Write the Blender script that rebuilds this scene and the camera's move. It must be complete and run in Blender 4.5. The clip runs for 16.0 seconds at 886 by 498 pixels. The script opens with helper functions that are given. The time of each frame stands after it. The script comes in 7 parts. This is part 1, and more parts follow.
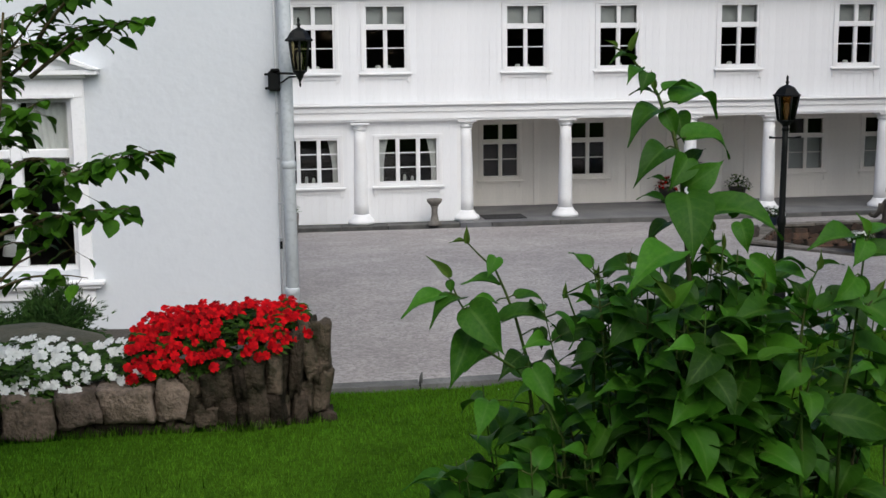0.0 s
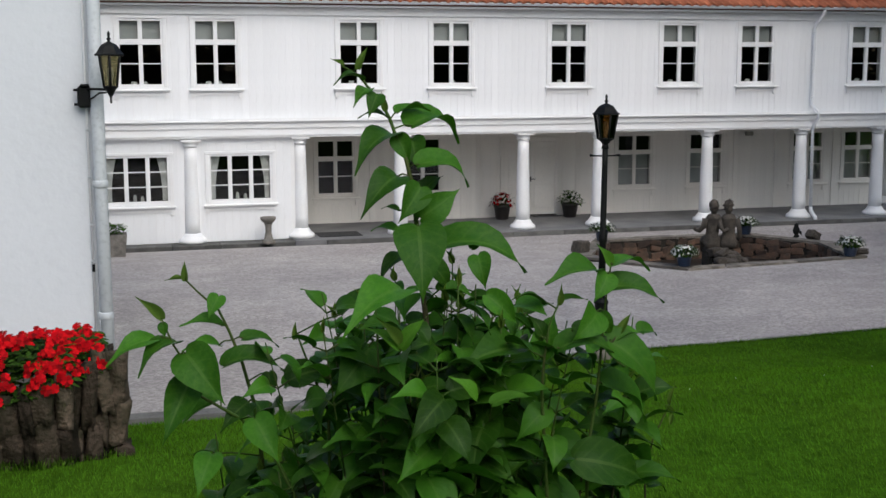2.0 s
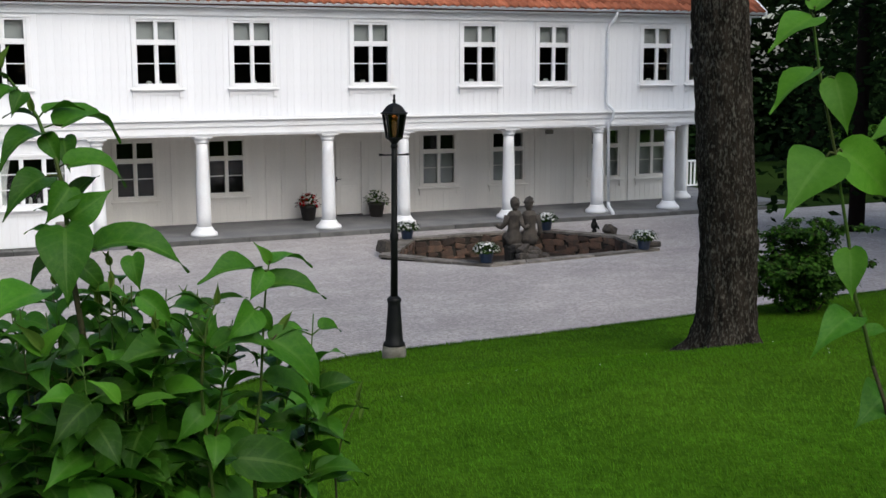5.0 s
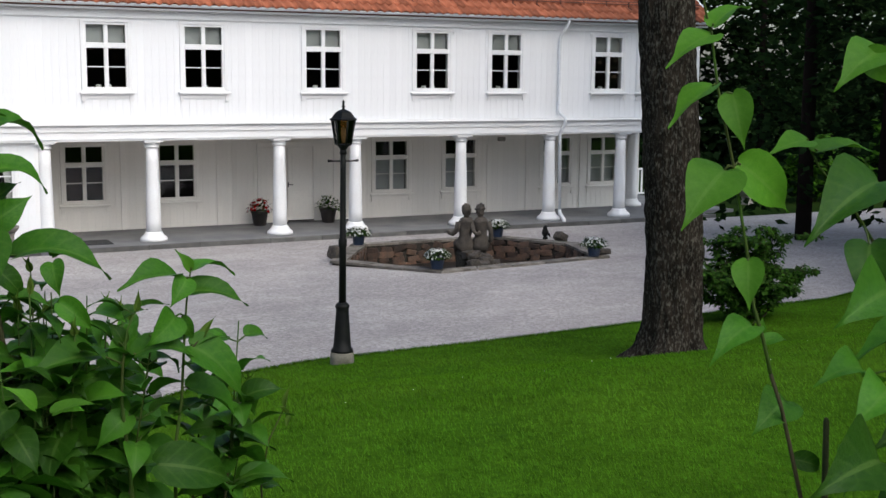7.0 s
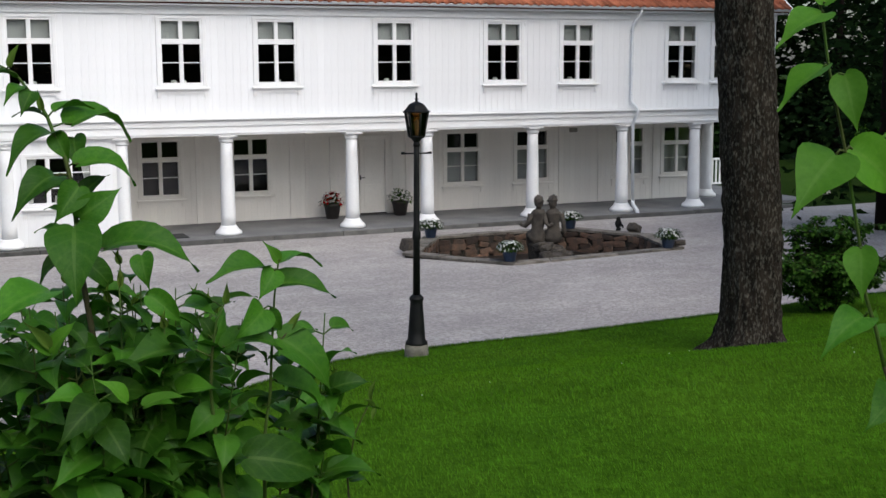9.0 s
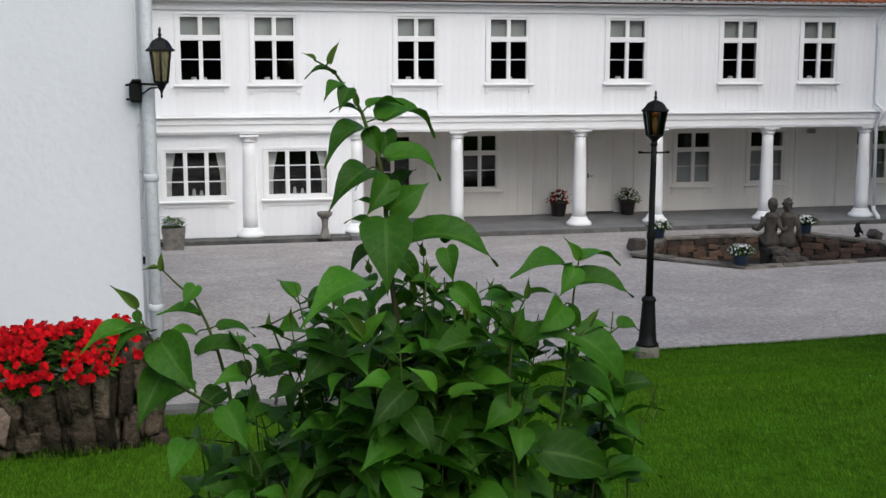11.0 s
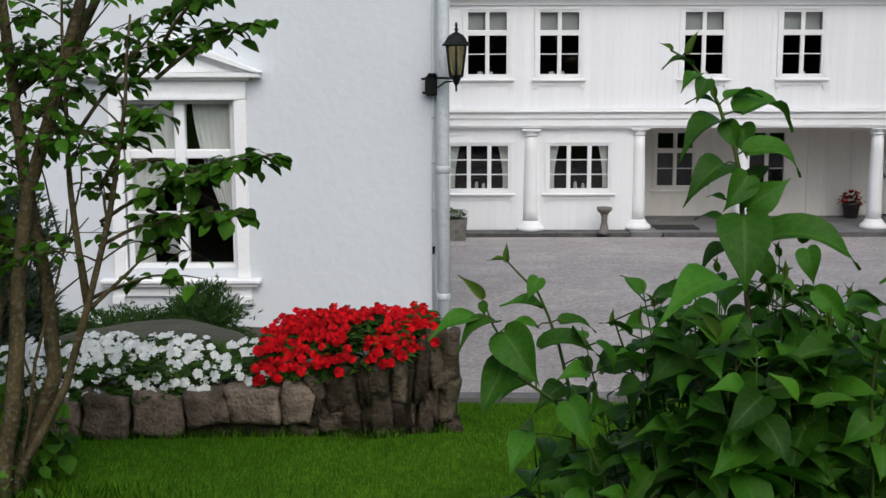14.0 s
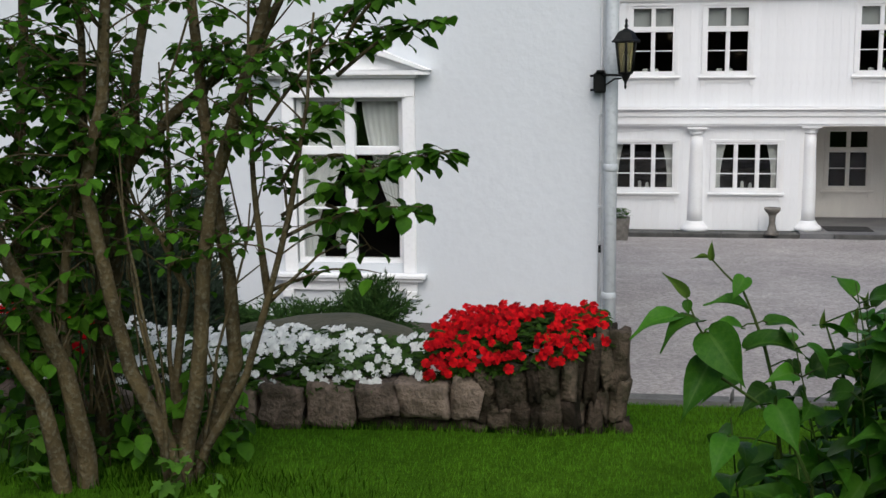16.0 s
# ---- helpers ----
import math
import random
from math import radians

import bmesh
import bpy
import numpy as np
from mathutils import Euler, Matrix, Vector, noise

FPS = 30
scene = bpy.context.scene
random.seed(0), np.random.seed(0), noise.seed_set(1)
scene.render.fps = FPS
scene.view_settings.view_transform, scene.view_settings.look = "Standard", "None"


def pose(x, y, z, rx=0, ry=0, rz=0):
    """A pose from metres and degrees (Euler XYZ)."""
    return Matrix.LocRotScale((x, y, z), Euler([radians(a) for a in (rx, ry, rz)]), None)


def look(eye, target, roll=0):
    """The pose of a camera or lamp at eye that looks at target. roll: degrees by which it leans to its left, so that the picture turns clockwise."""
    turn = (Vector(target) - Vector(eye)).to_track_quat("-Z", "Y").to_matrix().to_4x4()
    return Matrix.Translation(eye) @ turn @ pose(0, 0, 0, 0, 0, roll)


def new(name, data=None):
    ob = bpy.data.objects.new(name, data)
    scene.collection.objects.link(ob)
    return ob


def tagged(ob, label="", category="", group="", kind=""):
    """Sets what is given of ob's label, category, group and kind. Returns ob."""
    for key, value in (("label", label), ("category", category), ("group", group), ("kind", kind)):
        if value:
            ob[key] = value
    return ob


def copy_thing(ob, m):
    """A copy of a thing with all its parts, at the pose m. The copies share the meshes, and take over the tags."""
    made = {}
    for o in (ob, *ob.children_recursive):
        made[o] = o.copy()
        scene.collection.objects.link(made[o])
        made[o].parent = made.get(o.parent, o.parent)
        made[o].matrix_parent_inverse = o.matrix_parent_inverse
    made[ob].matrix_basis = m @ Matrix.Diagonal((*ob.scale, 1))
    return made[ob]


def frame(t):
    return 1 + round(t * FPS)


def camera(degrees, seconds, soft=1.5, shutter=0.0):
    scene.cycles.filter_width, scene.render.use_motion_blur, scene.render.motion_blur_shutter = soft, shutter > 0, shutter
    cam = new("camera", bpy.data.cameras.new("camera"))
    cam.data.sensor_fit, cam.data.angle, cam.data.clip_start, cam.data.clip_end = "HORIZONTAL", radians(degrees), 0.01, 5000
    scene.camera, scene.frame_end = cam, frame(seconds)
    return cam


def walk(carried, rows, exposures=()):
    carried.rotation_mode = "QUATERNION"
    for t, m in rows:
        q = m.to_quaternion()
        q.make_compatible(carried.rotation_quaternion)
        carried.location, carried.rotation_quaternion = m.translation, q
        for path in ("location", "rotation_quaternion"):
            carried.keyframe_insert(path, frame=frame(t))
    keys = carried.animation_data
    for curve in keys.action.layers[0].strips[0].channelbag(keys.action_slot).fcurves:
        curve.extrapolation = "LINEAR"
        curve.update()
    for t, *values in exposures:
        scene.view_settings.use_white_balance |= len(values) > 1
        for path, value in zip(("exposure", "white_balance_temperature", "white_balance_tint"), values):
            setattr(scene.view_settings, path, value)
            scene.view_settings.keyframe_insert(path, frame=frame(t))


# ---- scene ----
cam = camera(40.1, 16.0)

PATH = [
    (0, (0.379, 0.575, 4.229), (0.67, 2.528, 3.91), -0.6),
    (0.5, (0.426, 0.658, 4.222), (0.801, 2.594, 3.891), -0.6),
    (1, (0.477, 0.737, 4.217), (0.939, 2.654, 3.888), -0.2),
    (1.5, (0.536, 0.76, 4.214), (1.064, 2.661, 3.888), -0.5),
    (2, (0.616, 0.717, 4.232), (1.159, 2.619, 3.938), -0.1),
    (2.5, (0.68, 0.676, 4.228), (1.282, 2.56, 3.93), 1.1),
    (3, (0.727, 0.655, 4.235), (1.382, 2.521, 3.934), 1.2),
    (3.5, (0.768, 0.651, 4.235), (1.476, 2.501, 3.956), 0.7),
    (4, (0.815, 0.635, 4.229), (1.58, 2.462, 3.948), 0.2),
    (4.5, (0.842, 0.63, 4.227), (1.641, 2.441, 3.936), -0.1),
    (7, (0.899, 0.578, 4.235), (1.794, 2.344, 3.951), 0.5),
    (7.5, (0.906, 0.586, 4.234), (1.8, 2.351, 3.948), 0.3),
    (8, (0.91, 0.599, 4.23), (1.777, 2.377, 3.939), 0.0),
    (10.5, (0.793, 0.651, 4.226), (1.354, 2.547, 3.927), -0.1),
    (11, (0.759, 0.659, 4.229), (1.204, 2.586, 3.929), -0.0),
    (11.5, (0.739, 0.677, 4.229), (1.106, 2.62, 3.934), 0.0),
    (12, (0.718, 0.684, 4.229), (1.026, 2.639, 3.941), 0.1),
    (12.5, (0.703, 0.691, 4.225), (0.927, 2.657, 3.937), 0.1),
    (13, (0.68, 0.708, 4.222), (0.816, 2.682, 3.93), -0.0),
    (13.5, (0.662, 0.712, 4.222), (0.717, 2.688, 3.92), -0.2),
    (14, (0.642, 0.718, 4.222), (0.642, 2.695, 3.914), -0.1),
    (14.5, (0.614, 0.711, 4.223), (0.549, 2.686, 3.916), 0.0),
    (15, (0.603, 0.72, 4.22), (0.463, 2.691, 3.915), 0.0),
    (15.5, (0.592, 0.705, 4.231), (0.402, 2.672, 3.924), -0.1),
    (16, (0.569, 0.731, 4.215), (0.31, 2.69, 3.905), -0.4),
]
walk(cam, [(t, look(eye, target, roll)) for t, eye, target, roll in PATH],
     [(0.0, 0.16), (3.0, 0.29), (7.0, 0.55), (8.0, 0.52), (11.0, 0.24), (13.0, 0.11), (16.0, 0.11)])

# ---- world and light: a bright overcast day ----
world = bpy.data.worlds.new("overcast_sky")
scene.world = world
world.use_nodes = True
wn = world.node_tree.nodes
sky = wn.new("ShaderNodeTexSky")
sky.sky_type = "NISHITA"
sky.sun_disc = False
sky.sun_elevation, sky.sun_rotation = radians(47), radians(172)
sky.air_density, sky.dust_density, sky.ozone_density = 1.0, 3.0, 1.3
wn["Background"].inputs["Strength"].default_value = 0.15
world.node_tree.links.new(sky.outputs["Color"], wn["Background"].inputs["Color"])
sun = new("sun", bpy.data.lights.new("sun", "SUN"))
sun.data.energy, sun.data.angle, sun.data.color = 1.95, radians(70), (0.955, 1.0, 1.01)
sun.matrix_world = look((13, 0, 33), (-4, 30, 2.0))


# ---- materials ----
def mat(name, base, rough=0.6, second=None, scale=6.0, bump=0.0, bump_scale=None, metal=0.0, spread=0.0, spec=0.5, fine=None, translucent=0.0, stretch=None, placed=False):
    """base and second colour mixed by noise at two scales; bump from the finer noise; spread: difference from piece to piece;
    placed: the grain runs through the place at true size, whatever the size of the piece."""
    m = bpy.data.materials.new(name)
    m.use_nodes = True
    nt = m.node_tree
    bsdf = nt.nodes["Principled BSDF"]
    coord = nt.nodes.new("ShaderNodeTexCoord")
    big, small = nt.nodes.new("ShaderNodeTexNoise"), nt.nodes.new("ShaderNodeTexNoise")
    big.inputs["Scale"].default_value, small.inputs["Scale"].default_value = scale, bump_scale or scale * 8
    big.inputs["Detail"].default_value, small.inputs["Detail"].default_value = 4, 5
    where = nt.nodes.new("ShaderNodeNewGeometry").outputs["Position"] if placed else coord.outputs["Object"]
    if stretch:
        mp = nt.nodes.new("ShaderNodeMapping")
        mp.inputs["Scale"].default_value = stretch
        nt.links.new(where, mp.inputs["Vector"])
        where = mp.outputs["Vector"]
    for n in (big, small):
        nt.links.new(where, n.inputs["Vector"])
    second = second or tuple(c * 0.85 for c in base)
    mix, mix2 = nt.nodes.new("ShaderNodeMix"), nt.nodes.new("ShaderNodeMix")
    for n in (mix, mix2):
        n.data_type = "RGBA"
    ramp = nt.nodes.new("ShaderNodeMapRange")
    ramp.inputs["From Min"].default_value, ramp.inputs["From Max"].default_value = 0.35, 0.65
    nt.links.new(big.outputs["Fac"], ramp.inputs["Value"])
    nt.links.new(ramp.outputs["Result"], mix.inputs["Factor"])
    mix.inputs["A"].default_value, mix.inputs["B"].default_value = (*base, 1), (*second, 1)
    mix2.inputs["B"].default_value = (*(fine or tuple(c * 0.7 for c in second)), 1)
    ramp2 = nt.nodes.new("ShaderNodeMapRange")
    ramp2.inputs["From Min"].default_value, ramp2.inputs["From Max"].default_value = 0.5, 0.75
    ramp2.inputs["To Max"].default_value = 0.6
    nt.links.new(small.outputs["Fac"], ramp2.inputs["Value"])
    nt.links.new(ramp2.outputs["Result"], mix2.inputs["Factor"])
    nt.links.new(mix.outputs["Result"], mix2.inputs["A"])
    colour = mix2.outputs["Result"]
    if spread:
        info, hsv, r = nt.nodes.new("ShaderNodeObjectInfo"), nt.nodes.new("ShaderNodeHueSaturation"), nt.nodes.new("ShaderNodeMapRange")
        geo, add = nt.nodes.new("ShaderNodeNewGeometry"), nt.nodes.new("ShaderNodeMath")
        frac = nt.nodes.new("ShaderNodeMath")
        frac.operation = "FRACT"
        nt.links.new(info.outputs["Random"], add.inputs[0])
        nt.links.new(geo.outputs["Random Per Island"], add.inputs[1])
        nt.links.new(add.outputs["Value"], frac.inputs[0])
        r.inputs["To Min"].default_value, r.inputs["To Max"].default_value = 1 - spread, 1 + spread
        nt.links.new(frac.outputs["Value"], r.inputs["Value"])
        nt.links.new(r.outputs["Result"], hsv.inputs["Value"])
        nt.links.new(colour, hsv.inputs["Color"])
        colour = hsv.outputs["Color"]
    nt.links.new(colour, bsdf.inputs["Base Color"])
    bsdf.inputs["Roughness"].default_value, bsdf.inputs["Metallic"].default_value = rough, metal
    bsdf.inputs["Specular IOR Level"].default_value = spec
    if bump:
        b = nt.nodes.new("ShaderNodeBump")
        b.inputs["Strength"].default_value, b.inputs["Distance"].default_value = bump, 0.02
        nt.links.new(small.outputs["Fac"], b.inputs["Height"])
        nt.links.new(b.outputs["Normal"], bsdf.inputs["Normal"])
    if translucent:
        tr, sh = nt.nodes.new("ShaderNodeBsdfTranslucent"), nt.nodes.new("ShaderNodeMixShader")
        sh.inputs["Fac"].default_value = translucent
        nt.links.new(colour, tr.inputs["Color"])
        nt.links.new(bsdf.outputs["BSDF"], sh.inputs[1])
        nt.links.new(tr.outputs["BSDF"], sh.inputs[2])
        nt.links.new(sh.outputs["Shader"], nt.nodes["Material Output"].inputs["Surface"])
    return m


def glass_mat(name, tint):
    m = bpy.data.materials.new(name)
    m.use_nodes = True
    nt = m.node_tree
    nt.nodes.remove(nt.nodes["Principled BSDF"])
    clear, gloss, mixer, fres = (nt.nodes.new("ShaderNode" + k) for k in ("BsdfTransparent", "BsdfGlossy", "MixShader", "Fresnel"))
    clear.inputs["Color"].default_value = (*tint, 1)
    gloss.inputs["Roughness"].default_value = 0.03
    fres.inputs["IOR"].default_value = 1.5
    nt.links.new(fres.outputs["Fac"], mixer.inputs["Fac"])
    nt.links.new(clear.outputs["BSDF"], mixer.inputs[1])
    nt.links.new(gloss.outputs["BSDF"], mixer.inputs[2])
    nt.links.new(mixer.outputs["Shader"], nt.nodes["Material Output"].inputs["Surface"])
    return m


def leaf_mat(*a, **k):
    """A leaf with a paler midrib and side veins, drawn along the leaf's own length and width."""
    m = mat(*a, **k)
    nt = m.node_tree
    at, sep = nt.nodes.new("ShaderNodeAttribute"), nt.nodes.new("ShaderNodeSeparateXYZ")
    at.attribute_name = "leaf_uv"
    nt.links.new(at.outputs["Vector"], sep.inputs["Vector"])

    def calc(op, p, q=0.0):
        n = nt.nodes.new("ShaderNodeMath")
        n.operation = op
        for i, v in enumerate((p, q)):
            if isinstance(v, float):
                n.inputs[i].default_value = v
            else:
                nt.links.new(v, n.inputs[i])
        return n.outputs["Value"]

    side = calc("ABSOLUTE", sep.outputs["Y"])
    rib = calc("GREATER_THAN", calc("SUBTRACT", 0.075, side), 0.0)
    wave = calc("SINE", calc("MULTIPLY", calc("SUBTRACT", sep.outputs["X"], calc("MULTIPLY", side, 0.22)), 42.0))
    vein = calc("MULTIPLY", calc("POWER", calc("MAXIMUM", wave, 0.0), 6.0), 0.08)
    fac = calc("MAXIMUM", calc("MULTIPLY", rib, 0.22), vein)
    tint = nt.nodes.new("ShaderNodeMix")
    tint.data_type = "RGBA"
    tint.inputs["B"].default_value = (0.13, 0.22, 0.05, 1)
    bsdf = nt.nodes["Principled BSDF"]
    nt.links.new(bsdf.inputs["Base Color"].links[0].from_socket, tint.inputs["A"])
    nt.links.new(fac, tint.inputs["Factor"])
    nt.links.new(tint.outputs["Result"], bsdf.inputs["Base Color"])
    return m


WHITE = mat("white_wood_paint", (0.82, 0.83, 0.835), 0.5, (0.79, 0.785, 0.78), 1.2, 0.08, 30, fine=(0.71, 0.715, 0.71))
BOARD = mat("white_painted_boards", (0.83, 0.84, 0.85), 0.55, (0.80, 0.81, 0.82), 1.5, 0.08, 24, spread=0.02, fine=(0.75, 0.76, 0.765), stretch=(3, 3, 0.2))
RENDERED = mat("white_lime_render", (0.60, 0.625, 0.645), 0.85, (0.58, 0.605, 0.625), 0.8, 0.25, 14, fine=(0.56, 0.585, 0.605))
PORCH = mat("cream_porch_paint", (0.85, 0.82, 0.76), 0.6, (0.81, 0.775, 0.715), 1.5, 0.1, 24, spread=0.02, fine=(0.74, 0.72, 0.68))
GLASS = glass_mat("window_glass", (0.89, 0.9, 0.89))
AMBER = glass_mat("lantern_glass", (0.58, 0.44, 0.30))
SMOKE = glass_mat("pale_lantern_glass", (0.66, 0.64, 0.54))
# Near-black brown: the dimness of unlit rooms is put into the wall colour.
ROOM = mat("shade_dark_room_walls", (0.022, 0.016, 0.014), 0.9, (0.016, 0.012, 0.010))
CLOTH = mat("white_curtain_cloth", (0.82, 0.82, 0.80), 0.9, (0.74, 0.74, 0.72), 9, 0.2, 60)
BLIND = mat("grey_green_roller_blind", (0.60, 0.615, 0.60), 0.9, (0.54, 0.555, 0.54), 4)
SLATE = mat("slate_flagstone", (0.20, 0.20, 0.20), 0.75, (0.14, 0.14, 0.15), 1.3, 0.35, 20, spread=0.12, fine=(0.10, 0.10, 0.10))
KERB = mat("weathered_granite_edging", (0.13, 0.128, 0.12), 0.85, (0.075, 0.075, 0.07), 3, 0.6, 30, spread=0.25, fine=(0.05, 0.05, 0.046), placed=True)
TILE = mat("orange_clay_pantile", (0.36, 0.122, 0.064), 0.8, (0.27, 0.088, 0.046), 2.5, 0.3, 30, spread=0.35, fine=(0.18, 0.06, 0.036), spec=0.2)
ZINC = mat("white_enamelled_gutter", (0.74, 0.76, 0.77), 0.4, (0.68, 0.70, 0.72), 3)
GREYPIPE = mat("pale_grey_downpipe_paint", (0.50, 0.53, 0.54), 0.5, (0.44, 0.47, 0.48), 3, 0.1)
IRON = mat("black_cast_iron", (0.005, 0.0055, 0.006), 0.55, (0.008, 0.009, 0.008), 8, 0.2, 60, spec=0.13)
CONCRETE = mat("pale_concrete", (0.33, 0.31, 0.27), 0.9, (0.24, 0.225, 0.19), 5, 0.5, 50)
TROUGH = mat("weathered_grey_cast_stone", (0.20, 0.185, 0.165), 0.9, (0.12, 0.11, 0.095), 7, 0.6, 50)
MOSSYFOOT = mat("mossy_concrete", (0.15, 0.14, 0.115), 0.95, (0.085, 0.085, 0.06), 9, 0.6, 50)
STONE = mat("weathered_statue_stone", (0.085, 0.072, 0.058), 0.9, (0.042, 0.036, 0.030), 5, 0.7, 40, fine=(0.035, 0.030, 0.024))
POOLSTONE = mat("brown_fieldstone", (0.105, 0.058, 0.036), 0.85, (0.062, 0.042, 0.030), 5, 0.7, 30, spread=0.6, fine=(0.030, 0.022, 0.016), placed=True)
WALLSTONE = mat("pinkish_grey_granite_stone", (0.185, 0.140, 0.110), 0.92, (0.085, 0.066, 0.048), 11, 1.0, 48, spread=0.35, fine=(0.035, 0.033, 0.024), spec=0.15, placed=True)
SLABSTONE = mat("dark_lichened_slab_stone", (0.072, 0.054, 0.040), 0.95, (0.026, 0.023, 0.014), 10, 1.0, 44, spread=0.6, fine=(0.012, 0.017, 0.008), spec=0.08, placed=True)
MORTAR = mat("dark_earthy_joints", (0.030, 0.025, 0.019), 0.95, (0.016, 0.016, 0.010), 7, 0.6, 30, fine=(0.075, 0.065, 0.052))
BOULDER = mat("lichened_boulder", (0.066, 0.060, 0.036), 0.9, (0.040, 0.040, 0.022), 4, 0.7, 30, fine=(0.028, 0.029, 0.017))
SOIL = mat("dark_garden_soil", (0.035, 0.027, 0.02), 0.95, (0.05, 0.04, 0.028), 6, 0.8, 40)
BARK = mat("dark_pebbled_bark", (0.026, 0.021, 0.016), 0.95, (0.009, 0.0075, 0.006), 7, 1.0, 34, fine=(0.150, 0.146, 0.118), spec=0.05, stretch=(1.3, 1.3, 0.55))
STEMBARK = mat("grey_brown_lichened_bark", (0.086, 0.066, 0.032), 0.9, (0.046, 0.036, 0.018), 9, 0.7, 50, fine=(0.15, 0.145, 0.105), spec=0.08)
TWIG = mat("lilac_twig", (0.044, 0.036, 0.018), 0.8, (0.030, 0.036, 0.014), 12, 0.3, 90, spec=0.1)
GREENSTEM = mat("green_lilac_shoot", (0.036, 0.082, 0.013), 0.6, (0.046, 0.060, 0.016), 9, spec=0.08)
LILAC = leaf_mat("lilac_leaf", (0.024, 0.092, 0.006), 0.45, (0.036, 0.112, 0.008), 14, 0.16, 60, spread=0.55, fine=(0.018, 0.066, 0.005), translucent=0.25, spec=0.12)
YOUNG = leaf_mat("bright_young_lilac_leaf", (0.046, 0.142, 0.009), 0.5, (0.058, 0.160, 0.012), 14, 0.12, 60, spread=0.3, fine=(0.042, 0.12, 0.008), translucent=0.3, spec=0.10)
BUD = mat("yellow_green_leaf_bud", (0.095, 0.19, 0.025), 0.6, (0.09, 0.14, 0.022), 30, translucent=0.45, spec=0.1)
SHRUBLEAF = mat("dark_shrub_leaf", (0.032, 0.100, 0.007), 0.5, (0.054, 0.142, 0.010), 9, spread=0.7, fine=(0.020, 0.066, 0.006), translucent=0.45, spec=0.08)
GARDENLEAF = mat("garden_shrub_leaf", (0.022, 0.062, 0.007), 0.55, (0.036, 0.094, 0.010), 9, spread=0.6, fine=(0.014, 0.044, 0.005), translucent=0.3, spec=0.06)
FOLIAGE = mat("flowerbed_foliage", (0.017, 0.042, 0.005), 0.55, (0.026, 0.060, 0.007), 12, spread=0.6, translucent=0.15, spec=0.06)
JUNIPER = mat("juniper_needles", (0.016, 0.042, 0.009), 0.8, (0.028, 0.064, 0.012), 9, spread=0.5, spec=0.1)
CONIFER = mat("dark_conifer_needles", (0.010, 0.024, 0.011), 0.8, (0.016, 0.034, 0.014), 5, spread=0.4)
# Leaf colour far below real foliage; it carries the deep shade of the woods.
WOODS = mat("shade_dark_woodland_leaves", (0.005, 0.013, 0.004), 0.95, (0.010, 0.022, 0.006), 0.6, spread=0.6, spec=0.01)
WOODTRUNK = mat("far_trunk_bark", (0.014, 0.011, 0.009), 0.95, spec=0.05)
RED = mat("red_impatiens_petal", (0.44, 0.003, 0.005), 0.7, (0.36, 0.002, 0.006), 14, spread=0.6, fine=(0.20, 0.001, 0.004), translucent=0.15, spec=0.08)
PALE = mat("white_impatiens_petal", (0.80, 0.80, 0.77), 0.6, (0.72, 0.74, 0.70), 9, spread=0.1, translucent=0.25)
BLUEPOT = mat("blue_glazed_pot", (0.035, 0.06, 0.11), 0.35, (0.025, 0.04, 0.08), 6)
DARKPOT = mat("dark_clay_pot", (0.035, 0.03, 0.028), 0.5, (0.025, 0.022, 0.02), 6)
# The shadow down in the basin is painted into this floor colour.
POOLFLOOR = mat("shade_dark_pool_floor", (0.014, 0.011, 0.009), 0.4, (0.022, 0.018, 0.014), 4)
RUST = mat("rust_brown_iron", (0.10, 0.035, 0.022), 0.8, (0.05, 0.02, 0.015), 9)
MAT_RUBBER = mat("dark_doormat", (0.03, 0.03, 0.032), 0.95, (0.02, 0.02, 0.02), 20, 0.6, 90)


def gravel_mat():
    m = mat("pale_pinkish_gravel", (0.43, 0.400, 0.380), 0.95, (0.335, 0.308, 0.296), 0.35, 0.9, 55, fine=(0.20, 0.183, 0.186))
    nt = m.node_tree
    vor, hs, rng = nt.nodes.new("ShaderNodeTexVoronoi"), nt.nodes.new("ShaderNodeHueSaturation"), nt.nodes.new("ShaderNodeMapRange")
    mid, mul = nt.nodes.new("ShaderNodeTexNoise"), nt.nodes.new("ShaderNodeMath")
    coord = next(n for n in nt.nodes if n.type == "TEX_COORD")
    mp = nt.nodes.new("ShaderNodeMapping")
    mp.inputs["Scale"].default_value = (1.0, 1.25, 1)
    nt.links.new(coord.outputs["Object"], mp.inputs["Vector"])
    nt.links.new(mp.outputs["Vector"], mid.inputs["Vector"])
    mid.inputs["Scale"].default_value, mid.inputs["Detail"].default_value = 1.6, 9
    vor.inputs["Scale"].default_value = 24
    nt.links.new(coord.outputs["Object"], vor.inputs["Vector"])
    sep = nt.nodes.new("ShaderNodeSeparateColor")
    nt.links.new(vor.outputs["Color"], sep.inputs["Color"])
    mul.operation = "MULTIPLY"
    nt.links.new(sep.outputs["Red"], mul.inputs[0])
    nt.links.new(mid.outputs["Fac"], mul.inputs[1])
    rng.inputs["From Max"].default_value = 0.6
    rng.inputs["To Min"].default_value, rng.inputs["To Max"].default_value = 0.70, 1.23
    nt.links.new(mul.outputs["Value"], rng.inputs["Value"])
    bsdf = nt.nodes["Principled BSDF"]
    src = bsdf.inputs["Base Color"].links[0].from_socket
    nt.links.new(src, hs.inputs["Color"])
    nt.links.new(rng.outputs["Result"], hs.inputs["Value"])
    nt.links.new(hs.outputs["Color"], bsdf.inputs["Base Color"])
    return m


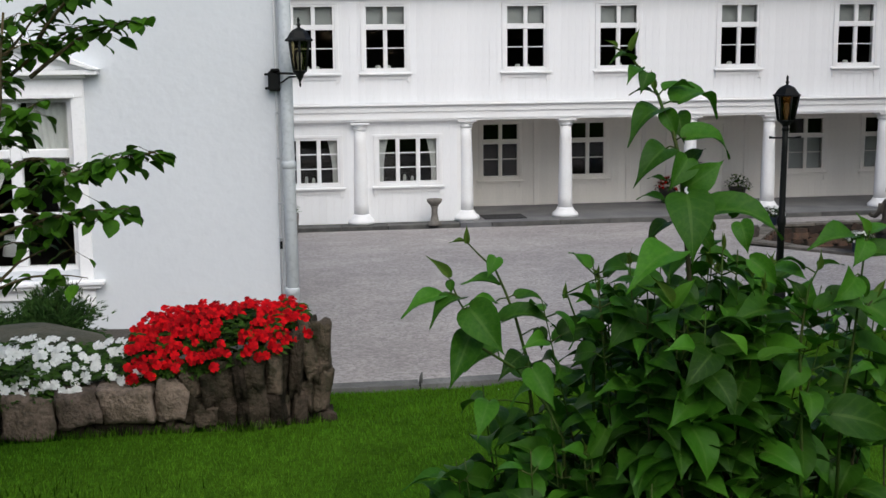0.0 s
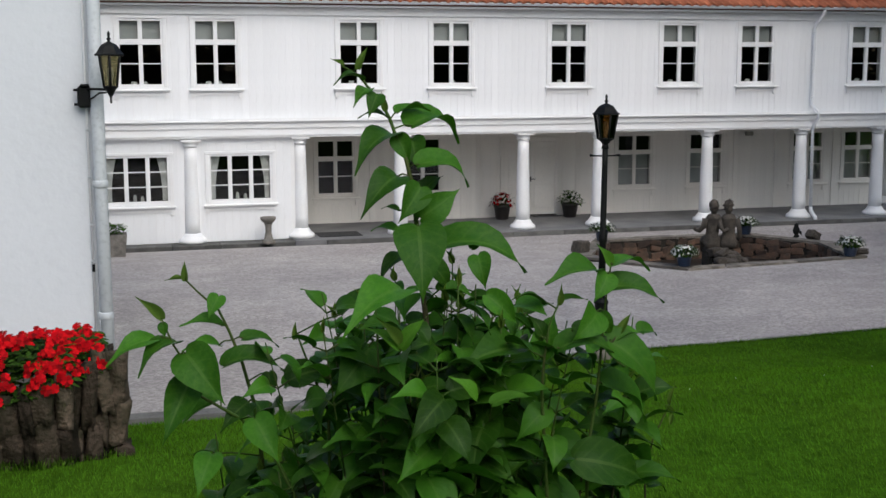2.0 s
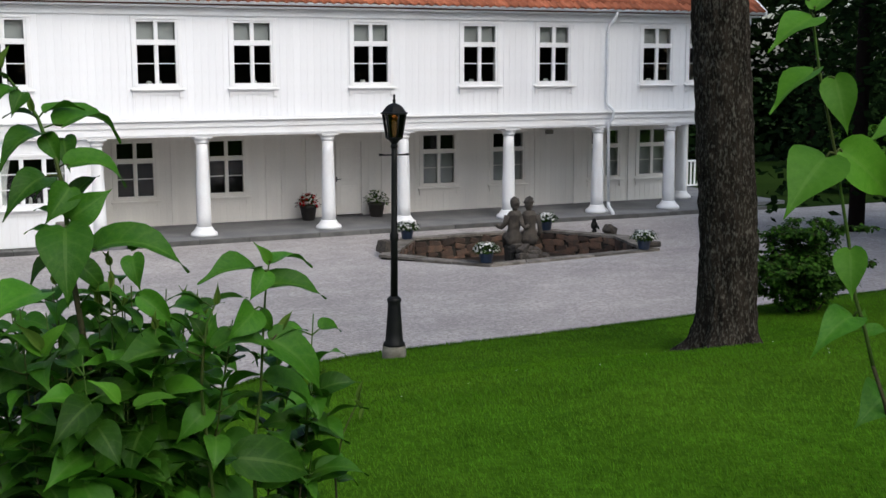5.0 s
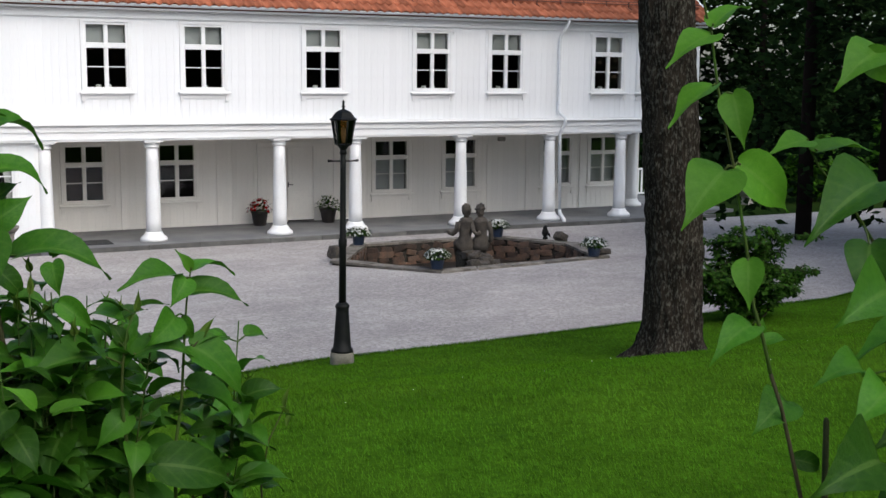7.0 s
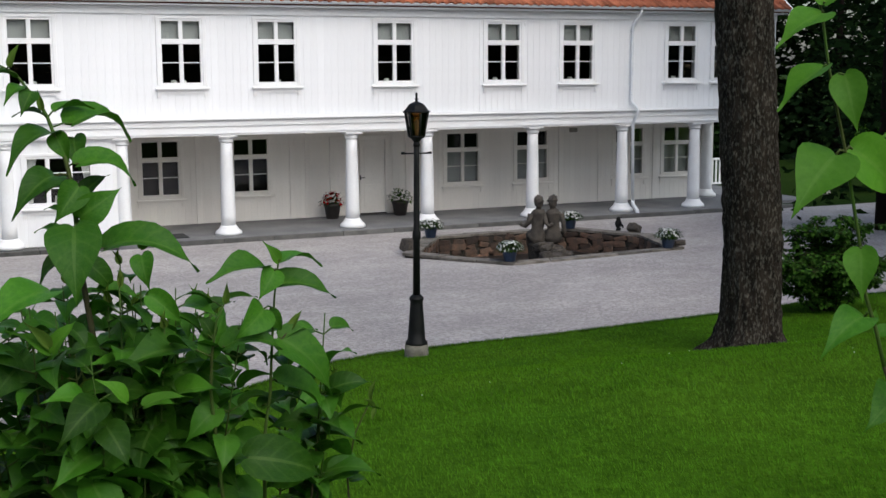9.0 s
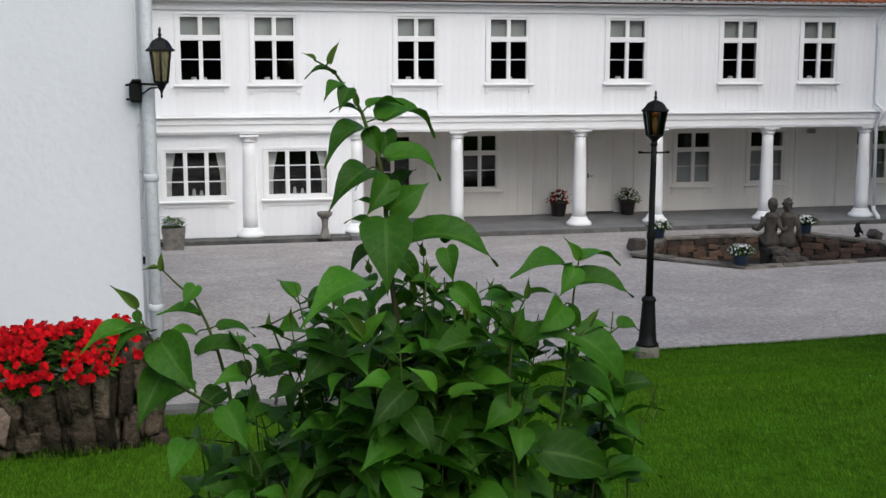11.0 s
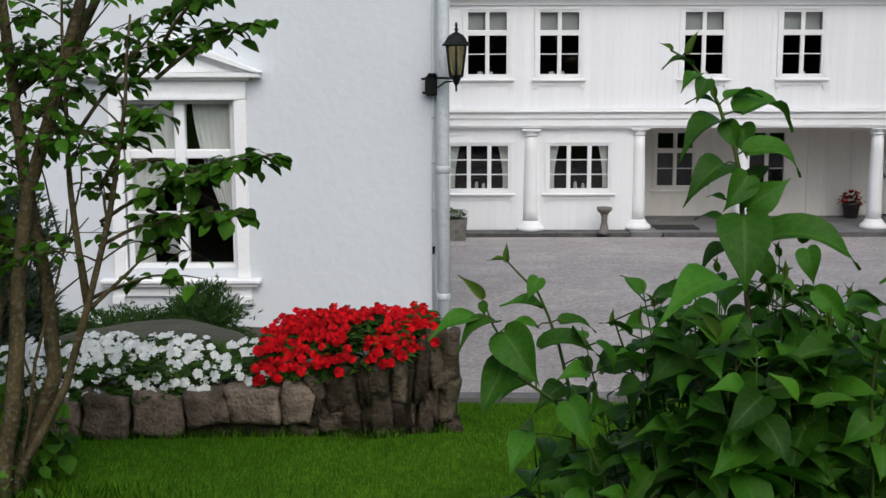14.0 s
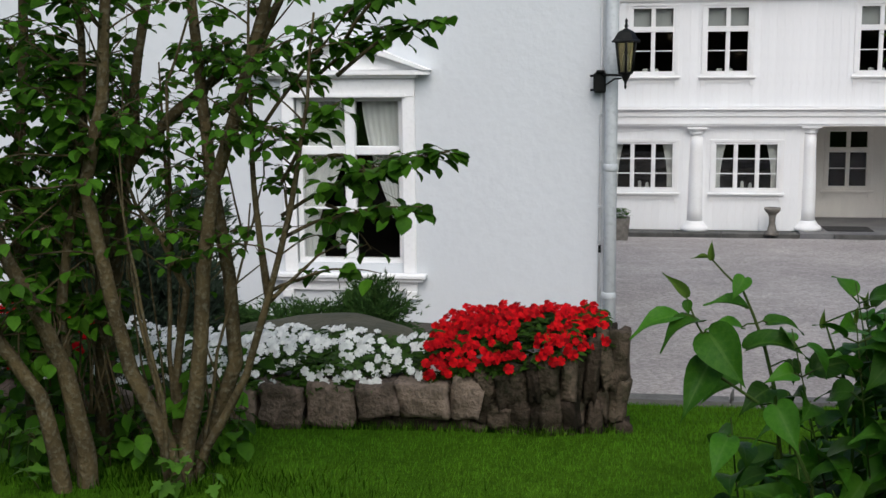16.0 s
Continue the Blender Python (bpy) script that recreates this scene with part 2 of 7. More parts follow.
GRAVEL = gravel_mat()
def lawn_mat(*a, **k):
    """Turf: the plain grass colour broken up by tufts a hand wide and by paler worn patches."""
    m = mat(*a, **k)
    nt = m.node_tree
    bsdf = nt.nodes["Principled BSDF"]
    coord = next(n for n in nt.nodes if n.type == "TEX_COORD")
    colour = bsdf.inputs["Base Color"].links[0].from_socket
    for scale, detail, low, high, hue in ((24.0, 6, 0.64, 1.36, 0.0), (5.0, 4, 0.78, 1.2, 0.0), (0.9, 3, 0.84, 1.14, 0.004)):
        ns, rng, hs = nt.nodes.new("ShaderNodeTexNoise"), nt.nodes.new("ShaderNodeMapRange"), nt.nodes.new("ShaderNodeHueSaturation")
        ns.inputs["Scale"].default_value, ns.inputs["Detail"].default_value, ns.inputs["Roughness"].default_value = scale, detail, 0.7
        nt.links.new(coord.outputs["Object"], ns.inputs["Vector"])
        rng.inputs["From Min"].default_value, rng.inputs["From Max"].default_value = 0.3, 0.7
        rng.inputs["To Min"].default_value, rng.inputs["To Max"].default_value = low, high
        nt.links.new(ns.outputs["Fac"], rng.inputs["Value"])
        nt.links.new(rng.outputs["Result"], hs.inputs["Value"])
        hs.inputs["Hue"].default_value = 0.5 - hue
        nt.links.new(colour, hs.inputs["Color"])
        colour = hs.outputs["Color"]
    nt.links.new(colour, bsdf.inputs["Base Color"])
    return m


LAWN = lawn_mat("mown_lawn", (0.028, 0.087, 0.004), 0.95, (0.044, 0.110, 0.006), 0.5, 0.8, 40, fine=(0.018, 0.062, 0.003), spec=0.02)
BLADE = lawn_mat("grass_blades", (0.042, 0.127, 0.006), 0.9, (0.066, 0.154, 0.010), 0.6, 0, 13, spread=0.6, fine=(0.026, 0.084, 0.004), translucent=0.35, spec=0.02)
FARGRASS = mat("rough_far_grass", (0.012, 0.028, 0.004), 0.95, (0.018, 0.036, 0.006), 0.4, 0.6, 8, spec=0.02)


# ---- mesh building ----
class Geo:
    """Vertices and faces gathered for one mesh."""

    def __init__(self):
        self.v, self.f, self.s, self.uv = [], [], [], []

    def add(self, verts, faces, smooth=False, uv=()):
        k = len(self.v)
        self.uv += [c for p in uv for c in p]
        self.v += [tuple(p) for p in verts]
        self.f += [tuple(i + k for i in f) for f in faces]
        self.s += [smooth] * len(faces)
        return self

    def box(self, x0, y0, z0, x1, y1, z1, bevel=0.0):
        b = min(bevel, (x1 - x0) / 3, (y1 - y0) / 3, (z1 - z0) / 3)
        if b <= 0:
            return self.add([(x, y, z) for z in (z0, z1) for y in (y0, y1) for x in (x0, x1)],
                            [(0, 2, 3, 1), (4, 5, 7, 6), (0, 1, 5, 4), (1, 3, 7, 5), (3, 2, 6, 7), (2, 0, 4, 6)])
        vs, c = [], ((x0 + x1) / 2, (y0 + y1) / 2, (z0 + z1) / 2)
        h = ((x1 - x0) / 2, (y1 - y0) / 2, (z1 - z0) / 2)
        idx = {}
        for sx in (-1, 1):
            for sy in (-1, 1):
                for sz in (-1, 1):
                    for a in range(3):
                        p = [h[0] - b, h[1] - b, h[2] - b]
                        p[a] = h[a]
                        idx[sx, sy, sz, a] = len(vs)
                        vs.append((c[0] + sx * p[0], c[1] + sy * p[1], c[2] + sz * p[2]))
        fs = []
        for a in range(3):
            o1, o2 = (a + 1) % 3, (a + 2) % 3
            for s in (-1, 1):
                quad = []
                for q1, q2 in ((-1, -1), (1, -1), (1, 1), (-1, 1)):
                    k = [0, 0, 0]
                    k[a], k[o1], k[o2] = s, q1, q2
                    quad.append(idx[(*k, a)])
                fs.append(quad if s > 0 else quad[::-1])
            for s1 in (-1, 1):
                for s2 in (-1, 1):
                    e = []
                    for t, ax in ((-1, o1), (1, o1), (1, o2), (-1, o2)):
                        k = [0, 0, 0]
                        k[a], k[o1], k[o2] = t, s1, s2
                        e.append(idx[(*k, ax)])
                    fs.append(e if s1 * s2 > 0 else e[::-1])
        for k in [(i, j, l) for i in (-1, 1) for j in (-1, 1) for l in (-1, 1)]:
            t = [idx[(*k, 0)], idx[(*k, 1)], idx[(*k, 2)]]
            fs.append(t if k[0] * k[1] * k[2] > 0 else t[::-1])
        return self.add(vs, fs)

    def lathe(self, cx, cy, profile, n=24, squash=1.0):
        """profile: (radius, z) pairs from the bottom up."""
        vs = [(cx + r * math.cos(2 * math.pi * i / n), cy + r * squash * math.sin(2 * math.pi * i / n), z) for r, z in profile for i in range(n)]
        fs = [(j * n + i, j * n + (i + 1) % n, (j + 1) * n + (i + 1) % n, (j + 1) * n + i) for j in range(len(profile) - 1) for i in range(n)]
        self.add(vs, fs, True)
        k = len(self.v) - len(vs)
        self.f += [tuple(k + i for i in range(n))[::-1], tuple(k + (len(profile) - 1) * n + i for i in range(n))]
        self.s += [False, False]
        return self

    def tube(self, pts, radii, n=8, smooth=True):
        pts = [Vector(p) for p in pts]
        radii = radii if hasattr(radii, "__len__") else [radii] * len(pts)
        vs, side = [], None
        for i, p in enumerate(pts):
            d = (pts[min(i + 1, len(pts) - 1)] - pts[max(i - 1, 0)]).normalized()
            side = d.orthogonal().normalized() if side is None else (side - d * side.dot(d)).normalized()
            up = d.cross(side)
            vs += [p + (side * math.cos(2 * math.pi * k / n) + up * math.sin(2 * math.pi * k / n)) * radii[i] for k in range(n)]
        fs = [(j * n + i, j * n + (i + 1) % n, (j + 1) * n + (i + 1) % n, (j + 1) * n + i) for j in range(len(pts) - 1) for i in range(n)]
        fs += [tuple(range(n))[::-1], tuple((len(pts) - 1) * n + i for i in range(n))]
        return self.add(vs, fs, smooth)

    def prism(self, outline, y0, y1):
        """An outline of (x, z) points, anticlockwise seen from -y, drawn out from y0 to y1."""
        n = len(outline)
        vs = [(x, y0, z) for x, z in outline] + [(x, y1, z) for x, z in outline]
        fs = [tuple(range(n)), tuple(range(n, 2 * n))[::-1]] + [((i + 1) % n, i, n + i, n + (i + 1) % n) for i in range(n)]
        return self.add(vs, fs)

    def mesh(self, name):
        me = bpy.data.meshes.new(name)
        me.from_pydata(self.v, [], self.f)
        me.polygons.foreach_set("use_smooth", self.s)
        if self.uv:
            me.attributes.new("leaf_uv", "FLOAT_VECTOR", "POINT").data.foreach_set("vector", self.uv)
        me.update()
        return me


def part(name, geo, material, parent=None, label=""):
    me = geo.mesh(name) if isinstance(geo, Geo) else geo
    if material and not me.materials:
        me.materials.append(material)
    ob = new(name, me)
    ob.parent = parent
    return tagged(ob, label)


def thing(name, label, category, group="", kind="", at=(0, 0, 0)):
    ob = new(name)
    ob.location = at
    return tagged(ob, label, category, group, kind)


def solid(name, geo, material, label, category, group="", kind=""):
    return tagged(part(name, geo, material), label, category, group, kind)


rnd = random.Random(7)


def wobble(p, amount, scale):
    q = Vector(p) * scale
    return Vector(p) + noise.noise_vector(q) * amount


# ---- ground ----
LAWN_Y = [-30, -6, 0.6, 4.0, 6.9, 9.2, 10.6, 12.5, 13.3, 15.0, 18.0, 40.0]
LAWN_Z = [3.0, 2.8, 2.62, 2.50, 2.25, 1.78, 1.42, 1.13, 1.02, 0.78, 0.45, 0.2]
EDGE_X = [-40, 2.0, 3.2, 4.6, 5.6, 8.0, 14.5, 17.0, 21.0, 40]
EDGE_Y = [9.3, 9.4, 10.9, 12.6, 13.1, 13.3, 14.3, 15.6, 19.5, 30]


def lawn_z(x, y):
    roll = 0.03 * noise.noise(Vector((x * 0.35, y * 0.35, 3.0)))
    hollow = 0.18 * min(1.0, max(0.0, (x - 6.6) / 1.6)) * math.exp(-((y - 10.7) / 1.3) ** 2)
    return float(np.interp(y, LAWN_Y, LAWN_Z)) + roll - hollow


def gravel_z(y):
    return -0.1 + max(0.0, 29.8 - y) * 0.025


def edge_y(x):
    return float(np.interp(x, EDGE_X, EDGE_Y))


g = Geo()
nx, ny = 90, 70
xs, vs, fs = np.concatenate([np.linspace(-4, 14, 70), np.linspace(14.5, 40, 20)]), [], []
for j in range(ny):
    for i, x in enumerate(xs):
        f = j / (ny - 2)
        y = -12 + (edge_y(x) + 12) * min(1.0, f ** 0.7)
        if j == ny - 1:
            y += 0.12
        z = lawn_z(x, min(y, edge_y(x))) if j < ny - 1 else gravel_z(y) - 0.1
        vs.append((x, y, z))
fs = [(j * nx + i, j * nx + i + 1, (j + 1) * nx + i + 1, (j + 1) * nx + i) for j in range(ny - 1) for i in range(nx - 1)]
g.add(vs, fs, True)
lawn = solid("lawn", g, LAWN, "mown green lawn sloping down to the gravel court", "lawn", kind="structure")

g = Geo()
POOL = [(12.35, 23.25), (17.0, 23.75), (17.6, 26.0), (16.4, 28.05), (12.3, 28.05), (10.75, 25.6)]


def in_pool(x, y, d):
    """Whether a point lies inside the fountain's outline, at least d from it."""
    for (ax, ay), (bx, by) in zip(POOL, POOL[1:] + POOL[:1]):
        if ((bx - ax) * (y - ay) - (by - ay) * (x - ax)) / math.hypot(bx - ax, by - ay) < d:
            return False
    return True


gxs = np.concatenate([np.linspace(-3, 10.5, 28), np.linspace(10.65, 17.8, 50), np.linspace(18.2, 62, 60)])
gys = np.concatenate([np.linspace(8.6, 22.8, 30), np.linspace(23.0, 28.4, 40), np.linspace(28.6, 30.29, 6)])
nx, ny = len(gxs), len(gys)
vs = [(x, y, gravel_z(y) + 0.012 * noise.noise(Vector((x * 0.5, y * 0.5, 0)))) for y in gys for x in gxs]
fs = [(j * nx + i, j * nx + i + 1, (j + 1) * nx + i + 1, (j + 1) * nx + i) for j in range(ny - 1) for i in range(nx - 1)
      if not in_pool((gxs[i] + gxs[i + 1]) / 2, (gys[j] + gys[j + 1]) / 2, 0.2)]
g.add(vs, fs, True)
solid("gravel_court", g, GRAVEL, "raked pale pinkish grey gravel of the forecourt", "gravel yard", kind="structure")

g = Geo()
g.add([(-900, -900, -0.5), (900, -900, -0.5), (900, 900, -0.5), (-900, 900, -0.5)], [(0, 1, 2, 3)])
solid("ground", g, FARGRASS, "rough grass ground reaching to the horizon", "ground", kind="structure")
g = Geo()
g.add([(-40, 6.5, 2.1), (-3.5, 6.5, 2.25), (-3.5, -12, 2.8), (-40, -12, 2.8), (-40, 6.5, -0.5), (-3.5, 6.5, -0.5), (-3.5, -12, -0.5), (-40, -12, -0.5)],
      [(0, 3, 2, 1), (0, 1, 5, 4), (2, 3, 7, 6), (3, 0, 4, 7)])
solid("garden_bank", g, LAWN, "grass bank running on beside the lawn", "lawn", kind="structure")

# granite edging where the lawn meets the court
edging = thing("lawn_edging", "low dark granite edging stones along the lawn", "edging", kind="structure")
x = 0.55
while x < 2.6:
    w = rnd.uniform(0.9, 1.1)
    y0, y1 = edge_y(x) - 0.02, edge_y(x + w) - 0.02
    z0, z1 = lawn_z(x, y0) + 0.045, lawn_z(x + w, y1) + 0.045
    e = Geo()
    e.add([(x, y0, z0 - 1.2), (x + w - 0.015, y1, z1 - 1.2), (x + w - 0.015, y1 + 0.11, z1 - 1.2), (x, y0 + 0.11, z0 - 1.2),
           (x, y0, z0), (x + w - 0.015, y1, z1), (x + w - 0.015, y1 + 0.1, z1 + 0.015), (x, y0 + 0.1, z0 + 0.015)],
          [(0, 3, 2, 1), (4, 5, 6, 7), (0, 1, 5, 4), (1, 2, 6, 5), (2, 3, 7, 6), (3, 0, 4, 7)])
    part("edging_stone", e, KERB, edging)
    p = Geo().tube([(x, y0 + 0.04, z0 - 0.02), (x + 0.004, y0 + 0.04, z0 + 0.05), (x + 0.012, y0 + 0.04, z0 + 0.085)], [0.016, 0.013, 0.006], 6)
    part("pin", p, KERB, edging)
    x += w


# ---- the long white building across the court ----
YF = 31.0          # plane of the upper panes
YB = 33.6          # back wall of the open porch
XL, XR = -7.0, 25.15
UPPER = [(1.267, 2.216), (3.04, 3.99), (6.595, 7.54), (9.01, 9.96), (12.23, 13.19), (15.44, 16.405), (17.8, 18.735), (21.29, 22.24), (22.92, 23.87)]
FRONT = [(0.83, 2.268), (3.32, 4.776)]
BACK = [(6.46, 7.42), (8.96, 9.9), (15.38, 16.4), (17.71, 18.73), (21.2, 22.18), (23.0, 23.97)]
UZ, FZ, BZ = (3.87, 5.373), (1.03, 2.1), (0.83, 2.26)
M = 0.055          # margin of the frame outside the panes


def wall_with_openings(x0, x1, z0, z1, y0, y1, holes, hz):
    g, x = Geo(), x0
    for a, b in holes:
        a, b = a - M, b + M
        g.box(x, y0, z0, a, y1, z1)
        g.box(a, y0, z0, b, y1, hz[0] - M)
        g.box(a, y0, hz[1] + M, b, y1, z1)
        x = b
    return g.box(x, y0, z0, x1, y1, z1)


mansion_walls = [
    solid("wall_upper", wall_with_openings(XL, XR, 2.95, 5.8, YF - 0.03, YF + 0.22, UPPER, UZ), WHITE, "white-painted timber upper wall of the manor house", "wall", kind="structure"),
    solid("wall_front_lower", wall_with_openings(XL, 5.4, -0.02, 2.6, YF + 0.04, YF + 0.28, FRONT, FZ), WHITE, "white-painted timber ground floor wall", "wall", kind="structure"),
    solid("wall_porch", wall_with_openings(5.4, 24.9, -0.1, 2.62, YB + 0.03, YB + 0.28, BACK, BZ), PORCH, "cream-white timber wall at the back of the porch", "wall", kind="structure"),
]
solid("wall_porch_end", Geo().box(5.32, YF + 0.28, -0.1, 5.5, YB + 0.03, 2.6), PORCH, "cream-white side wall closing the porch", "wall", kind="structure")
solid("wall_gable", Geo().prism([(31.19, 2.95), (40, 2.95), (40, 5.8), (35.6, 9.3), (31.19, 5.8)], 0, 0.2), WHITE, "white timber gable wall at the end of the house", "wall", kind="structure")
gable = bpy.data.objects["wall_gable"]
gable.matrix_world = Matrix(((0, -1, 0, XR), (1, 0, 0, 0), (0, 0, 1, 0), (0, 0, 0, 1)))
solid("wall_rear", Geo().box(XL, 39.8, -0.1, XR - 0.21, 40.0, 5.8), WHITE, "white timber rear wall of the house", "wall", kind="structure")
solid("wall_rear_end", Geo().box(24.7, YB + 0.29, -0.1, 24.9, 39.78, 2.94), WHITE, "white timber end wall of the ground floor", "wall", kind="structure")
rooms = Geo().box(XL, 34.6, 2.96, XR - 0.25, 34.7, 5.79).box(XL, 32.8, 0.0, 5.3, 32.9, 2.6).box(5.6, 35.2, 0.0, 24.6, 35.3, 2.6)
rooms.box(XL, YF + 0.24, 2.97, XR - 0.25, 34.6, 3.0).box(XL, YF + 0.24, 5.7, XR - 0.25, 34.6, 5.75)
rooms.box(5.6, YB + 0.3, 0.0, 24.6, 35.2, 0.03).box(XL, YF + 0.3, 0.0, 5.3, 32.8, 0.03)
solid("inner_wall", rooms, ROOM, "inner walls and floors with the rooms' shade painted in as near-black brown", "wall", kind="structure")
solid("porch_ceiling", Geo().box(5.5, YF + 0.3, 2.62, 25.0, YB + 0.3, 2.72).box(XL, YF + 0.3, 2.75, 5.4, 34, 2.9), PORCH, "cream-white boarded porch ceiling", "ceiling", kind="structure")

# entablature above the columns
ent = thing("entablature", "white moulded timber cornice over the porch columns", "cornice", kind="structure")
part("architrave", Geo().box(XL, YF - 0.10, 2.55, XR, YF + 0.3, 2.78), WHITE, ent)
part("fascia", Geo().box(XL, YF - 0.13, 2.784, XR, YF + 0.28, 2.93), WHITE, ent)
part("ledge", Geo().box(XL, YF - 0.20, 2.934, XR + 0.06, YF - 0.045, 2.985, 0.012), WHITE, ent)
part("flashing", Geo().box(XL, YF - 0.15, 2.989, XR + 0.03, YF - 0.045, 3.02), WHITE, ent)
part("bead", Geo().box(XL, YF - 0.125, 2.60, XR, YF - 0.102, 2.625), WHITE, ent)

# eaves, gutter and verge
g = Geo().box(XL, YF - 0.29, 5.74, XR + 0.2, YF + 0.2, 5.78).box(XL, YF - 0.085, 5.535, XR, YF - 0.034, 5.735, 0.006)
solid("eaves_board", g, WHITE, "white painted eaves board and frieze", "eaves", kind="structure")
gut = Geo()
prof = [(0.075 * math.cos(a), 0.075 * math.sin(a)) for a in np.linspace(math.pi, 2 * math.pi, 9)]
prof2 = [(0.066 * math.cos(a), 0.066 * math.sin(a)) for a in np.linspace(2 * math.pi, math.pi, 9)]
ring = prof + prof2
n = len(ring)
gut.add([(X, YF - 0.37 + a, 5.89 + b) for X in (XL, XR + 0.25) for a, b in ring], [(i, (i + 1) % n, n + (i + 1) % n, n + i) for i in range(n)], True)
solid("gutter", gut, ZINC, "white half-round gutter along the eaves", "gutter", kind="structure")
PITCH = radians(36)
g = Geo().prism([(YF - 0.35, 5.80), (35.6, 5.80 + (35.6 - YF + 0.35) * math.tan(PITCH)), (35.6, 5.92 + (35.6 - YF + 0.35) * math.tan(PITCH)), (YF - 0.35, 5.92)], 0, 0.14)
verge = solid("verge_board", g, WHITE, "white verge board at the roof's end", "trim", kind="structure")
verge.matrix_world = Matrix(((0, -1, 0, XR + 0.38), (1, 0, 0, 0), (0, 0, 1, 0), (0, 0, 0, 1)))

COLUMN_X = [2.84, 5.55, 8.16, 11.52, 13.69, 16.93, 19.88, 22.41]


def porch_column(x, y, z0, label):
    ob = thing("porch_column", label, "column", "white columns along the porch", at=(x, y, z0))
    part("shaft", Geo().lathe(0, 0, [(0.19, 0.17), (0.185, 0.5), (0.175, 1.2), (0.156, 2.0), (0.148, 2.36)], 28), WHITE, ob)
    part("base", Geo().lathe(0, 0, [(0.34, -0.02), (0.345, 0.03), (0.325, 0.075), (0.26, 0.12), (0.225, 0.18), (0.20, 0.22)], 28), WHITE, ob)
    cap = Geo().lathe(0, 0, [(0.155, 2.33), (0.185, 2.36), (0.185, 2.385), (0.165, 2.40), (0.20, 2.44), (0.225, 2.47)], 28)
    cap.box(-0.235, -0.235, 2.47, 0.235, 0.235, 2.525, 0.01)
    part("capital", cap, WHITE, ob)
    return ob


first = porch_column(COLUMN_X[1], YF + 0.14, 0.025, "round white timber column on the porch edge")
for cx in COLUMN_X[2:]:
    copy_thing(first, pose(cx, YF + 0.14, 0.025))
copy_thing(first, pose(24.55, YB - 0.1, 0.025))
tagged(copy_thing(first, pose(COLUMN_X[0], YF + 0.06, 0.0)), "round white timber column set against the wall")
copy_thing(first, pose(0.12, YF + 0.06, 0.0))

# porch floor of flagstones on a stone step
porch = solid("porch_floor", Geo().box(5.3, 30.45, -0.25, 25.3, YB + 0.03, 0.0), SLATE, "dark slate flagstone porch floor", "floor", kind="structure")
step = thing("porch_step", "worn dark granite step along the porch", "step", kind="structure")
x = XL
while x < 25.4:
    w = rnd.uniform(1.1, 1.9)
    part("step_stone", Geo().box(x, 30.30 if x > 5 else 30.55, -0.3, min(x + w - 0.012, 25.5), 30.44 if x > 5 else 30.9, rnd.uniform(0.0, 0.015) if x > 5 else -0.03, 0.012), KERB, step)
    x += w
plinth = solid("plinth", Geo().box(XL, 30.905, -0.3, 5.3, 31.03, -0.03), KERB, "low granite plinth under the timber wall", "plinth", kind="structure")


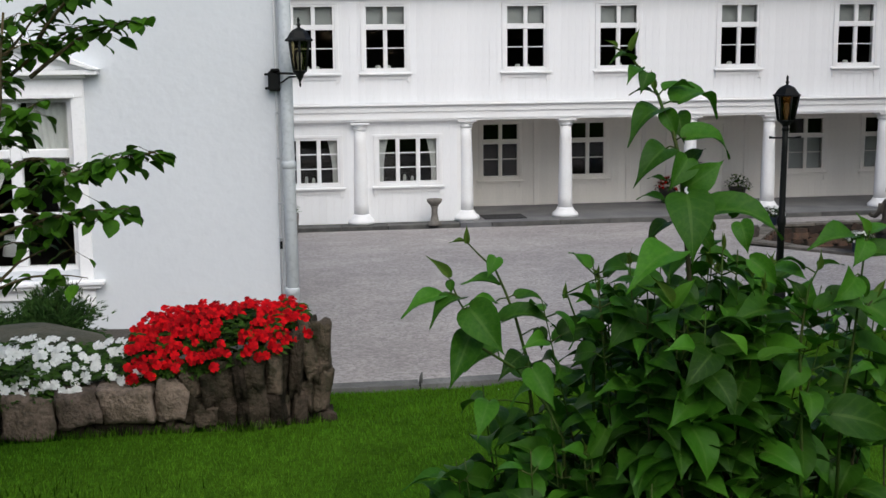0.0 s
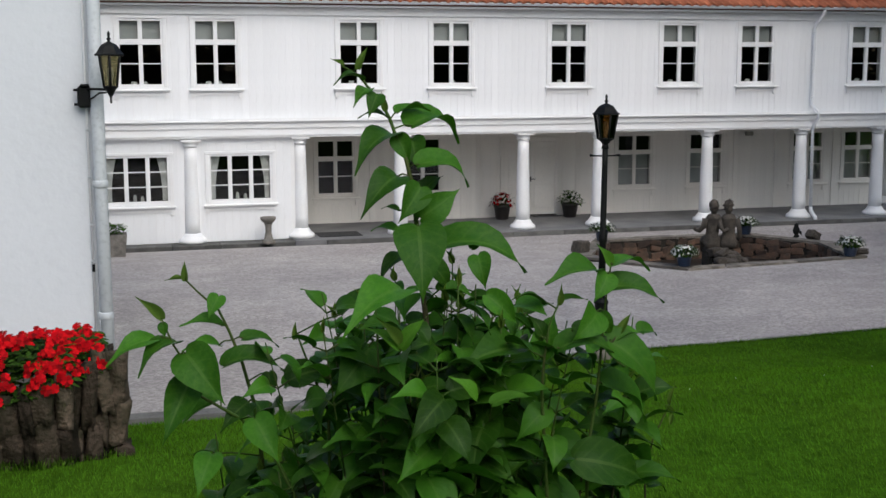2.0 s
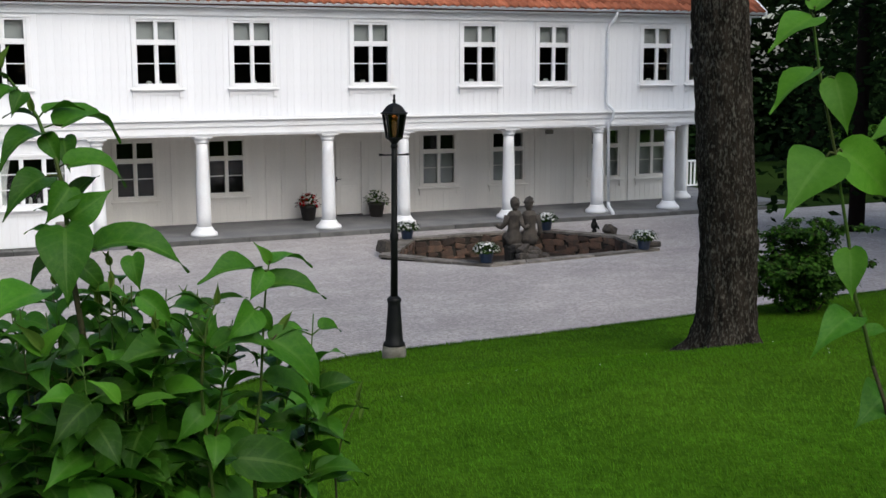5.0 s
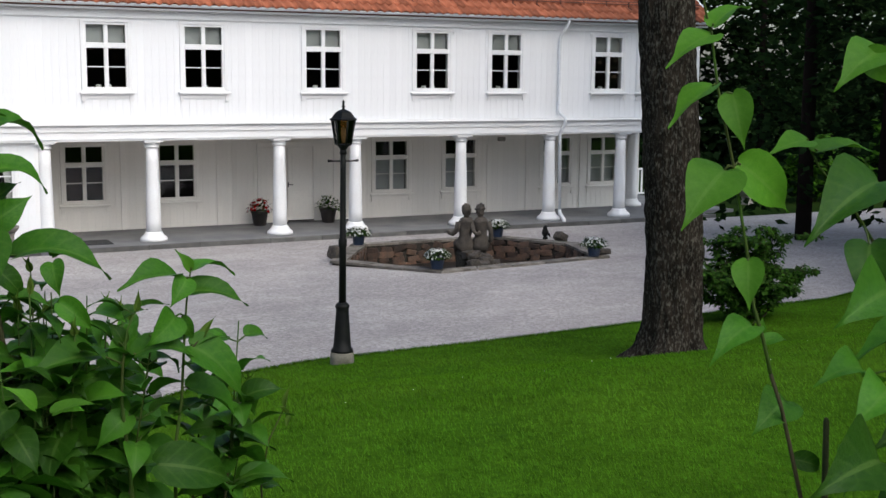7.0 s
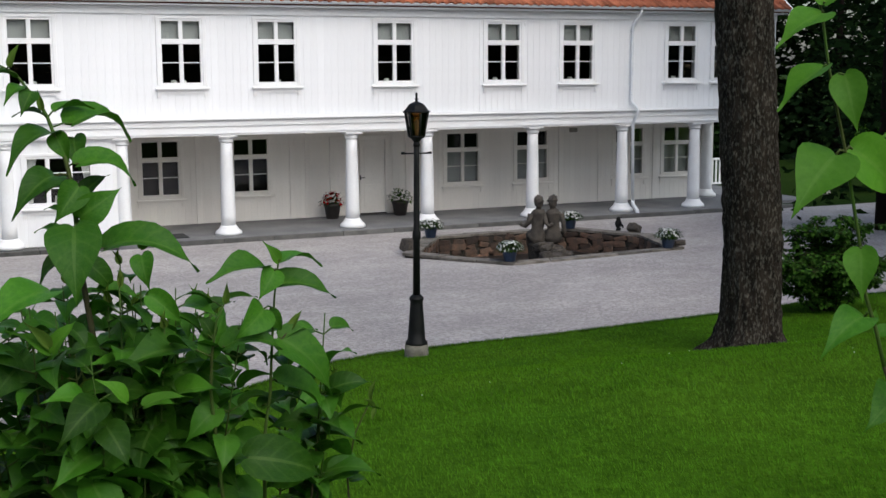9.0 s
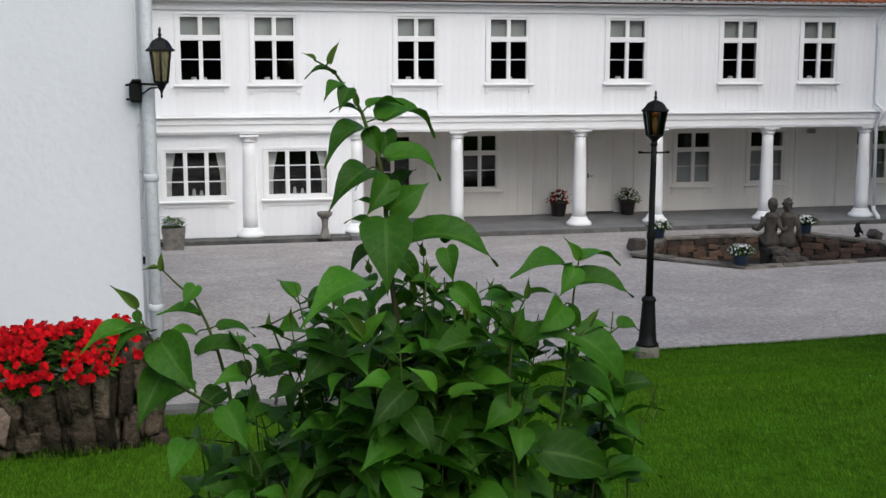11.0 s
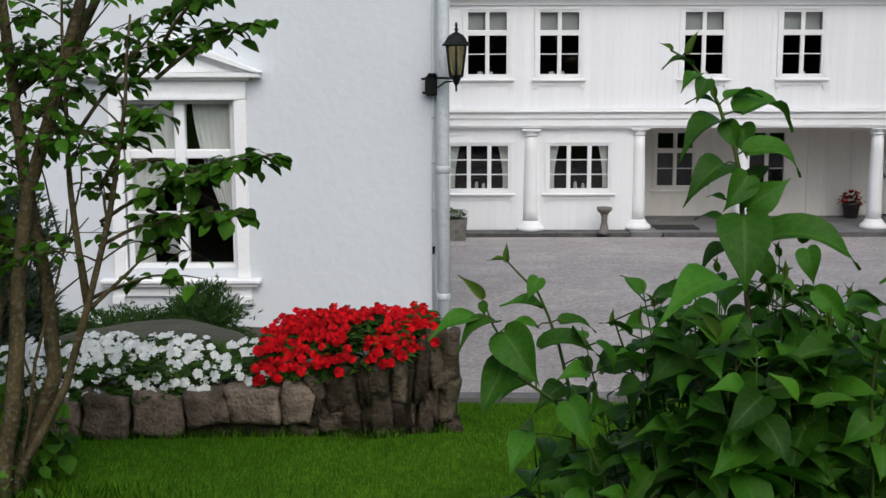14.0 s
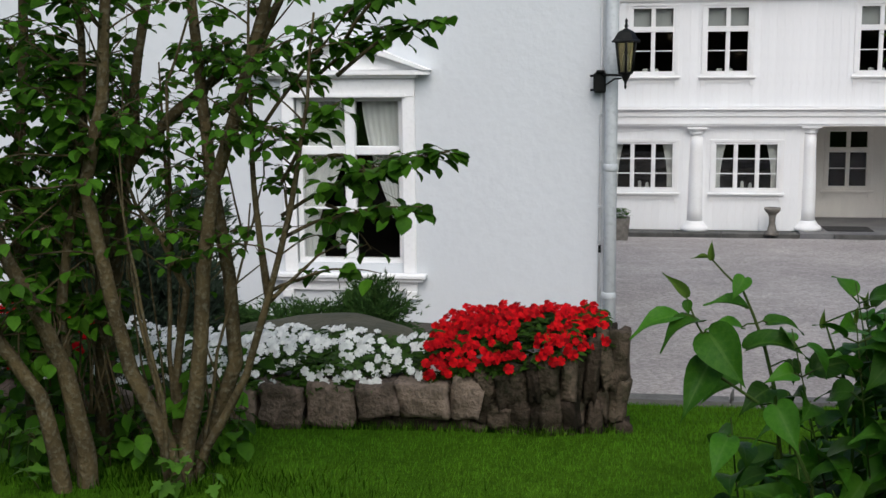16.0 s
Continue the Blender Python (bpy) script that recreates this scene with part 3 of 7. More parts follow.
def white_window(name, x0, x1, z0, z1, y, cols, rows, split, label, sill=True, paint=WHITE, cloth=""):
    """cols, rows: panes across and down; split: whether the top row is a fanlight above a transom."""
    win = thing(name, label, "window", kind="structure", at=(x0, y, z0))
    w, h = x1 - x0, z1 - z0
    o = M
    fr = Geo().box(-o, -0.045, -o, 0, 0.07, h + o).box(w, -0.045, -o, w + o, 0.07, h + o).box(0, -0.045, -o, w, 0.07, 0).box(0, -0.045, h, w, 0.07, h + o)
    # casing round the frame
    c = 0.085
    fr.box(-o - c, -0.065, -o, -o + 0.004, 0.0, h + o, 0.006).box(w + o - 0.004, -0.065, -o, w + o + c, 0.0, h + o, 0.006).box(-o - c - 0.01, -0.07, h + o - 0.002, w + o + c + 0.01, 0.0, h + o + 0.07, 0.006)
    sash = part("window_frame", fr, paint, win)
    mull = 0.10
    pw = (w - mull * (cols - 1)) / cols
    for k in range(1, cols):
        a = k * pw + (k - 1) * mull
        part("mullion", Geo().box(a, -0.04, 0, a + mull, 0.05, h, 0.006), paint, sash)
    if split:
        zt = h * 0.715
        bands = [(0.012, zt * 0.445), (zt * 0.445 + 0.024, zt - 0.14), (zt, h)]
        part("transom", Geo().box(-0.01, -0.055, zt - 0.135, w + 0.01, 0.055, zt - 0.005, 0.008), paint, win)
    else:
        bar = 0.025
        ph = (h - bar * (rows - 1)) / rows
        bands = [(k * (ph + bar), k * (ph + bar) + ph) for k in range(rows)]
    for k in range(cols):
        a = k * (pw + mull)
        for b0, b1 in bands:
            p = part("pane", Geo().box(a + 0.004, 0.0, b0, a + pw - 0.004, 0.006, b1), GLASS, sash)
            p.visible_shadow = False
        for (p0, p1), (q0, q1) in zip(bands[:-1], bands[1:]):
            if q0 - p1 < 0.05:
                part("glazing_bar", Geo().box(a, -0.014, p1, a + pw, 0.024, q0), paint, sash)
    if sill:
        s = Geo().box(-0.19, -0.14, -0.168, w + 0.19, 0.0, -0.12, 0.008).box(-0.165, -0.095, -0.20, w + 0.165, -0.005, -0.171, 0.004).box(-o, -0.045, -0.118, w + o, 0.0, -o - 0.002)
        part("window_sill", s, paint, win)
        for sx in (-0.15, w + 0.06):
            part("bracket", Geo().prism([(sx, -0.33), (sx + 0.025, -0.345), (sx + 0.065, -0.345), (sx + 0.09, -0.33), (sx + 0.09, -0.203), (sx, -0.203)], -0.082, -0.012), paint, win)
        wave = [(-0.055 + (w + 0.11) * k / 24, -0.268 - 0.012 * abs(math.sin(k * math.pi / 4))) for k in range(25)]
        part("apron", Geo().prism(wave + [(w + 0.055, -0.203), (-0.055, -0.203)], -0.066, -0.012), paint, win)
        for sx in (-o - c - 0.055, w + o + c + 0.012):
            part("ear", Geo().prism([(sx, h - 0.03), (sx + 0.02, h - 0.05), (sx + 0.043, h - 0.03), (sx + 0.043, h + 0.11), (sx, h + 0.11)], -0.06, -0.012), paint, win)
    if cloth == "blind":
        part("blind", Geo().box(0, 0.14, h * 0.70, w, 0.146, h), BLIND, win, "grey-green roller blind drawn part way")
    if cloth == "screens":
        part("blind", Geo().box(0, 0.14, 0.0, w, 0.146, h * 0.69), BLIND, win, "pale screen behind the lower panes")
    if cloth == "drapes":
        for s in (0, 1):
            cg = Geo()
            n = 15
            pts = []
            for j in range(9):
                f = j / 8
                reach = 0.24 - 0.12 * math.sin(min(1, f * 1.25) * math.pi / 2)
                for i in range(n):
                    u = i / (n - 1) * reach
                    pts.append((u if s == 0 else w - u, 0.13 + 0.018 * math.sin(i * 2.1), h * (1 - f)))
            cg.add(pts, [(j * n + i, j * n + i + 1, (j + 1) * n + i + 1, (j + 1) * n + i) for j in range(8) for i in range(n - 1)], True)
            part("curtain", cg, CLOTH, win, "gathered white curtain")
    return win


k = 0
for a, b in UPPER:
    k += 1
    white_window(f"window_{k}", a, b, *UZ, YF, 2, 3, True, "white casement window with dark panes on the upper floor", cloth="blind")
    # small white bowls standing in for pale patches behind the panes
    for px in (a + 0.30, b - 0.40):
        if rnd.random() < 0.8:
            pot = thing("sill_ornament", "small white ornament on the inner window ledge", "ornament", at=(px, YF + 0.13, UZ[0] - 0.055))
            part("bowl", Geo().lathe(0, 0, [(0.04, 0.0), (0.06, 0.03), (0.075, 0.09), (0.05, 0.12)], 10), PALE, pot)
            part("ledge", Geo().box(-0.1, -0.05, -0.03, 0.1, 0.09, 0.0), WHITE, pot)
for a, b in FRONT:
    k += 1
    white_window(f"window_{k}", a, b, *FZ, YF + 0.07, 3, 3, False, "wide white window with nine panes and white drapes", cloth="drapes")
    for px, tall in ((a + 0.66, 0.16), (b - 0.60, 0.12), (a + 0.98, 0.09)):
        pot = thing("sill_ornament", "small white ornament on the inner window ledge", "ornament", at=(px, YF + 0.24, FZ[0] - 0.055))
        part("bowl", Geo().lathe(0, 0, [(0.03, 0.0), (0.045, 0.03), (0.04, tall), (0.02, tall + 0.05)], 10), PALE, pot)
        part("ledge", Geo().box(-0.1, -0.05, -0.03, 0.1, 0.09, 0.0), WHITE, pot)
for n_, (a, b) in enumerate(BACK):
    k += 1
    white_window(f"window_{k}", a, b, *BZ, YB + 0.06, 2, 3, True, "cream-framed casement window at the back of the porch", paint=PORCH, cloth="screens" if n_ > 1 else "")

# double door under the porch
door = thing("door_1", "closed white panelled double door under the porch", "door", kind="structure", at=(11.83, YB, 0.03))
part("door_frame", Geo().box(-0.12, -0.05, 0, 0.0, 0.028, 2.25).box(1.55, -0.05, 0, 1.67, 0.028, 2.25).box(0, -0.05, 2.13, 1.55, 0.028, 2.25), PORCH, door)
for s in (0, 1):
    leaf = Geo().box(s * 0.78 + 0.005, -0.012, 0.01, s * 0.78 + 0.765, 0.028, 2.12, 0.005)
    for z0, z1 in ((0.2, 0.85), (1.0, 1.95)):
        leaf.box(s * 0.78 + 0.13, -0.026, z0, s * 0.78 + 0.64, -0.011, z1, 0.008)
    part("door_leaf", leaf, PORCH, door)
part("door_handle", Geo().tube([(0.80, -0.02, 1.05), (0.80, -0.075, 1.05), (0.92, -0.08, 1.05)], 0.011, 8).box(0.785, -0.022, 0.98, 0.815, -0.012, 1.12), IRON, door, "black iron lever handle")
part("threshold", Geo().box(0.78, -0.10, -0.005, 1.56, -0.03, 0.022), MAT_RUBBER, door)
g = Geo()
for px in (11.05, 14.1, 14.95, 19.2, 20.6, 22.62, 7.95, 10.6):
    g.box(px - 0.07, YB - 0.02, 0.0, px + 0.07, YB + 0.028, 2.62, 0.006)
solid("porch_pilaster_trim", g, PORCH, "flat cream-white pilaster boards on the porch wall", "trim", kind="structure")
# Small wall box of unknown use; it gives no light.
wallbox = thing("wall_light", "small grey box with a glass underside on the porch wall", "light", at=(19.6, YB - 0.02, 2.28))
part("housing", Geo().box(-0.12, -0.12, -0.06, 0.12, 0.0, 0.06, 0.015), CONCRETE, wallbox)
part("lens", Geo().box(-0.09, -0.10, -0.068, 0.09, -0.03, -0.061), GLASS, wallbox)

# rainwater pipe of the long building
pipe = thing("downpipe", "white metal rainwater pipe down the front of the house", "downpipe", at=(0, 0, 0))
part("pipe", Geo().tube([(20.15, YF - 0.36, 5.84), (20.15, YF - 0.33, 5.72), (20.02, YF - 0.16, 5.42), (19.99, YF - 0.14, 5.3), (19.99, YF - 0.14, 3.22), (20.02, YF - 0.2, 3.14), (20.06, YF - 0.40, 3.02),
                         (20.06, YF - 0.40, 2.86), (20.02, YF - 0.24, 2.62), (20.02, YF - 0.2, 2.5), (20.06, YF - 0.2, 0.32)], 0.045, 12), ZINC, pipe)
part("shoe", Geo().tube([(20.06, YF - 0.2, 0.33), (20.06, YF - 0.22, 0.22), (20.08, YF - 0.42, 0.06), (20.08, YF - 0.44, -0.05)], 0.055, 12), ZINC, pipe)
for z in (5.2, 4.3, 3.4):
    part("bracket", Geo().lathe(19.99, YF - 0.14, [(0.056, z), (0.056, z + 0.04)], 12), ZINC, pipe)


# ---- the near white rendered house ----
HY, HX = 12.75, 0.585     # face and corner
WX0, WX1, WZ0, WZ1 = -2.52, -1.42, 2.15, 3.84
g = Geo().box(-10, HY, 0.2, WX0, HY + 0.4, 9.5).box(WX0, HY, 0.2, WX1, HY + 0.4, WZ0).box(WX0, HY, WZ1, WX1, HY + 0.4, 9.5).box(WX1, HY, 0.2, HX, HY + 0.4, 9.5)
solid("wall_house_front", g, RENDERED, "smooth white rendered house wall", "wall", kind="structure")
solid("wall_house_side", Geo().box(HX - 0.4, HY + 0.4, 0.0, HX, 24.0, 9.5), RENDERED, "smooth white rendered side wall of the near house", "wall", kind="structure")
solid("house_inner_wall", Geo().box(-6, HY + 2.2, 1.0, -0.2, HY + 2.3, 5).box(-6, HY + 0.41, 1.6, -0.2, HY + 2.2, 1.65).box(-6, HY + 0.41, 4.6, -0.2, HY + 2.2, 4.65).box(-0.3, HY + 0.41, 1.0, -0.22, HY + 2.2, 5).box(-6.1, HY + 0.41, 1.0, -6, HY + 2.2, 5), ROOM, "room behind the house window, its dimness painted near black", "wall", kind="structure")
solid("house_roof", Geo().prism([(-10.3, 9.5), (HX + 0.3, 9.5), (HX + 0.3, 9.62), (-10.3, 9.62)], HY - 0.4, 24.4), TILE, "flat edge of the near house's tiled roof", "roof", kind="structure")

win = thing("window_house", "tall white window with pediment and parted curtains", "window", kind="structure", at=(0, HY, 0))
f = Geo().box(WX0 + 0.002, 0.06, WZ0, WX0 + 0.05, 0.16, WZ1).box(WX1 - 0.05, 0.06, WZ0, WX1 - 0.002, 0.16, WZ1).box(WX0 + 0.05, 0.06, WZ0 + 0.002, WX1 - 0.05, 0.16, WZ0 + 0.045).box(WX0 + 0.05, 0.06, WZ1 - 0.045, WX1 - 0.05, 0.16, WZ1 - 0.002)
part("window_frame", f, WHITE, win)
xm = (WX0 + WX1) / 2
part("mullion", Geo().box(xm - 0.055, 0.045, WZ0 + 0.045, xm + 0.055, 0.15, WZ1 - 0.045, 0.012), WHITE, win)
ZT = 3.30
part("transom", Geo().box(WX0 + 0.05, 0.05, ZT - 0.045, xm - 0.055, 0.15, ZT + 0.045, 0.01).box(xm + 0.055, 0.05, ZT - 0.045, WX1 - 0.05, 0.15, ZT + 0.045, 0.01), WHITE, win)
for a, b in ((WX0 + 0.05, xm - 0.055), (xm + 0.055, WX1 - 0.05)):
    for z0, z1 in ((WZ0 + 0.045, 2.70), (2.722, ZT - 0.045), (ZT + 0.045, WZ1 - 0.045)):
        p = part("pane", Geo().box(a, 0.10, z0, b, 0.106, z1), GLASS, win)
        p.visible_shadow = False
    part("glazing_bar", Geo().box(a, 0.085, 2.70, b, 0.125, 2.722), WHITE, win)
tr = Geo().box(WX0 - 0.13, -0.045, 2.06, WX0, 0.05, 3.90, 0.008).box(WX1, -0.045, 2.06, WX1 + 0.13, 0.05, 3.90, 0.008).box(WX0 - 0.13, -0.05, 3.84, WX1 + 0.13, 0.0, 4.03, 0.008)
tr.box(WX0 - 0.04, -0.065, 3.84, WX1 + 0.04, -0.05, 3.875)
part("casing", tr, WHITE, win)
ped = Geo().prism([(-2.92, 4.06), (-1.14, 4.06), (-1.14, 4.105), (-2.92, 4.105)], -0.15, 0)
ped.prism([(-2.80, 4.03), (-1.26, 4.03), (-1.26, 4.06), (-2.80, 4.06)], -0.10, 0)
ped.prism([(-2.94, 4.107), (-2.86, 4.107), (-2.03, 4.385), (-1.20, 4.107), (-1.12, 4.107), (-2.03, 4.475)], -0.17, 0)
ped.prism([(-2.86, 4.108), (-2.75, 4.108), (-2.03, 4.345), (-1.31, 4.108), (-1.20, 4.108), (-2.03, 4.384)], -0.12, 0)
ped.prism([(-2.75, 4.109), (-1.31, 4.109), (-2.03, 4.344)], -0.06, 0)
part("pediment", ped, WHITE, win)
part("window_sill", Geo().box(-2.78, -0.13, 2.015, -1.18, 0.0, 2.06, 0.01).box(-2.74, -0.10, 1.985, -1.22, -0.002, 2.013), WHITE, win)
part("apron", Geo().box(-2.68, -0.04, 1.88, -1.28, 0.0, 1.984), WHITE, win)
for sx in (-2.68, -1.40):
    part("bracket", Geo().box(sx, -0.07, 1.80, sx + 0.12, 0.0, 1.879, 0.006), WHITE, win)


def parted_curtain(x0, x1, z0, z1, y, tie, side):
    """A curtain hung from x0..x1 and tied back to one side at height tie."""
    g, n, rows = Geo(), 25, 17
    for j in range(rows):
        z = z1 + (z0 - z1) * j / (rows - 1)
        f = (z1 - z) / max(0.01, z1 - tie)
        pull = min(1.0, f) ** 1.6 if f < 1 else 1.0 - 0.25 * min(1.0, (f - 1) * 1.5)
        for i in range(n):
            u = i / (n - 1)
            far = x0 + (x1 - x0) * u * (1 - 0.72 * pull) if side < 0 else x1 - (x1 - x0) * (1 - u) * (1 - 0.72 * pull)
            g.v.append((far, y + 0.03 * math.sin(i * 1.75) * (0.5 + 0.5 * pull), z))
    g.f += [(j * n + i, (j + 1) * n + i, (j + 1) * n + i + 1, j * n + i + 1) for j in range(rows - 1) for i in range(n - 1)]
    g.s += [True] * ((rows - 1) * (n - 1))
    return g


part("curtain", parted_curtain(WX0 + 0.03, xm + 0.06, WZ0 + 0.02, WZ1, 0.19, 2.62, -1), CLOTH, win, "white curtain tied back to one side")
part("curtain", parted_curtain(xm + 0.10, WX1 - 0.02, WZ0 + 0.45, WZ1, 0.19, 2.62, 1), CLOTH, win, "white curtain tied back to one side")
lampshade = thing("table_lamp", "table lamp with a pale shade inside the window", "lamp", at=(-2.10, HY + 0.42, 2.10))
part("shade", Geo().lathe(0, 0, [(0.13, 0.16), (0.10, 0.36)], 20), CLOTH, lampshade)
part("foot", Geo().lathe(0, 0, [(0.07, -0.05), (0.05, 0.0), (0.02, 0.05), (0.02, 0.2)], 14), IRON, lampshade)

dp = thing("downpipe", "pale grey rainwater pipe at the house corner", "downpipe")
part("pipe", Geo().tube([(0.645, HY - 0.10, 9.3), (0.645, HY - 0.10, 3.0), (0.66, HY - 0.10, 0.35)], 0.062, 16), GREYPIPE, dp)
for z in (8.0, 5.5, 3.12, 1.85):
    part("collar", Geo().lathe(0.645, HY - 0.10, [(0.066, z), (0.073, z + 0.01), (0.073, z + 0.06), (0.066, z + 0.07)], 16), GREYPIPE, dp)
cable = thing("cable_conduit", "thin white cable conduit clipped to the house corner", "conduit")
part("conduit", Geo().tube([(0.545, HY - 0.018, 9.2), (0.545, HY - 0.018, 0.9)], 0.011, 8), WHITE, cable)
for z in (2.4, 2.75, 3.2, 3.65, 4.9):
    part("clip", Geo().box(0.528, HY - 0.034, z, 0.562, HY - 0.002, z + 0.02), GREYPIPE, cable)
part("switch_box", Geo().box(0.535, HY - 0.03, 2.30, 0.562, HY - 0.006, 2.38, 0.004), IRON, cable, "small black junction clip")


def lantern(parent, z, r0, r1, h, roof_h, glass=AMBER, tint="amber tinted glass pane"):
    """Six-sided lantern: r0 below, r1 above, glass body from z to z + h."""
    parent = part("lantern_body", Geo().lathe(0, 0, [(0.022, z - 0.075), (0.03, z - 0.055), (r0 * 0.72, z - 0.02), (r0 * 1.05, z - 0.004), (r0 * 1.05, z + 0.012)], 12), IRON, parent)
    hexa = [2 * math.pi * (i + 0.5) / 6 for i in range(6)]
    for a in hexa:
        c, s = math.cos(a), math.sin(a)
        part("bar", Geo().tube([(r0 * c, r0 * s, z), (r1 * c, r1 * s, z + h)], 0.011, 6), IRON, parent)
    for i in range(6):
        a, b = hexa[i], hexa[(i + 1) % 6]
        q = 0.97
        pane = Geo().add([(q * r0 * math.cos(a), q * r0 * math.sin(a), z + 0.005), (q * r0 * math.cos(b), q * r0 * math.sin(b), z + 0.005), (q * r1 * math.cos(b), q * r1 * math.sin(b), z + h - 0.003), (q * r1 * math.cos(a), q * r1 * math.sin(a), z + h - 0.003),
                          (0.95 * r0 * math.cos(a), 0.95 * r0 * math.sin(a), z + 0.005), (0.95 * r0 * math.cos(b), 0.95 * r0 * math.sin(b), z + 0.005), (0.95 * r1 * math.cos(b), 0.95 * r1 * math.sin(b), z + h - 0.003), (0.95 * r1 * math.cos(a), 0.95 * r1 * math.sin(a), z + h - 0.003)],
                         [(0, 1, 2, 3), (5, 4, 7, 6), (0, 3, 7, 4), (1, 5, 6, 2)])
        p = part("pane", pane, glass, parent, tint)
        p.visible_shadow = False
    R = r1 * 1.28
    roof = Geo().lathe(0, 0, [(R * 0.93, z + h - 0.004), (R, z + h + 0.004), (R * 0.99, z + h + 0.014), (R * 0.86, z + h + roof_h * 0.20), (R * 0.74, z + h + roof_h * 0.40), (R * 0.64, z + h + roof_h * 0.60), (R * 0.50, z + h + roof_h * 0.78), (R * 0.30, z + h + roof_h * 0.90), (0.018, z + h + roof_h)], 6)
    for i in range(len(roof.s)):
        roof.s[i] = False
    part("roof", roof, IRON, parent)
    t = z + h + roof_h
    part("finial", Geo().lathe(0, 0, [(0.016, t - 0.02), (0.012, t + 0.012), (0.022, t + 0.025), (0.01, t + 0.04), (0.014, t + 0.075), (0.004, t + 0.095)], 10), IRON, parent)
    part("bulb", Geo().lathe(0, 0, [(0.018, z + 0.012), (0.022, z + 0.07), (0.03, z + 0.12), (0.024, z + 0.17), (0.006, z + 0.19)], 12), CLOTH, parent, "pale unlit bulb")


wl = thing("wall_lantern", "black iron wall lantern with smoky glass on a bracket", "lantern", at=(0.77, 12.34, 0))
lantern(wl, 4.07, 0.066, 0.105, 0.285, 0.125, SMOKE, "smoky pale glass pane")
part("bracket", Geo().tube([(0, 0, 4.0), (-0.02, 0.01, 4.045), (-0.12, 0.14, 4.05), (-0.22, 0.30, 4.05)], 0.012, 8).tube([(-0.04, 0.03, 4.02), (-0.10, 0.1, 4.015), (-0.16, 0.2, 3.97), (-0.2, 0.3, 3.95)], 0.009, 8), IRON, wl)
part("pendant", Geo().lathe(0, 0, [(0.004, 3.92), (0.012, 3.94), (0.008, 3.96), (0.014, 3.985), (0.02, 4.0)], 10), IRON, wl)
part("wall_plate", Geo().box(-0.30, 0.28, 3.875, -0.17, 0.405, 4.075, 0.02).box(-0.275, 0.25, 4.07, -0.19, 0.40, 4.095, 0.01).tube([(-0.335, 0.33, 4.04), (-0.2, 0.33, 4.04)], 0.012, 8).tube([(-0.33, 0.33, 3.905), (-0.2, 0.33, 3.905)], 0.012, 8), IRON, wl)

# ---- lamp post on the lawn ----
lp = thing("street_lamp", "black cast-iron lamp post with a hexagonal lantern", "street lamp", at=(5.72, 12.50, 0))
lp.rotation_euler = (0, radians(0.5), 0)
LZ = 1.12
part("footing", Geo().lathe(0, 0, [(0.135, LZ - 0.25), (0.13, LZ + 0.06), (0.125, LZ + 0.15)], 20), MOSSYFOOT, lp, "rough mossy concrete footing")
part("pedestal", Geo().lathe(0, 0, [(0.125, LZ + 0.15), (0.128, LZ + 0.17), (0.105, LZ + 0.19), (0.095, LZ + 0.3), (0.075, LZ + 0.58), (0.072, LZ + 0.62), (0.083, LZ + 0.64), (0.083, LZ + 0.655), (0.05, LZ + 0.69)], 8), IRON, lp)
part("shaft", Geo().lathe(0, 0, [(0.040, LZ + 0.66), (0.037, LZ + 1.28), (0.046, LZ + 1.30), (0.046, LZ + 1.36), (0.034, LZ + 1.39), (0.030, LZ + 2.1), (0.030, LZ + 2.30)], 16), IRON, lp)
part("crossbar", Geo().tube([(-0.17, 0, 3.33), (-0.10, 0, 3.325), (0.10, 0, 3.325), (0.17, 0, 3.33)], [0.014, 0.008, 0.008, 0.014], 8), IRON, lp)
lantern(lp, 3.50, 0.080, 0.122, 0.255, 0.115)
part("neck", Geo().lathe(0, 0, [(0.04, 3.40), (0.034, 3.43), (0.028, 3.445)], 12), IRON, lp)


# ---- raised flower bed ----
def rock(seed, soft=0.42, low=0.11, high=0.03):
    """A chipped unit stone: box corners softened and roughened."""
    g, m = Geo(), 7
    vs, fs = [], []
    for a in range(3):
        for s in (-1, 1):
            k0 = len(vs)
            for i in range(m):
                for j in range(m):
                    p = [0, 0, 0]
                    p[a], p[(a + 1) % 3], p[(a + 2) % 3] = s, -1 + 2 * i / (m - 1), -1 + 2 * j / (m - 1)
                    v = Vector(p)
                    v = v.lerp(v.normalized() * 1.15, soft) * 0.5
                    v += noise.noise_vector(v * 1.7 + Vector((seed * 7.3, seed, 0))) * low + noise.noise_vector(v * 6 + Vector((seed, 3, seed))) * high
                    vs.append(v)
            q = [(k0 + i * m + j, k0 + (i + 1) * m + j, k0 + (i + 1) * m + j + 1, k0 + i * m + j + 1) for i in range(m - 1) for j in range(m - 1)]
            fs += q if s > 0 else [f[::-1] for f in q]
    bm = bmesh.new()
    bm.from_mesh(g.add(vs, fs, True).mesh("stone_raw"))
    bmesh.ops.remove_doubles(bm, verts=bm.verts, dist=1e-4)
    me = bpy.data.meshes.new("stone")
    bm.to_mesh(me)
    bm.free()
    return me


ROCKS = [rock(s) for s in range(6)]
BLOCKS = [rock(s, 0.12, 0.09, 0.05) for s in range(11, 19)]
CHUNKS = [rock(s, 0.30, 0.13, 0.06) for s in range(21, 31)]
SHARDS = [rock(s, 0.22, 0.16, 0.07) for s in range(41, 51)]


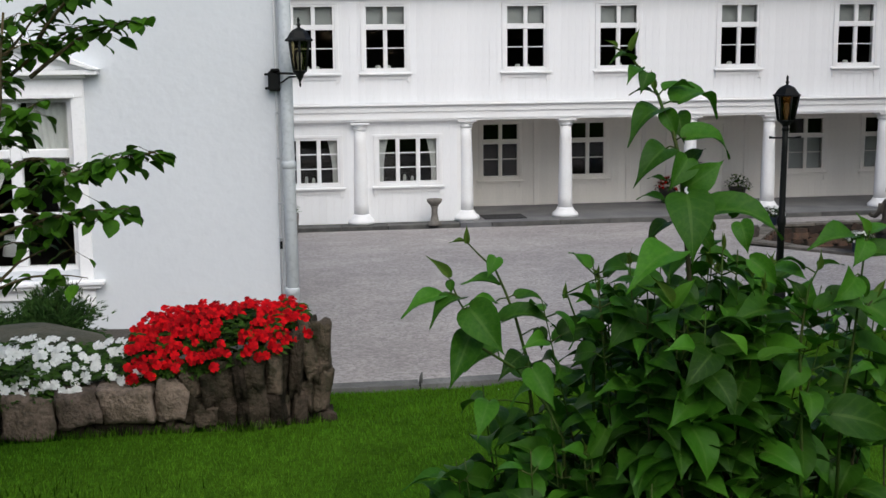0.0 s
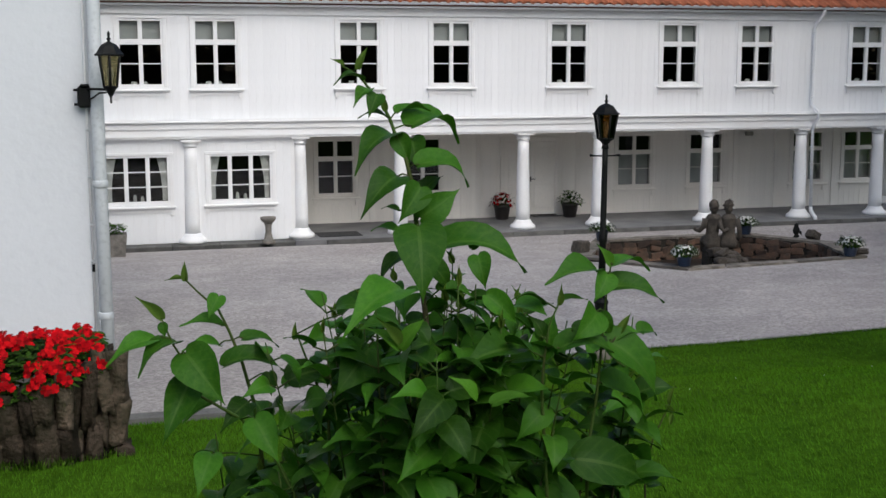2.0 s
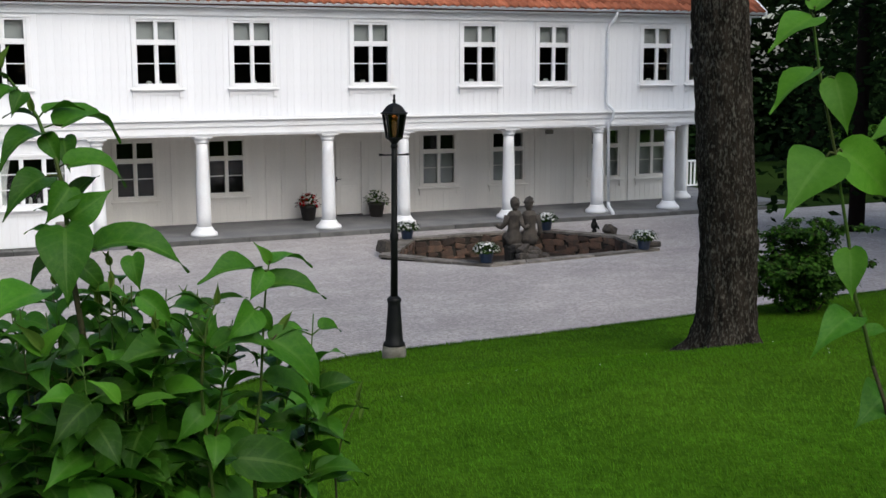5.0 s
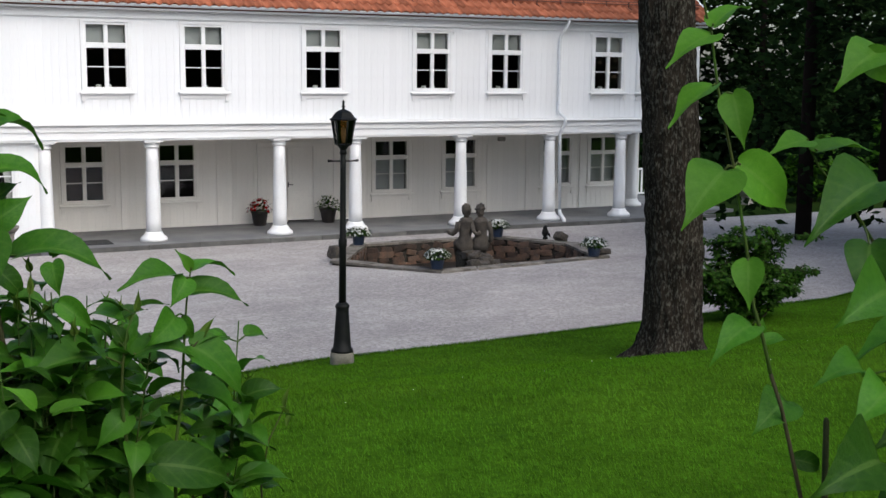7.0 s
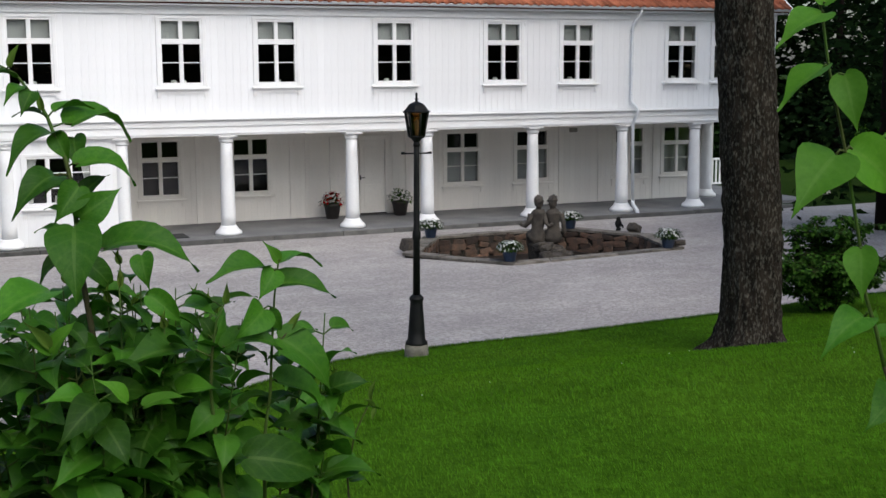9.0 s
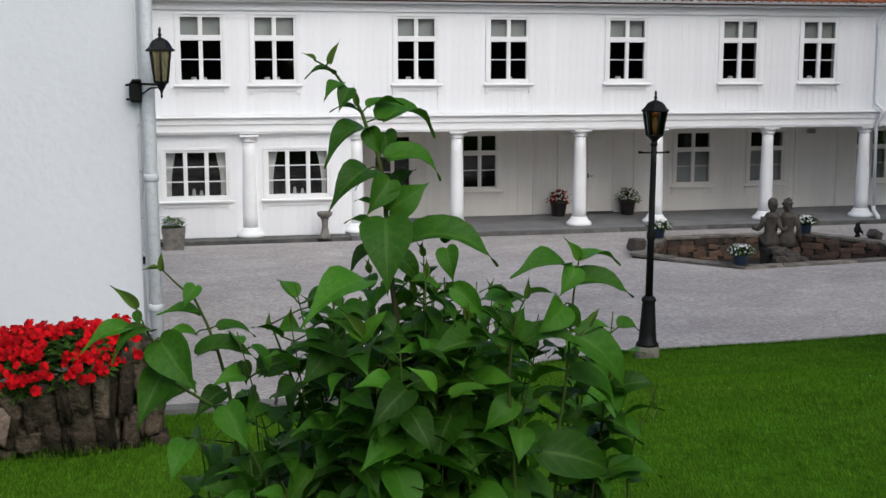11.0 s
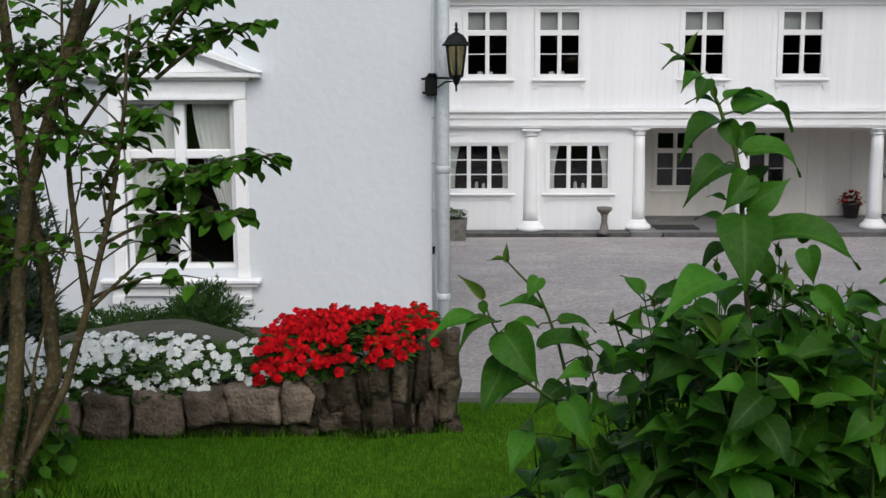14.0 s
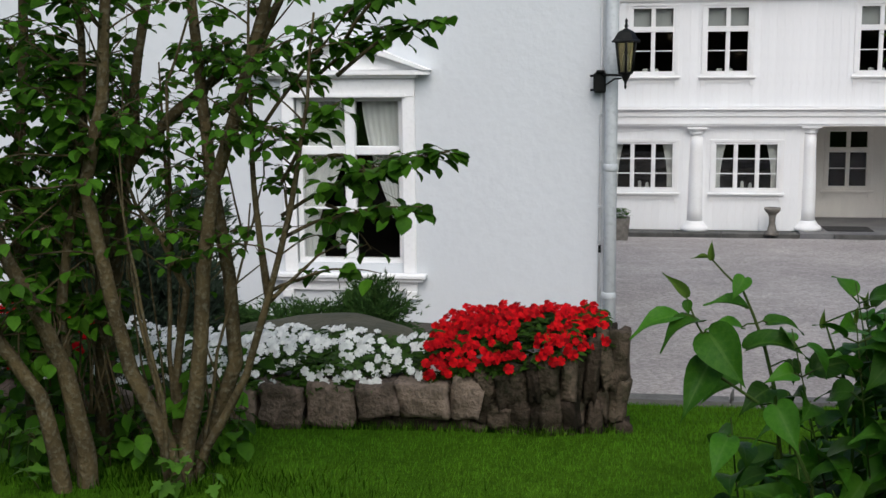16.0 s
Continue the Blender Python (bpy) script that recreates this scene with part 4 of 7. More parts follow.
def stones(parent, name, spots, material, shapes=ROCKS):
    """spots: centre, size and turn of each stone."""
    for c, size, turn in spots:
        me = rnd.choice(shapes)
        key = material.name
        if key not in SHARED:
            SHARED[key] = []
            for r in shapes:
                cp = r.copy()
                cp.materials.clear()
                cp.materials.append(material)
                SHARED[key].append(cp)
        ob = new(name, SHARED[key][shapes.index(me)])
        ob.parent = parent
        ob.matrix_basis = Matrix.LocRotScale(c, Euler(turn), size)


SHARED = {}
BX = [-6.0, -1.4, -0.5, 0.0, 0.3, 0.64]
BTOP = [2.42, 2.47, 2.50, 2.56, 2.66, 2.75]


def bed_front(x):
    return 6.98 + 0.10 * math.sin(x * 1.3 + 0.7) * (1 if x < 0.2 else 0.6) + (0.12 if x > 0.45 else 0) - 0.11 * math.exp(-((x - 0.25) / 0.3) ** 2)


bed = thing("stone_bed_wall", "mossy dry stone wall holding up a flower bed", "stone wall", kind="structure")
g = Geo()
xs = np.linspace(-6, 0.62, 40)
vs = []
for x in xs:
    t = float(np.interp(x, BX, BTOP)) - 0.06
    y = bed_front(x) + 0.09
    vs += [(x, y, 2.0), (x, y, t), (x, y + 0.3, t), (x, y + 0.3, 1.6)]
fs = [(4 * i + j, 4 * i + 4 + j, 4 * i + 5 + j, 4 * i + 1 + j) for i in range(39) for j in range(3)] + [(156, 157, 158, 159)]
g.add(vs, fs)
g.add([(0.46, 7.2, 0.4), (0.56, 7.2, 0.4), (0.56, 12.4, 0.4), (0.46, 12.4, 0.4), (0.46, 7.2, 2.68), (0.56, 7.2, 2.68), (0.56, 12.4, 1.5), (0.46, 12.4, 1.5)], [(0, 3, 2, 1), (4, 5, 6, 7), (0, 1, 5, 4), (1, 2, 6, 5), (2, 3, 7, 6), (3, 0, 4, 7)])
part("core", g, MORTAR, bed)
spots, rubble = [], []
x = -4.6
while x < -0.16:
    w = rnd.uniform(0.17, 0.29)
    top = float(np.interp(x + w / 2, BX, BTOP)) + rnd.uniform(-0.015, 0.02)
    h1 = rnd.uniform(0.17, 0.25)
    y = bed_front(x + w / 2)
    spots.append(((x + w / 2, y + 0.08 + rnd.uniform(-.02, .02), top - h1 / 2), (w * 1.0, 0.25, h1 * 1.02), (rnd.uniform(-.1, .1), rnd.uniform(-.12, .12), rnd.uniform(-.12, .12))))
    h2 = top - h1 - 2.17
    rubble.append(((x + w * rnd.uniform(0.2, 0.4), y + 0.11, 2.16 + h2 / 2), (w * rnd.uniform(0.6, 0.8), 0.2, h2 * rnd.uniform(0.8, 1.1)), (0, rnd.uniform(-.3, .3), 0)))
    rubble.append(((x + w * rnd.uniform(0.7, 0.9), y + 0.12, 2.14 + h2 / 2), (w * rnd.uniform(0.4, 0.6), 0.2, h2 * rnd.uniform(0.7, 1.0)), (0, rnd.uniform(-.3, .3), 0)))
    x += w * 0.99
stones(bed, "stone", spots, WALLSTONE, CHUNKS)
spots = rubble
x = -0.17
while x < 0.66:
    w = rnd.uniform(0.055, 0.12)
    top = float(np.interp(x + w / 2, BX, BTOP)) + rnd.uniform(-0.03, 0.03)
    y = bed_front(x + w / 2) + rnd.uniform(-0.02, 0.02)
    z, high = top, top - 2.14
    for part_h in (rnd.uniform(0.34, 0.62), rnd.uniform(0.26, 0.4), 0.4):
        hh = high * part_h
        spots.append(((x + w / 2 + rnd.uniform(-.015, .015), y + rnd.uniform(0.06, 0.09), z - hh / 2), (w * rnd.uniform(0.95, 1.3), 0.2, hh * 1.08), (rnd.uniform(-.08, .08), rnd.uniform(-.2, .2), rnd.uniform(-.3, .3))))
        z -= hh
    x += w * 0.93
for i in range(9):
    y = 7.34 + i * 0.26
    for z0, z1 in ((1.9 - i * 0.2, 2.32 - i * 0.2), (2.30 - i * 0.2, 2.52 - i * 0.2), (2.5 - i * 0.2, 2.72 - i * 0.2)):
        spots.append(((0.565, y + rnd.uniform(-.04, .04), (z0 + z1) / 2), (0.17, 0.31, z1 - z0 + 0.05), (rnd.uniform(-.1, .1), rnd.uniform(-.1, .1), 0)))
stones(bed, "slab", spots, SLABSTONE, SHARDS)

g = Geo()
nx, ny = 40, 14
vs = [(x, y, (float(np.interp(x, BX, BTOP)) - 0.05) * (1 - f) + 1.55 * f + 0.03 * noise.noise(Vector((x * 2, y * 2, 0)))) for f, y in ((j / (ny - 1), 7.2 + 5.53 * j / (ny - 1)) for j in range(ny)) for x in np.linspace(-8, 0.5, nx)]
g.add(vs, [(j * nx + i, j * nx + i + 1, (j + 1) * nx + i + 1, (j + 1) * nx + i) for j in range(ny - 1) for i in range(nx - 1)], True)
solid("bed_soil", g, SOIL, "dark soil of the raised bed up to the house", "soil", kind="structure")

# boulder in the bed
g = Geo().lathe(0, 0, [(0.68, -0.16), (0.66, -0.02), (0.61, 0.055), (0.50, 0.095), (0.30, 0.12), (0.06, 0.13)], 36, 0.6)
g.v = [tuple(wobble(p, 0.035, 3.0)) for p in g.v]
b = solid("boulder", g, BOULDER, "low flat lichened boulder behind the flowers", "boulder")
b.location = (-1.27, 8.5, 2.365)


def petals(g, c, nrm, r, spin):
    """A five-petalled impatiens flower as a shallow cup."""
    nrm = Vector(nrm).normalized()
    a = nrm.orthogonal().normalized()
    b = nrm.cross(a)
    for k in range(5):
        t = spin + k * 2 * math.pi / 5
        d = a * math.cos(t) + b * math.sin(t)
        s = a * -math.sin(t) + b * math.cos(t)
        cup = 0.10 + 0.28 * (0.5 + 0.5 * math.sin(spin * 7 + k * 2.3))
        pts = [c, c + d * r * 0.5 - s * r * 0.42 + nrm * r * cup, c + d * r * 0.95 - s * r * 0.36 + nrm * r * 0.05, c + d * r * 0.90 + nrm * r * 0.16, c + d * r * 0.95 + s * r * 0.36 - nrm * r * 0.06, c + d * r * 0.5 + s * r * 0.42 + nrm * r * 0.04]
        g.add(pts, [(0, 1, 2, 3), (0, 3, 4, 5)], True)


def oval_leaf(g, c, d, nrm, length, width):
    d = Vector(d).normalized()
    s = d.cross(Vector(nrm)).normalized()
    nrm = s.cross(d)
    c = Vector(c)
    rows = [(0, 0.0), (0.13, 0.62), (0.32, 0.96), (0.52, 0.92), (0.74, 0.58), (0.88, 0.25), (1.0, 0.0)]
    pts = [c]
    for u, w in rows[1:-1]:
        m = c + d * length * u - nrm * length * 0.25 * u * u
        pts += [m - s * width * w * 0.5 + nrm * width * 0.1, m, m + s * width * w * 0.5 + nrm * width * 0.1]
    pts.append(c + d * length - nrm * length * 0.28)
    mid = [f for k in range(4) for f in ((3 * k + 1, 3 * k + 4, 3 * k + 5, 3 * k + 2), (3 * k + 2, 3 * k + 5, 3 * k + 6, 3 * k + 3))]
    g.add(pts, [(0, 1, 2), (0, 2, 3)] + mid + [(13, 16, 14), (14, 16, 15)], True)


def flower_mass(x0, x1, top_fn, front_fn, depth, n_flowers, n_leaves, r, petal, name, label):
    ob = thing(name, label, "flowers", at=(0, 0, 0))
    fl, lf = Geo(), Geo()
    for _ in range(n_leaves):
        x, u = rnd.uniform(x0, x1), rnd.random() ** 1.2
        base = float(np.interp(x, BX, BTOP))
        y = front_fn(x) + u * depth
        z = base + (top_fn(x) - base) * (0.25 + 0.72 * math.sin(min(1, 0.15 + u * 1.4) * math.pi / 2)) * rnd.uniform(0.38, 0.88) - (0.06 if u < 0.12 else 0)
        a = rnd.uniform(0, 6.28)
        oval_leaf(lf, (x, y, z), (math.cos(a), math.sin(a) - 0.4, rnd.uniform(-0.3, 0.35)), (0, -0.3, 1), rnd.uniform(0.04, 0.075), rnd.uniform(0.022, 0.038))
    taken, gap = [], r * (1.05 if petal is PALE else 0.72)
    for _ in range(n_flowers * 6):
        x, u = rnd.uniform(x0, x1), rnd.random() ** 1.1
        if len(taken) >= n_flowers:
            break
        if noise.noise(Vector((x * 8, u * 3.5, x0))) < -0.2 + (0.22 * max(0, x + 0.9) + 0.2 * max(0, -1.2 - x) if petal is PALE else 0):
            continue
        if any(abs(x - q) < gap and abs(u - v) * depth * 0.7 < gap for q, v in taken):
            continue
        taken.append((x, u))
        base = float(np.interp(x, BX, BTOP))
        y = front_fn(x) + u * depth - (0.0 if petal is PALE else 0.05)
        z = base + (top_fn(x) - base) * (0.12 + 0.86 * math.sin(min(1, 0.12 + u * 1.5) * math.pi / 2)) + rnd.uniform(-0.05, 0.02) - (rnd.uniform(0, 0.045) if u < 0.15 and petal is RED else 0)
        nrm = (rnd.uniform(-0.5, 0.5), -1 + 0.55 * u + rnd.uniform(-0.3, 0.3), 0.25 + 0.7 * u)
        petals(fl, Vector((x, y, z)), nrm, r * rnd.uniform(0.72, 1.12), rnd.uniform(0, 6.28))
    a = part("blossoms", fl, petal, ob)
    b = part("foliage", lf, FOLIAGE, ob)
    tagged(a, kind="stuff"), tagged(b, kind="stuff")
    return ob


def red_top(x):
    return 2.83 + 0.03 * math.sin(x * 7) - 0.25 * max(0, (-0.17 - x) / 0.3) ** 2 - 0.8 * max(0, x - 0.48) ** 1.5


def white_top(x):
    return 2.618 + 0.025 * math.sin(x * 5 + 1) - 0.02 * (x + 0.4)


flower_mass(-0.36, 0.60, red_top, bed_front, 0.55, 500, 3000, 0.029, RED, "red_impatiens", "dense red impatiens flowering over the wall top")
flower_mass(-2.5, -0.30, white_top, bed_front, 0.75, 640, 6600, 0.0315, PALE, "white_impatiens", "white impatiens flowering along the stone wall")
flower_mass(-3.6, -2.25, lambda x: 2.80, bed_front, 0.6, 170, 1200, 0.03, RED, "red_impatiens", "red impatiens at the far end of the bed")


def needle_shrub(name, label, centre, size, n, material, seed, spray=0.16):
    """A low conifer: sprays of short needles on spreading branches."""
    r = random.Random(seed)
    ob = thing(name, label, "shrub", at=centre)
    wood, leaf = Geo(), Geo()
    for k in range(14):
        a = r.uniform(0, 6.28)
        e = Vector((math.cos(a) * size[0] * 0.8, math.sin(a) * size[1] * 0.8, size[2] * r.uniform(0.3, 0.9)))
        wood.tube([(0, 0, -0.1), e * 0.5 + Vector((0, 0, 0.03)), e], [0.025, 0.014, 0.005], 5)
    for _ in range(n):
        a, rad = r.uniform(0, 6.28), r.random() ** 0.45
        el = r.random()
        lump = 0.72 + 0.45 * noise.noise(Vector((math.cos(a) * 1.7 + seed, math.sin(a) * 1.7, el * 2.2)))
        c = Vector((math.cos(a) * size[0] * rad * lump * (1 - 0.45 * el), math.sin(a) * size[1] * rad * lump * (1 - 0.45 * el), size[2] * el * lump))
        d = Vector((c.x / size[0], c.y / size[1], 0.5 + r.uniform(-0.3, 0.5))).normalized()
        for _k in range(4):
            dd = (d + Vector((r.uniform(-.6, .6), r.uniform(-.6, .6), r.uniform(-.4, .4)))).normalized()
            s = dd.orthogonal().normalized() * spray * 0.06
            tip = c + dd * spray * r.uniform(0.6, 1.1)
            leaf.add([c - s, c + s, tip + s * 0.3 - Vector((0, 0, spray * 0.1)), (c + tip) / 2 + dd.cross(s) * 0.6], [(0, 1, 2), (0, 2, 3)])
    part("brushwood", wood, TWIG, ob)
    tagged(part("needles", leaf, material, ob), kind="stuff")
    return ob


def juniper(label, centre, reach, n, seed, up):
    """Feathery sprays of needles along low arching branches."""
    r = random.Random(seed)
    ob = thing("juniper", label, "shrub", at=centre)
    wood, leaf = Geo(), Geo()
    for k in range(n):
        a, el = r.uniform(0, 6.28), r.uniform(0.1, up)
        ln = r.uniform(0.6, 1.0)
        e = Vector((math.cos(a) * math.cos(el) * reach[0], math.sin(a) * math.cos(el) * reach[1], math.sin(el) * reach[2])) * ln
        pts = bend((0, 0, -0.1), e, (0, 0, 0.10 * ln), 8)
        wood.tube(pts, [0.016 - 0.0016 * i for i in range(9)], 5)
        for _ in range(260):
            f = r.uniform(0.2, 1.0)
            i = min(7, int(f * 8))
            p = pts[i].lerp(pts[i + 1], f * 8 - i)
            d = (pts[i + 1] - pts[i]).normalized()
            q = p + Vector((r.gauss(0, .05), r.gauss(0, .05), r.gauss(0.01, .03)))
            dd = (d + Vector((r.uniform(-.8, .8), r.uniform(-.8, .8), r.uniform(-.25, .5)))).normalized()
            for _k in range(3):
                d3 = (dd + Vector((r.uniform(-.4, .4), r.uniform(-.4, .4), r.uniform(-.3, .3)))).normalized()
                s = d3.orthogonal().normalized() * 0.0055
                leaf.add([q - s, q + s, q + d3 * r.uniform(0.03, 0.06)], [(0, 1, 2)])
    part("brushwood", wood, TWIG, ob)
    tagged(part("needles", leaf, JUNIPER, ob), kind="stuff")


def bend(a, b, sag, n=8):
    a, b = Vector(a), Vector(b)
    return [a.lerp(b, i / n) + Vector(sag) * math.sin(math.pi * i / n) for i in range(n + 1)]


juniper("spreading green juniper below the house window", (-1.22, 10.0, 2.0), (0.40, 0.35, 0.50), 34, 3, 1.35)
juniper("low spreading juniper in the bed", (-1.85, 10.1, 1.95), (0.95, 0.45, 0.40), 40, 4, 0.9)
needle_shrub("yew_shrub", "tall dark evergreen shrub beside the house", (-3.35, 10.2, 1.6), (1.5, 0.9, 1.7), 15000, CONIFER, 5, 0.12)


# ---- fountain in the court ----
RIM = 0.10
fountain = thing("fountain", "sunken stone fountain basin with flat coping stones", "fountain")
pc = Vector((sum(p[0] for p in POOL) / 6, sum(p[1] for p in POOL) / 6, 0))


def inset(p, d):
    v = Vector((p[0], p[1], 0)) - pc
    return pc + v * (1 - d / v.length)


bas = Geo()
inn = [inset(p, 0.36) for p in POOL]
out = [inset(p, 0.06) for p in POOL]
vs = [(p.x, p.y, -0.2) for p in out] + [(p.x, p.y, RIM - 0.05) for p in out] + [(p.x, p.y, RIM - 0.05) for p in inn] + [(p.x, p.y, -0.7) for p in inn]
fs = [(6 * r + i, 6 * r + (i + 1) % 6, 6 * r + 6 + (i + 1) % 6, 6 * r + 6 + i) for r in range(3) for i in range(6)]
bas.add(vs, fs)
part("basin_wall", bas, MORTAR, fountain)
part("basin_floor", Geo().add([(p.x, p.y, -0.47) for p in inn], [tuple(range(6))]), POOLFLOOR, fountain, "wet basin floor, its deep shadow painted near black")
COP = mat("pale_coping_stone", (0.20, 0.18, 0.155), 0.9, (0.085, 0.075, 0.06), 4, 0.8, 30, spread=0.35, fine=(0.06, 0.055, 0.045), placed=True)
for i in range(6):
    a, b = Vector((*POOL[i], 0)), Vector((*POOL[(i + 1) % 6], 0))
    ia, ib = inset(POOL[i], 0.40), inset(POOL[(i + 1) % 6], 0.40)
    n = max(2, round((b - a).length / 1.0))
    for k in range(n):
        t0, t1 = k / n + 0.004, (k + 1) / n - 0.004
        q = [a.lerp(b, t0), a.lerp(b, t1), ia.lerp(ib, t1), ia.lerp(ib, t0)]
        z = RIM + rnd.uniform(-0.012, 0.012)
        e = Geo().add([(p.x, p.y, z - 0.055) for p in q] + [(p.x, p.y, z) for p in q], [(0, 3, 2, 1), (4, 5, 6, 7), (0, 1, 5, 4), (1, 2, 6, 5), (2, 3, 7, 6), (3, 0, 4, 7)])
        part("coping_stone", e, COP, fountain)
    spots = []
    m = round((b - a).length / 0.42)
    for k in range(m):
        for z in (-0.04, -0.19, -0.34, -0.46):
            t = (k + 0.5 + rnd.uniform(-.15, .15)) / m
            p = inn[i].lerp(inn[(i + 1) % 6], t)
            ang = math.atan2(b.y - a.y, b.x - a.x)
            spots.append(((p.x, p.y, z + rnd.uniform(-.02, .02)), (0.36 * rnd.uniform(.6, 1.1), 0.09, 0.155 * rnd.uniform(.75, 1.15)), (0, rnd.uniform(-.3, .3), ang)))
    stones(fountain, "stone", spots, POOLSTONE, BLOCKS)
plinth = Geo().box(14.3, 25.95, -0.5, 14.98, 26.4, 0.05, 0.06)
plinth.v = [tuple(wobble(p, 0.03, 2.0)) for p in plinth.v]
part("plinth", plinth, MORTAR, fountain, "rough stone plinth in the basin")
spots = [((14.64 + rnd.uniform(-.45, .45), 25.92 + rnd.uniform(-.16, .12) - 0.25 * (k < 5), -0.44 + 0.07 * k), (rnd.uniform(.26, .42), rnd.uniform(.2, .3), rnd.uniform(.14, .22)), (rnd.uniform(-.3, .3), rnd.uniform(-.3, .3), rnd.uniform(0, 3))) for k in range(7) for _ in range(2)]
stones(fountain, "rock", spots, STONE)
spots = [((14.6 + rnd.uniform(-1.3, 0.7), 25.4 + rnd.uniform(-0.5, 0.15), -0.44), (rnd.uniform(.09, .2),) * 3, (rnd.uniform(0, 3), 0, rnd.uniform(0, 3))) for _ in range(18)]
QUARTZ = mat("pale_quartz_pebbles", (0.42, 0.38, 0.34), 0.8, (0.3, 0.26, 0.22), 6)
stones(fountain, "pebble", spots, QUARTZ)
stones(fountain, "rock", [((11.12, 26.1, 0.2), (0.32, 0.3, 0.32), (0, 0.2, 0.4)), ((11.38, 26.6, 0.17), (0.36, 0.3, 0.2), (0, 0, 1.2)), ((12.3, 24.4, -0.25), (0.24, 0.22, 0.5), (0.1, 0.1, 0.5)), ((17.42, 26.55, 0.17), (0.36, 0.26, 0.22), (0, 0.5, 0.5)), ((17.0, 24.1, 0.16), (0.4, 0.3, 0.12), (0, 0, 0))], STONE)


def rings(profile, n=3):
    """The same profile with n steps between its rings."""
    return [tuple(a + (b - a) * k / n for a, b in zip(p, q)) for p, q in zip(profile, profile[1:]) for k in range(n)] + [profile[-1]]


def statue_pair():
    """Two plain seated stone forms side by side, seen from behind, as one mesh."""
    g = Geo()
    for dx, lean, s in ((-0.20, 0.06, 1.0), (0.18, -0.06, 1.04)):
        k = len(g.v)
        g.lathe(dx, 0.02, rings([(0.17, 0.0), (0.205, 0.09), (0.19, 0.20), (0.145 * s, 0.34), (0.155, 0.48), (0.185, 0.62), (0.19, 0.70), (0.14, 0.77), (0.07, 0.80), (0.06, 0.86)]), 22, 0.62)
        g.v[k:] = [(x + lean * max(0.0, z - 0.3) * 0.5, y, z) for x, y, z in g.v[k:]]
        k = len(g.v)
        g.lathe(dx + lean * 0.35, 0.02, rings([(0.05, 0.83), (0.085, 0.88), (0.105, 0.95), (0.112, 1.02), (0.09, 1.09), (0.03, 1.13)]), 20, 1.1)
        g.v[k:] = [tuple(wobble(p, 0.035, 26.0)) for p in g.v[k:]]
        for sx in (-0.1, 0.1):
            g.tube([(dx + sx, 0.0, 0.12), (dx + sx * 1.2, 0.28, 0.17), (dx + sx * 1.3, 0.46, 0.12), (dx + sx * 1.3, 0.5, -0.15)], [0.12, 0.10, 0.085, 0.06], 12)
    g.tube([(-0.37, 0, 0.68), (-0.42, -0.02, 0.50), (-0.50, 0.03, 0.40), (-0.58, 0.08, 0.42), (-0.62, 0.09, 0.46)], [0.07, 0.062, 0.05, 0.045, 0.055], 12)
    g.tube([(-0.06, 0, 0.66), (-0.02, -0.10, 0.48), (0.06, -0.11, 0.40), (0.14, -0.10, 0.46)], [0.065, 0.055, 0.048, 0.04], 12)
    g.tube([(0.36, 0, 0.68), (0.42, -0.02, 0.48), (0.44, 0.0, 0.27), (0.40, 0.10, 0.16)], [0.07, 0.06, 0.05, 0.045], 12)
    g.v = [tuple(wobble(wobble(p, 0.022, 9.0), 0.012, 24.0)) for p in g.v]
    return g


st = solid("statue", statue_pair(), STONE, "weathered stone statue of two seated forms on a plinth", "statue")
st.matrix_world = pose(14.63, 26.05, 0.06, 0, 0, -18)
bird = Geo().lathe(0, 0, [(0.10, -0.02), (0.085, 0.05), (0.05, 0.07), (0.11, 0.13), (0.13, 0.21), (0.09, 0.30), (0.07, 0.34), (0.08, 0.39), (0.03, 0.43)], 12, 0.75)
bird.tube([(0.05, 0, 0.18), (0.16, 0, 0.12), (0.2, 0, 0.05)], [0.06, 0.04, 0.01], 8)
bird.v = [tuple(wobble(p, 0.02, 11)) for p in bird.v]
bo = solid("bird_figure", bird, IRON, "small dark metal bird figure on the coping", "figure")
bo.matrix_world = Matrix.Translation((17.2, 26.95, RIM)) @ Matrix.Diagonal((0.78, 0.78, 0.78, 1))


